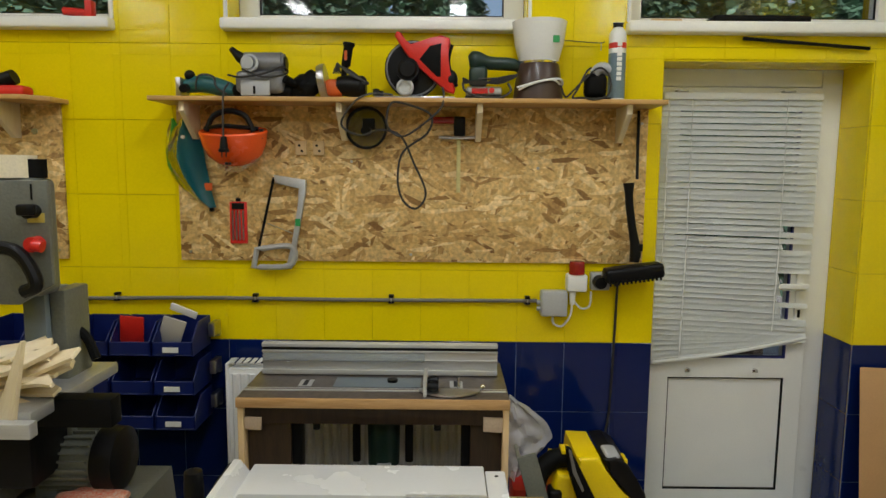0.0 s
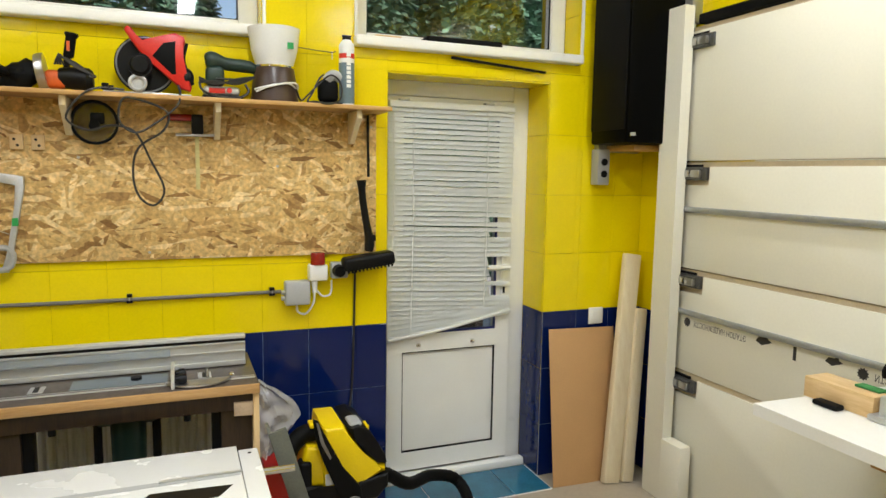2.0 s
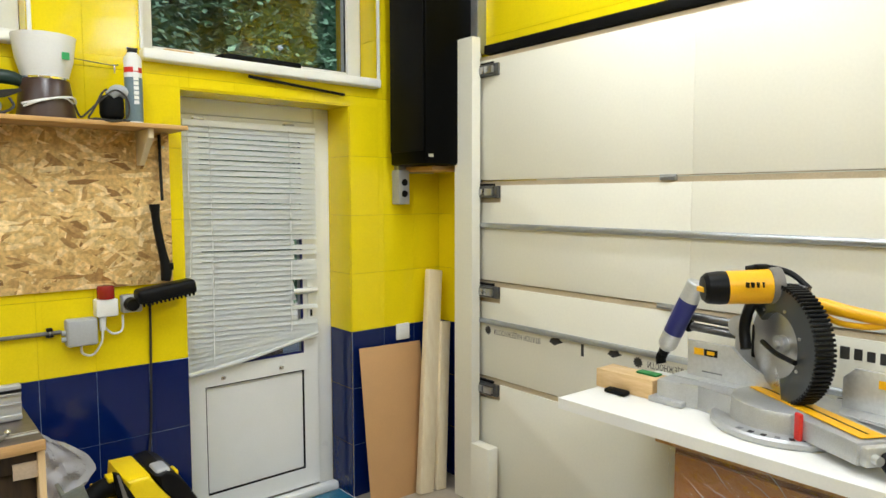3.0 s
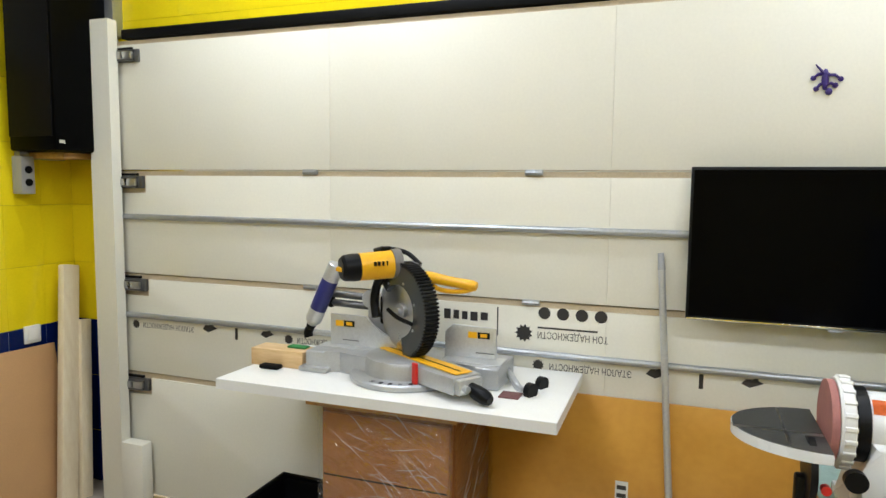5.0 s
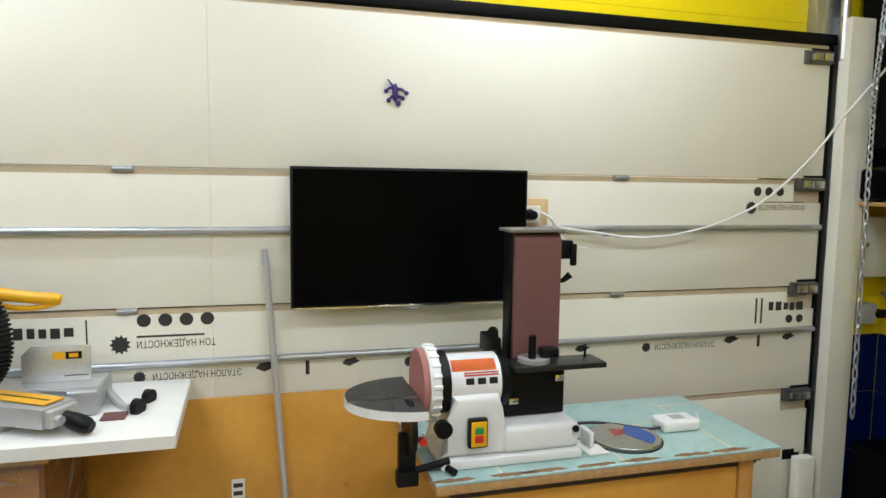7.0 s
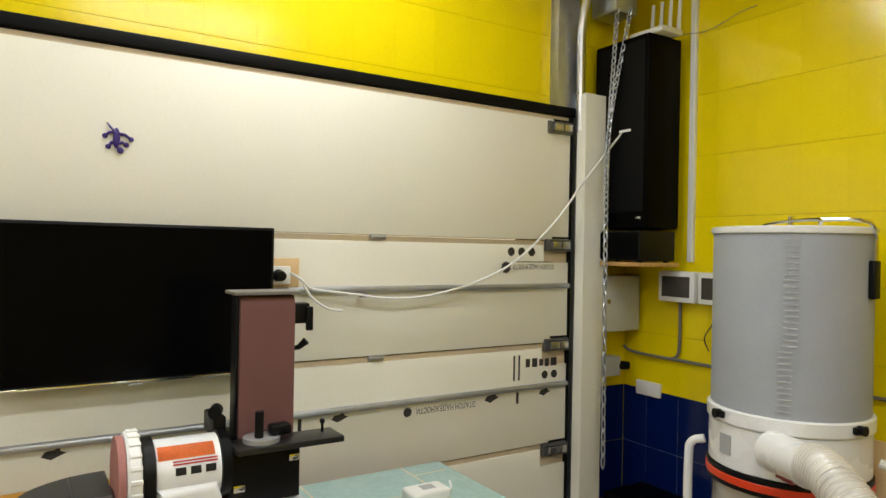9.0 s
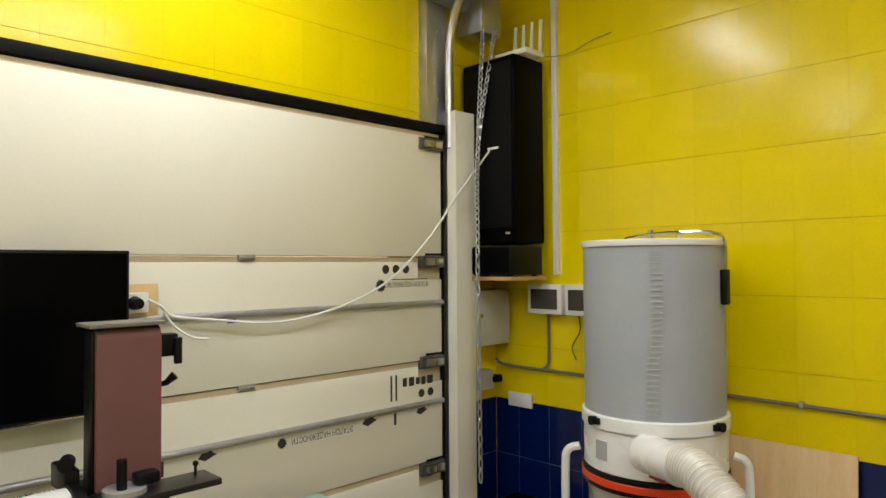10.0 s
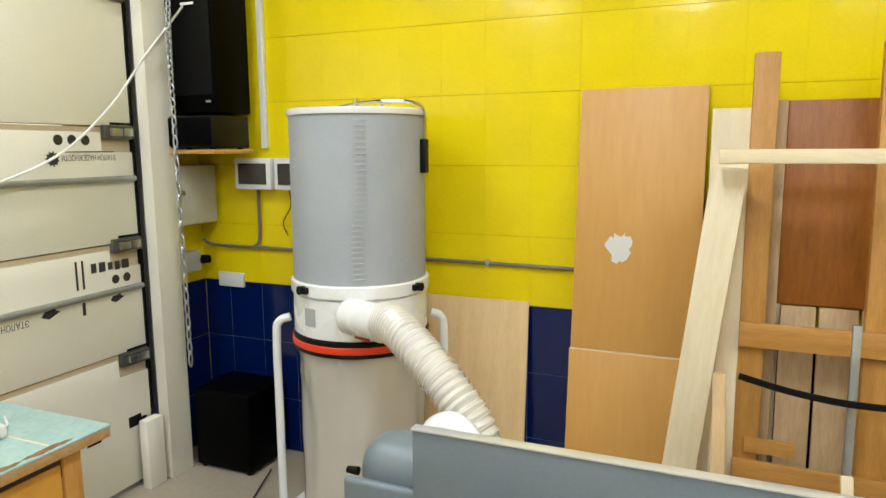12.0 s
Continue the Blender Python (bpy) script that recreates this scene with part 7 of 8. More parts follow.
part("stand", G().prism([(-1.6, 0.0), (-0.74, 0.0), (-0.80, 0.63), (-1.55, 0.63)], 0.34, 0.01, pose(0, 2.17, 0, 90, 0, 0)), GREY_EN, bs)
part("lower_housing", G().box((-1.6, 1.80, 0.64), (-1.14, 2.10, 0.90), 0.02), GREY_EN, bs)
part("stop_button", G().cyl((-1.20, 1.80, 0.72), (-1.20, 1.76, 0.72), 0.03), RED, bs)
part("cable_black", G().tube(bend([(-1.03, 2.05, 1.12), (-0.99, 2.05, 1.08), (-0.96, 2.04, 1.02)], 5), 0.014, 8), RUBBER, bs)
rl = thing("tape_roll", (-1.12, 1.98, 1.56), "wide cream roll of masking tape on the machine", "tape roll")
part("roll", G().lathe([(0.035, 0), (0.062, 0), (0.062, 0.06), (0.035, 0.06), (0.035, 0)], 32, pose(-1.09, 1.905, 1.5602)), mat("cream_tape", (0.78, 0.70, 0.52), 0.6), rl)
part("black_roll", G().lathe([(0.015, 0), (0.038, 0), (0.038, 0.05), (0.015, 0.05), (0.015, 0)], 28, pose(-1.045, 1.92, 1.5602)), RUBBER, rl)
rng = random.Random(21)
for k in range(22):
    ln, w0 = rng.uniform(0.13, 0.22), rng.uniform(0.03, 0.065)
    w1, bow = w0 * rng.uniform(0.1, 0.8), rng.uniform(-0.4, 0.5) * w0
    poly = [(0, 0), (ln * 0.3, -bow * 0.8), (ln * 0.6, -bow), (ln, 0), (ln, w1), (ln * 0.65, w0 * 0.9), (ln * 0.3, w0 * 1.1), (0, w0)]
    o = solo("wood_offcut", G().prism(poly, rng.uniform(0.008, 0.015), 0.001), PALE_X, "thin pale plywood offcut in a heap", "offcut", "heap of offcuts")
    o.matrix_basis = pose(-1.27 + 0.25 * rng.random(), 1.72 + 0.12 * rng.random(), 0.982 + 0.0042 * k, rng.uniform(10, 38), rng.uniform(-24, 14), rng.uniform(-35, 40))
for x, y, z, rx, ry, ln in ((-1.10, 1.74, 1.0, 80, -68, 0.17), (-0.985, 1.70, 0.955, 78, -76, 0.21), (-1.16, 1.72, 1.0, 76, -50, 0.16)):
    solo("wood_wedge", G().prism([(0, 0), (ln, 0.018), (ln, 0.023), (0, 0.055)], 0.014, 0.001), PALE_X, "long pale wooden wedge stuck in the heap", "offcut", "heap of offcuts").matrix_basis = pose(x, y, z, rx, ry, 0)
rag = G().ball((0, 0, 0), 0.09, (1.2, 0.8, 0.25), n=24)
for q in rag.bm.verts:
    q.co += q.co.normalized() * 0.03 * noise.noise(q.co * 25)
solo("rag", rag, mat("orange_white_cloth", (0.6, 0.5, 0.4), 0.9, var=0, col2=(0.6, 0.08, 0.02), scale=12), "crumpled cream and orange rag", "rag").location = (-0.93, 1.90, 0.645)

# ---- dust collector ----
CX, CY = 1.19, -2.74
d = thing("dust_collector", (CX, CY, 0), "white dust collector with a grey pleated filter drum", "dust collector")
g = G()
n = 180
rows = [[g.bm.verts.new((CX + (0.262 + (0.0016 if k % 2 else 0)) * math.cos(2 * math.pi * k / n), CY + (0.262 + (0.0016 if k % 2 else 0)) * math.sin(2 * math.pi * k / n), z)) for k in range(n)] for z in (1.05, 1.685)]
for k in range(n):
    g.bm.faces.new((rows[0][k], rows[0][(k + 1) % n], rows[1][(k + 1) % n], rows[1][k]))
part("filter_drum", g, FILTER, d, "grey pleated filter cartridge")
g = G()
vdir = Vector((-0.075 - CX, -0.35 - CY, 0)).normalized()
side = Vector((-vdir.y, vdir.x, 0))
for k in range(30):
    c = Vector((CX, CY, 1.075 + k * 0.020)) + vdir * 0.2655 + side * (0.015 if k > 10 else 0.0)
    part("seam_tick", G().box((-0.022, -0.001, 0), (0.022, 0.001, 0.005), m=Matrix.Translation(c) @ pose(0, 0, 0, 0, 0, math.degrees(math.atan2(side.y, side.x)))), GREY_PL, d)
part("top_ring", G().lathe([(0.255, 1.678), (0.270, 1.678), (0.272, 1.682), (0.272, 1.698), (0.266, 1.702), (0.0, 1.70)], 48, pose(CX, CY, 0)), WHITE_EN, d)
part("crank_rod", G().tube(bend([(CX - 0.18, CY + 0.14, 1.702), (CX - 0.16, CY + 0.12, 1.725), (CX + 0.15, CY - 0.10, 1.725), (CX + 0.2, CY - 0.14, 1.704)], 5), 0.006, 8), CHROME, d)
part("crank_spindle", G().cyl((CX, CY, 1.70), (CX, CY, 1.745), 0.010), CHROME, d)
hd = Vector((-0.86, 0.25, 0)).normalized() * 0.285
part("side_rod", G().tube(bend([(CX - 0.16, CY + 0.12, 1.725), (CX + hd.x * 0.9, CY + hd.y * 0.4, 1.725), (CX + hd.x, CY - 0.03, 1.69), (CX + hd.x, CY - 0.03, 1.5)], 5), 0.008, 8), CHROME, d)
part("side_grip", G().box((CX + hd.x - 0.012, CY - 0.05, 1.46), (CX + hd.x + 0.012, CY - 0.01, 1.59), 0.006), BLACK, d)
part("lower_ring", G().lathe([(0.255, 1.0), (0.272, 1.0), (0.276, 1.005), (0.276, 1.048), (0.27, 1.053), (0.255, 1.053)], 48, pose(CX, CY, 0)), WHITE_EN, d)
part("drum", G().lathe([(0.262, 0.842), (0.268, 0.846), (0.268, 0.995), (0.262, 0.999)], 48, pose(CX, CY, 0)), WHITE_EN, d)
part("black_band", G().lathe([(0.265, 0.778), (0.274, 0.780), (0.276, 0.81), (0.274, 0.838), (0.265, 0.841)], 48, pose(CX, CY, 0)), BLACK, d)
part("red_stripe", G().lathe([(0.2745, 0.795), (0.2775, 0.798), (0.2775, 0.821), (0.2745, 0.824)], 48, pose(CX, CY, 0)), mat("red_orange_band", (0.72, 0.05, 0.01), 0.4), d)
for v, x, y in ((0, 1.286, -2.49), (1, 0.965, -2.70)):
    dr = Vector((x - CX, y - CY, 0)).normalized()
    p0 = Vector((CX, CY, 1.03)) + dr * 0.27
    part("clamp_knob", G().cyl(p0, p0 + dr * 0.03, 0.016, n=12).box((-0.03, -0.008, -0.012), (0.03, 0.008, 0.012), 0.004, 2, Matrix.Translation(p0 + dr * 0.012) @ pose(0, 0, 0, 0, 0, math.degrees(math.atan2(dr.y, dr.x)) + 90)), BLACK, d)
dr = Vector((1.26 - CX, -2.5 - CY, 0)).normalized()
part("maker_plate", G().box((-0.028, -0.002, -0.04), (0.028, 0.002, 0.03), 0.001, 1, Matrix.Translation(Vector((CX, CY, 0.93)) + dr * 0.269) @ pose(0, 0, 0, 0, 0, math.degrees(math.atan2(dr.y, dr.x)) + 90)), GREY_PL, d)
g = G()
n = 72
rows = []
for j in range(25):
    z = 0.10 + 0.677 * j / 24
    row = []
    for k in range(n):
        a = 2 * math.pi * k / n
        r = 0.258 - 0.02 * math.sin(math.pi * (1 - j / 24)) * 0.5 + 0.016 * noise.noise(Vector((math.cos(a) * 3, math.sin(a) * 3, z * 2.5))) + (0.012 * noise.noise(Vector((a * 6, z * 12, 1))) if z > 0.64 else 0)
        row.append(g.bm.verts.new((CX + r * math.cos(a), CY + r * math.sin(a), z)))
    rows.append(row)
for a, b in zip(rows, rows[1:]):
    for k in range(n):
        g.bm.faces.new((a[k], a[(k + 1) % n], b[(k + 1) % n], b[k]))
g.bm.faces.new(rows[0][::-1])
part("chip_bag", g, MILKY, d, "translucent beige collecting bag")
part("base_plate", G().box((CX - 0.28, CY - 0.26, 0.045), (CX + 0.28, CY + 0.26, 0.085), 0.01), WHITE_EN, d)
for dx, dy in ((-0.24, -0.22), (0.24, -0.22), (-0.24, 0.22), (0.24, 0.22)):
    part("castor", G().ball((CX + dx, CY + dy, 0.022), 0.022), RUBBER, d)
for dx, dy, nx, ny in ((0.262, 0.12, 0.05, 0.03), (-0.24, -0.16, -0.05, -0.02)):
    bx, by = CX + dx, CY + dy
    part("leg", G().tube(bend([(bx, by, 0.88), (bx + nx * 0.8, by + ny * 0.8, 0.86), (bx + nx, by + ny, 0.78), (bx + nx, by + ny, 0.4), (bx + nx, by + ny, 0.08)], 5), 0.017, 10), WHITE_EN, d)
tip = Vector((0.935, -2.41, 0.955))
part("inlet", G().cyl(Vector((1.09, -2.49, 0.945)), tip, 0.068, 0.062, 28).cyl(tip, tip + (tip - Vector((1.09, -2.49, 0.945))).normalized() * 0.03, 0.068, n=28), WHITE_EN, d)
part("warning_label", G().box((-0.045, -0.001, -0.012), (0.045, 0.001, 0.012), m=pose(1.02, -2.44, 0.885, 0, 0, 155)), RED_D, d)
path = bend([tip, (0.86, -2.37, 0.965), (0.74, -2.29, 0.92), (0.595, -2.225, 0.82), (0.485, -2.195, 0.68), (0.445, -2.18, 0.45), (0.44, -2.18, 0.09)], 28)
part("suction_hose", G().tube(path, [0.063 + 0.0036 * math.sin(k * math.pi * 0.5) for k in range(len(path))], 24), HOSE_M, d, "translucent white ribbed suction hose")
path2 = bend([tip, (0.86, -2.37, 0.965), (0.74, -2.29, 0.92), (0.595, -2.225, 0.82), (0.485, -2.195, 0.68), (0.445, -2.18, 0.45), (0.44, -2.18, 0.09)], 60)
hel, u = [], None
for k, q in enumerate(path2[:-1]):
    tdir = (path2[k + 1] - q).normalized()
    u = tdir.orthogonal().normalized() if u is None else (u - tdir * u.dot(tdir)).normalized()
    for s2 in range(2):
        a = (k * 2 + s2) * 0.42
        hel.append(q + 0.0668 * (math.cos(a) * u + math.sin(a) * tdir.cross(u)))
part("wire_spiral", G().tube(hel, 0.0013, 5), mat("cream_spiral", (0.78, 0.74, 0.66), 0.5), d)

# ---- machine in the south foreground ----
f = thing("planer_machine", (0.1, -1.72, 0), "blue-grey machine with a tall sheet steel fence", "machine")
part("fence_panel", G().box((-0.62, -1.715, 0.62), (0.475, -1.69, 0.928), 0.004), GREY_BLUE, f, "tall grey-blue sheet steel fence")
part("fence_lip", G().box((-0.62, -1.718, 0.9285), (0.478, -1.687, 0.933), 0.003), ALU_L, f)
part("table", G().box((-0.62, -1.676, 0.60), (0.45, -1.30, 0.64), 0.006), ALU, f)
part("cabinet", G().box((-0.5, -1.95, 0.05), (0.35, -1.40, 0.599), 0.015), GREY_BLUE, f)
for x, y in ((-0.45, -1.9), (0.3, -1.9), (-0.45, -1.45), (0.3, -1.45)):
    part("foot", G().cyl((x, y, 0), (x, y, 0.05), 0.03), RUBBER, f)
part("hood", G().box((0.38, -1.90, 0.60), (0.655, -1.725, 0.853), 0.075, 6), GREY_BLUE, f, "rounded blue-grey hood")
part("hood_lip", G().box((0.38, -1.725, 0.60), (0.665, -1.70, 0.775), 0.012, 3), GREY_BLUE, f)
part("side_knob", G().cyl((0.655, -1.76, 0.765), (0.685, -1.762, 0.763), 0.011, 0.009, 14), BLACK, f)
part("dust_port", G().tube(bend([(0.40, -2.0, 0.60), (0.43, -2.01, 0.72), (0.50, -2.03, 0.79), (0.57, -2.05, 0.76), (0.60, -2.06, 0.66)], 6), 0.042, 20), WHITE_EN, f)
part("mount_post", G().cyl((0.05, -1.80, 0.60), (0.05, -1.80, 0.84), 0.02), WHITE_EN, f)

# ---- sheets and timber leaning on the south wall ----
solo("plywood_sheet", G().box((0.59, -0.006, 0), (1.35, 0.006, 0.905), 0.002, m=pose(0, -3.05, 0, 4.8, 0, 0)), PLY, "birch plywood sheet leaning behind the dust collector", "plywood sheet")
bd = thing("veneered_board", (0.16, -3.0, 0), "two beech-veneered boards, tall one with a torn white patch", "board")
BM = pose(0, -2.93, 0, 6.2, 0, 0)
part("upper_board", G().box((-0.085, -0.009, 0.765), (0.385, 0.009, 1.79), 0.002, m=BM), BEECH, bd)
part("lower_board", G().box((-0.085, -0.009, 0.0), (0.39, 0.009, 0.757), 0.002, m=BM), BEECH, bd)
part("joint_strip", G().box((-0.085, -0.006, 0.7575), (0.388, 0.006, 0.7645), m=BM), PALE_X, bd)
rng = random.Random(5)
poly = [(0.045 * (1 + 0.35 * rng.uniform(-1, 1)) * math.cos(a), 0.052 * (1 + 0.4 * rng.uniform(-1, 1)) * math.sin(a)) for a in [2 * math.pi * i / 22 for i in range(22)]]
part("torn_patch", G().prism(poly, 0.0008, 0, BM @ pose(0.215, 0.0092, 1.18, 90, 0, 180)), PLASTER, bd, "torn white paper patch")


def plank(name, x0, x1, y, z0, z1, th, m, label, lean=5.0, roll=0.0, group="leaning timber"):
    o = solo(name, G().box((-(x1 - x0) / 2, -th / 2, 0), ((x1 - x0) / 2, th / 2, z1 - z0), 0.003), m, label, "timber", group)
    o.matrix_basis = pose((x0 + x1) / 2, y, z0, lean, roll, 0)
    return o


plank("beam", -0.06, 0.05, -2.72, 0.0, 1.50, 0.05, PALE, "thick pale planed beam leaning on the boards", 4.5, -6.2)
plank("plank", -0.26, -0.14, -2.83, 0.0, 1.50, 0.025, PALE, "pale planed plank leaning upright", 4.5, -1)
plank("washed_plank", -0.36, -0.10, -2.95, 0.0, 1.70, 0.018, PALE, "pale washed plank panel against the wall", 5.5)
rk = thing("timber_frame", (-0.5, -2.9, 0), "old orange pine frame leaning against the wall", "wooden frame")
R = pose(0, -2.84, 0, 4.0, 0, 0)
part("post", G().box((-0.305, -0.02, 0), (-0.225, 0.02, 1.87), 0.004, 2, R), OLD_WOOD, rk)
part("post", G().box((-0.69, -0.02, 0), (-0.60, 0.02, 1.89), 0.004, 2, R), OLD_WOOD, rk)
part("rail", G().box((-1.2, 0.021, 0.87), (-0.225, 0.045, 0.955), 0.003, 2, R), OLD_WOOD_X, rk)
part("rail", G().box((-1.2, 0.021, 0.40), (-0.225, 0.045, 0.47), 0.003, 2, R), OLD_WOOD_X, rk)
part("short_rail", G().box((-0.42, 0.021, 0.50), (-0.26, 0.04, 0.55), 0.003, 2, R), OLD_WOOD_X, rk)
part("post", G().box((-1.15, -0.02, 0), (-1.06, 0.02, 1.87), 0.004, 2, R), OLD_WOOD, rk)
solo("brown_panel", G().box((-0.80, -0.008, 1.0), (-0.345, 0.008, 1.72), 0.002, m=pose(0, -2.95, 0, 5.0, 0, 0)), wood("orange_brown_veneer", (0.36, 0.125, 0.016), (0.25, 0.08, 0.010), 0.45, "z"), "orange brown veneered panel in the timber stack", "panel")
for k, (x0, x1, z1) in enumerate(((-0.345, -0.31, 1.72), (-0.47, -0.36, 1.0), (-0.60, -0.48, 1.0), (-0.72, -0.61, 1.0), (-0.86, -0.74, 1.0))):
    plank("back_plank", x0, x1, -2.92, 0.0, z1, 0.02, DUSTY_SHADED, "dusty plank standing in the timber stack, shade toned into its colour", 5.0)
solo("cross_batten", G().box((-1.2, -2.75, 1.50), (-0.13, -2.72, 1.545), 0.004), PALE_X, "pale planed batten laid across the timber", "timber")
plank("lath", -0.215, -0.175, -2.55, 0.0, 0.84, 0.018, PINE, "short pine lath leaning on the timber", 7, 2)
plank("lath", -0.60, -0.565, -2.6, 0.0, 0.55, 0.018, PALE, "short pale lath leaning on the timber", 7, 4)
plank("steel_tube", -0.57, -0.545, -2.72, 0.0, 1.0, 0.025, GALV, "grey steel tube standing by the timber", 3, 0)
plank("grey_profile", -0.30, -0.25, -2.6, 0.0, 0.42, 0.03, GALV, "short grey metal profile", 4, -4)
plank("grey_profile", -0.37, -0.33, -2.58, 0.0, 0.40, 0.03, GALV, "short grey metal profile", 4, 3)
solo("strap", G().tube(bend([(-0.23, -2.78, 0.79), (-0.38, -2.74, 0.77), (-0.55, -2.73, 0.755), (-0.75, -2.74, 0.76), (-1.1, -2.78, 0.80)], 6), 0.011, 6), RUBBER, "black rubber strap round the timber", "strap")

# ---- south-east corner ----
s = loudspeaker(1.975, 2.325, -3.10, -2.86, 1.72, 2.66, "tall black loudspeaker on a corner shelf")
part("grille", G().box((1.99, -2.8595, 1.80), (2.31, -2.852, 2.63), 0.003), RUBBER, s)
part("badge", G().box((2.0, -2.8515, 1.765), (2.03, -2.8505, 1.775)), CHROME, s)
am = thing("amplifier", (2.08, -2.98, 1.555), "black audio amplifier on the corner shelf", "amplifier")
part("case", G().box((1.955, -3.05, 1.562), (2.335, -2.80, 1.705), 0.006), BLACK, am)
part("front", G().box((1.965, -2.7995, 1.57), (2.325, -2.792, 1.697), 0.003), SCREEN, am)
solo("corner_shelf", G().box((1.945, -3.07, 1.535), (2.33, -2.79, 1.5545), 0.003), SHELF_W, "small wooden corner shelf", "shelf")
for x in (1.985, 2.30):
    for y in (-3.02, -2.83):
        part("foot", G().cyl((x, y, 1.5548), (x, y, 1.5615), 0.014, n=12), RUBBER, am)
rt = thing("wifi_router", (2.08, -2.97, 2.66), "white wireless router with four aerials", "router")
part("case", G().box((1.93, -3.05, 2.661), (2.14, -2.90, 2.69), 0.008), WHITE_PL, rt)
for k in range(4):
    part("aerial", G().cyl((1.95 + k * 0.055, -3.04, 2.69), (1.945 + k * 0.055, -3.045, 2.86), 0.010, 0.008, 10), WHITE_PL, rt)
part("cable", G().tube(bend([(1.95, -3.05, 2.67), (1.85, -3.13, 2.68), (1.70, -3.14, 2.72), (1.60, -3.14, 2.73)], 5), 0.002, 6), GREY_CON, rt)
solo("conduit_trunking", G().box((1.915, -3.1495, 1.56), (1.945, -3.125, 3.2), 0.003), WHITE_PL, "white vertical cable trunking", "trunking")
for k, x in enumerate((1.968, 1.735)):
    fb = thing("fuse_box", (x, -3.1, 1.44), "white fuse box with a dark smoked window", "fuse box", "fuse boxes")
    part("case", G().box((x - 0.10, -3.1495, 1.36), (x + 0.115, -3.085, 1.512), 0.008), WHITE_PL, fb)
    part("window", G().box((x - 0.075, -3.0848, 1.385), (x + 0.09, -3.080, 1.487), 0.003), mat("smoked_window", (0.05, 0.045, 0.04), 0.2), fb)
gb = thing("meter_cabinet", (2.33, -2.98, 1.32), "grey steel cabinet with a small lock on the wall", "cabinet")
part("case", G().box((2.24, -3.12, 1.19), (2.355, -2.84, 1.48), 0.004), mat("light_grey_steel", (0.50, 0.50, 0.45), 0.4), gb)
part("door", G().box((2.228, -3.115, 1.195), (2.2395, -2.845, 1.475), 0.003), mat("light_grey_steel_door", (0.52, 0.52, 0.47), 0.38), gb)
part("lock", G().cyl((2.2278, -2.88, 1.35), (2.218, -2.88, 1.35), 0.012, n=14), CHROME, gb)
sc = thing("conduit", (1.3, -3.13, 1.06), "grey conduit clipped along the south wall", "conduit")
part("pipe", G().tube(bend([(2.32, -3.10, 1.10), (2.25, -3.125, 1.07), (1.8, -3.135, 1.065), (1.1, -3.135, 1.06), (0.3, -3.135, 1.055), (-0.6, -3.135, 1.05)], 8), 0.008, 10), GREY_CON, sc)
part("riser", G().tube(bend([(1.985, -3.135, 1.36), (1.985, -3.135, 1.15), (1.995, -3.135, 1.09), (2.03, -3.135, 1.066)], 5), 0.008, 10), GREY_CON, sc)
for x in (1.6, 0.78, 0.2):
    part("clip", G().box((x - 0.009, -3.1495, 1.046), (x + 0.009, -3.122, 1.074), 0.003), GALV, sc)
jb = thing("junction_box", (2.3, -3.0, 0.98), "small grey junction box with a plug", "junction box")
part("box", G().box((2.28, -3.04, 0.95), (2.355, -2.93, 1.05), 0.006), GREY_PL, jb)
part("plug", G().cyl((2.30, -3.04, 1.0), (2.27, -3.09, 1.0), 0.025, 0.02), RUBBER, jb)
sw = thing("double_switch", (2.18, -3.14, 0.89), "white double socket plate on the blue tiles", "light switch")
part("plate", G().box((2.10, -3.1495, 0.85), (2.26, -3.132, 0.925), 0.006), WHITE_PL, sw)
sb = thing("subwoofer", (1.97, -2.95, 0), "black subwoofer box on the floor", "subwoofer")
part("cabinet", G().box((1.86, -3.12, 0.012), (2.19, -2.83, 0.405), 0.012, 3), SPEAKER, sb)
for x in (1.89, 2.16):
    for y in (-3.09, -2.86):
        part("foot", G().cyl((x, y, 0), (x, y, 0.012), 0.018, n=12), RUBBER, sb)
solo("thin_cable", G().tube(bend([(1.80, -2.9, 0.02), (1.70, -2.6, 0.006), (1.60, -2.35, 0.006), (1.72, -2.1, 0.006)], 6), 0.004, 6), CABLE, "thin black cable on the floor", "cable")
solo("thin_cable", G().tube(bend([(1.80, -3.135, 1.37), (1.79, -3.13, 1.28), (1.83, -3.12, 1.20), (1.80, -3.11, 1.14)], 6), 0.003, 6), CABLE, "loose thin black cable end", "cable")
hc = thing("door_chain", (2.14, -2.90, 1.0), "galvanised hoist chain loop hanging in the corner", "chain")
for (x, y), (x2, y2) in (((2.16, -2.84), (2.13, -2.755)), ((2.13, -2.90), (2.12, -2.745))):
    pts = [Vector((x, y, 2.82)), Vector((x2 + 0.01, y2 - 0.02, 2.2)), Vector((x2, y2, 1.70)), Vector((x2, y2 - 0.01, 0.55))]
    ln = bend([tuple(p) for p in pts], 20)
    g = G()
    for k in range(len(ln) - 1):
        a, b = ln[k], ln[k + 1]
        tdir = (b - a).normalized()
        w = tdir.cross(Vector((1, 0, 0) if k % 2 else (0, 1, 0))).normalized()
        L = (b - a).length * 0.62
        mid = (a + b) / 2
        ringp = [mid + tdir * L * math.cos(q) + w * 0.011 * math.sin(q) for q in [2 * math.pi * i / 8 for i in range(8)]]
        g.tube(ringp, 0.0040, 5, closed=True)
    part("chain_run", g, GALV, hc)
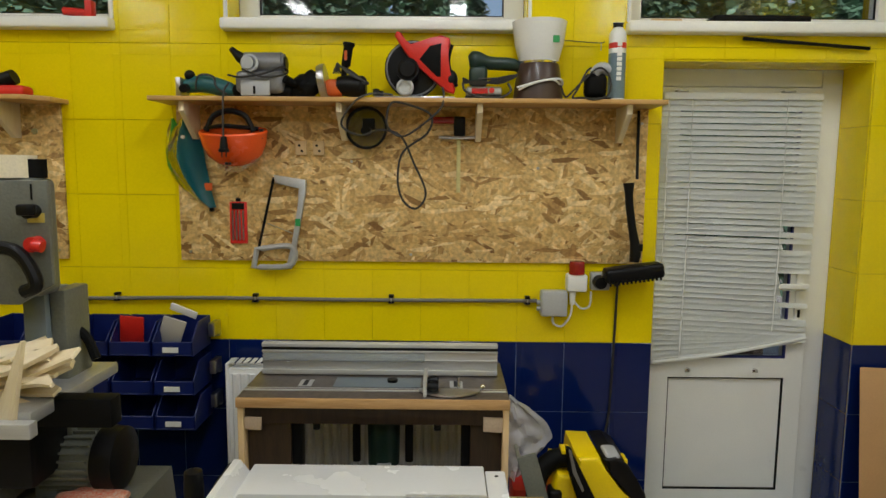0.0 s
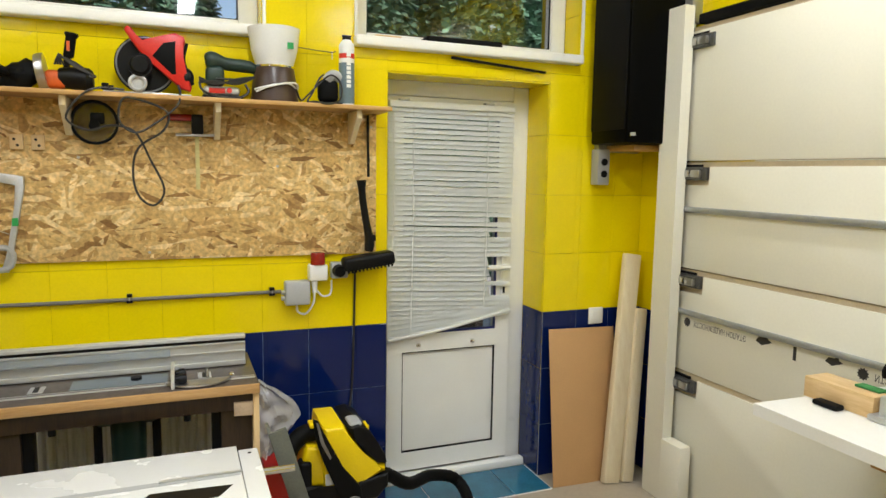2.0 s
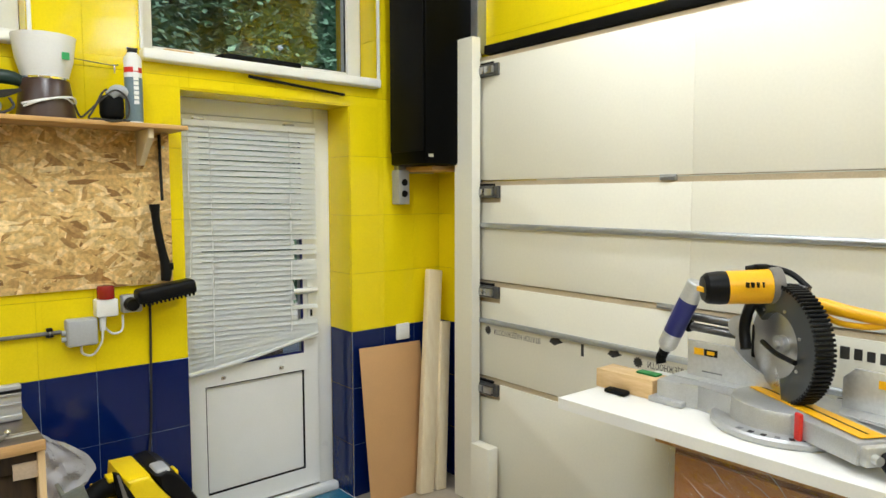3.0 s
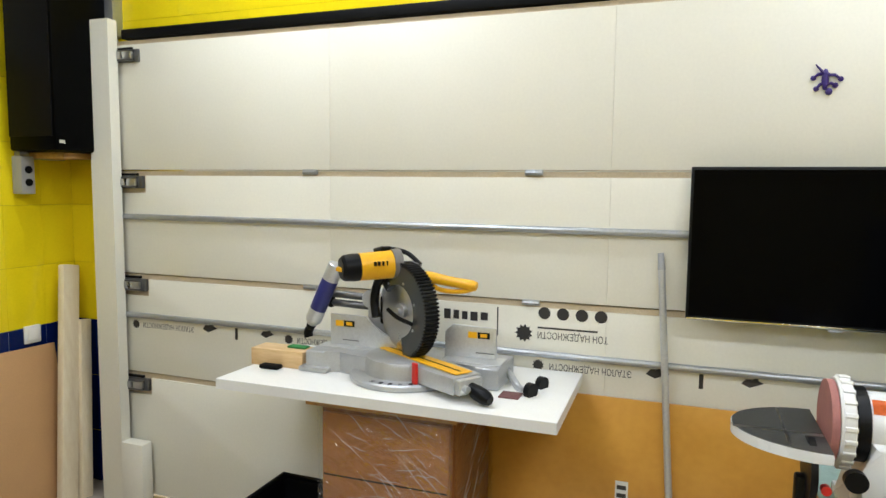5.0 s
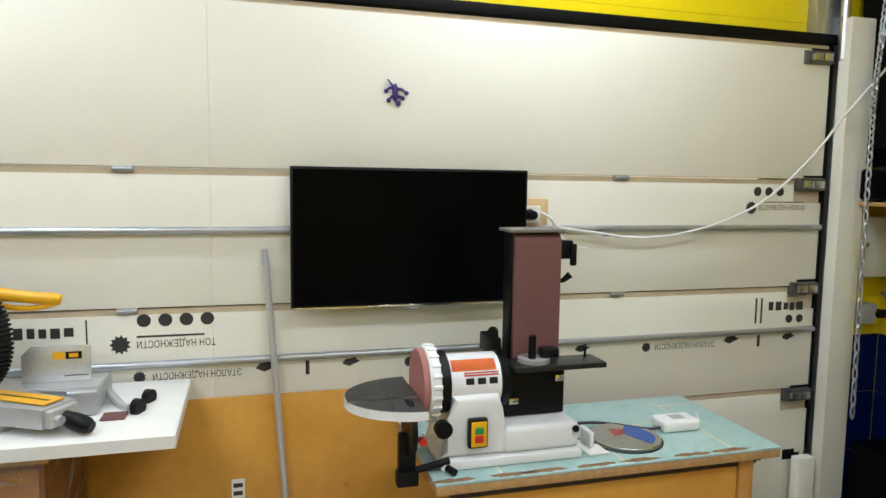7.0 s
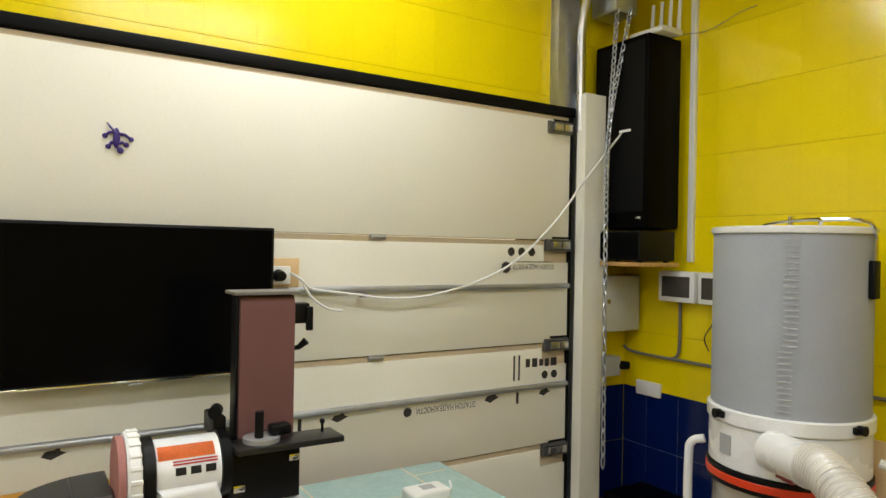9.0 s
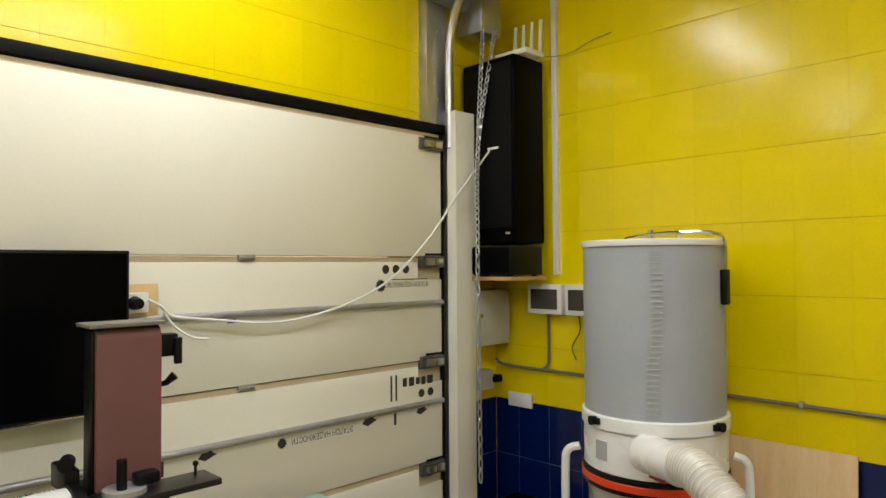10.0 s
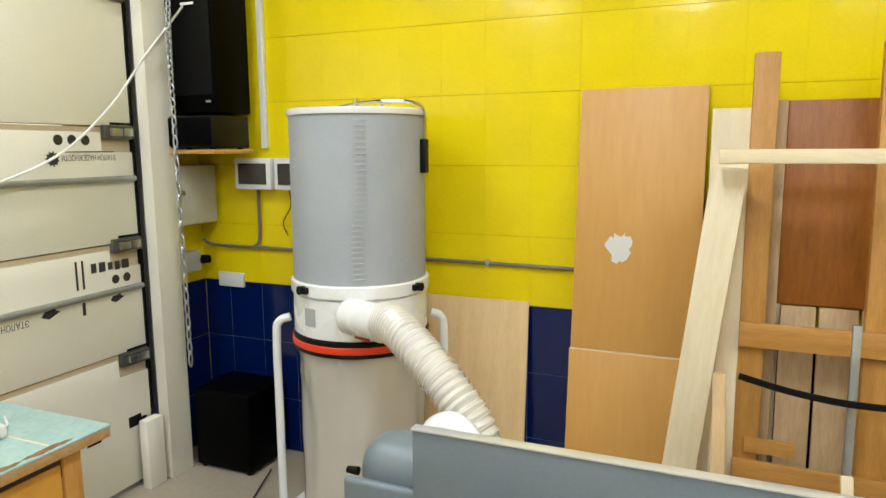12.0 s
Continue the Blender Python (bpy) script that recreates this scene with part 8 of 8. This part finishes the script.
solo("white_tag", G().box((-0.05, -0.002, -0.006), (0.05, 0.002, 0.006), 0.001), WHITE_PL, "white paper tie on the chain", "tag").matrix_basis = pose(2.08, -2.85, 2.2, 0, 6, 25)

# ---- wall tiles, each its own piece ----
TILE_MESH = {}


def tile_piece(w, h, material, insets, quiet):
    key = (round(w, 3), round(h, 3), material.name, insets, quiet)
    if key not in TILE_MESH:
        gaps = (0.0013,) * 4 if material is BLUE else (0.0003, 0.0003, 0.0009, 0.0009)
        if quiet and material is not BLUE:
            gaps = (0.0, 0.0, 0.0007, 0.0007)
        l, r, b, t = [k if q else 0.0 for k, q in zip(gaps, insets)]
        g = G()
        c = 0.0012 if material is BLUE else (0.0002 if quiet else 0.0005)
        lo = [(l, 0, b), (w - r, 0, b), (w - r, 0, h - t), (l, 0, h - t)]
        hi = [(l + c, -TK, b + c), (w - r - c, -TK, b + c), (w - r - c, -TK, h - t - c), (l + c, -TK, h - t - c)]
        mid = [(x, -TK + 0.0008, z) for x, _, z in lo]
        v0, v1, v2 = ([g.bm.verts.new(p) for p in ring] for ring in (lo, mid, hi))
        for i in range(4):
            j = (i + 1) % 4
            g.bm.faces.new((v0[i], v0[j], v1[j], v1[i])), g.bm.faces.new((v1[i], v1[j], v2[j], v2[i]))
        g.bm.faces.new(v2)
        TILE_MESH[key] = mesh_of("tile", g, material, None)
    return TILE_MESH[key]


def tile_wall(parent, place, u0, u1, z1, start, holes, dotted=None, step=0.2, z0=0.0):
    """Lays 200 x 300 mm tiles; u runs along the wall to the right as seen from the room."""
    a = start - step * math.ceil((start - u0) / step)
    while a < u1 - 1e-6:
        c = 0.28 - 0.3
        while c < z1 - 1e-6:
            x0, x1, y0, y1 = max(a, u0), min(a + step, u1), max(c, z0), min(c + 0.3, z1)
            if x1 - x0 > 0.004 and y1 - y0 > 0.004:
                for p, q, r, s in split(x0, x1, y0, y1, holes):
                    m = BLUE if s < 0.885 else (YELLOW_DOT if dotted and dotted(p, r) else YELLOW)
                    ins = tuple(abs(i - k) < 1e-6 for i, k in ((p, x0), (q, x1), (r, y0), (s, y1)))
                    ob = new("tile", tile_piece(q - p, s - r, m, ins, dotted is not None))
                    ob.parent = parent
                    ob.matrix_basis = place @ pose(p, 0, r)
            c += 0.3
        a += step


tile_wall(wall_n, pose(0, N_Y + TK, 0), -2.2, E_X, CEIL, 0.38, HOLES_N)
tile_wall(wall_s, pose(0, S_Y - TK, 0, 0, 0, 180), -E_X, 1.2, CEIL, -0.6, [], lambda u, z: z > 1.4 and u < -0.6)
HE = [(-h[1], -h[0], h[2], h[3]) for h in HOLES_E]
tile_wall(wall_e, pose(E_X + TK, 0, 0, 0, 0, -90), -N_Y, -S_Y, CEIL, 0.1, HE, lambda u, z: u > 0.4)
# reveals of the doorway and the windows
for x, rz, y in ((0.94, 90, 2.824), (1.78, -90, 3.03)):
    tile_wall(wall_n, pose(x, y, 0, 0, 0, rz), 0, 0.204, 2.035, 0, [], step=0.206)
for k, (x0, x1) in enumerate(((-0.79, 0.40), (0.80, 1.95), (-2.40, -1.25))):
    for x, rz, y in ((x0, 90, 2.826), (x1, -90, 2.968)):
        tile_wall(wall_n, pose(x, y, 0, 0, 0, rz), 0, 0.14, 3.02, 0, [], z0=2.155)
for k in range(5):
    w = 0.84 / 4.2
    x = 0.94 + k * w
    if x < 1.775:
        solo("door_head_tile", G().box((x + 0.001, 2.825, 2.027), (min(x + w, 1.78) - 0.001, 3.029, 2.035)), YELLOW, "yellow glazed tile of the doorway head", "tile", kind="structure")
# blue floor tiles in the doorway
for i in range(4):
    for j in range(1):
        ob = solo("floor_tile", G().box((0.95 + i * 0.205, 2.665 + j * 0.29, 0.004), (0.95 + i * 0.205 + 0.202, 2.665 + j * 0.29 + 0.287, 0.009), 0.0015, 1), TEAL_TILE, "teal blue glazed floor tile", "tile", "doorway floor tiles", kind="structure")
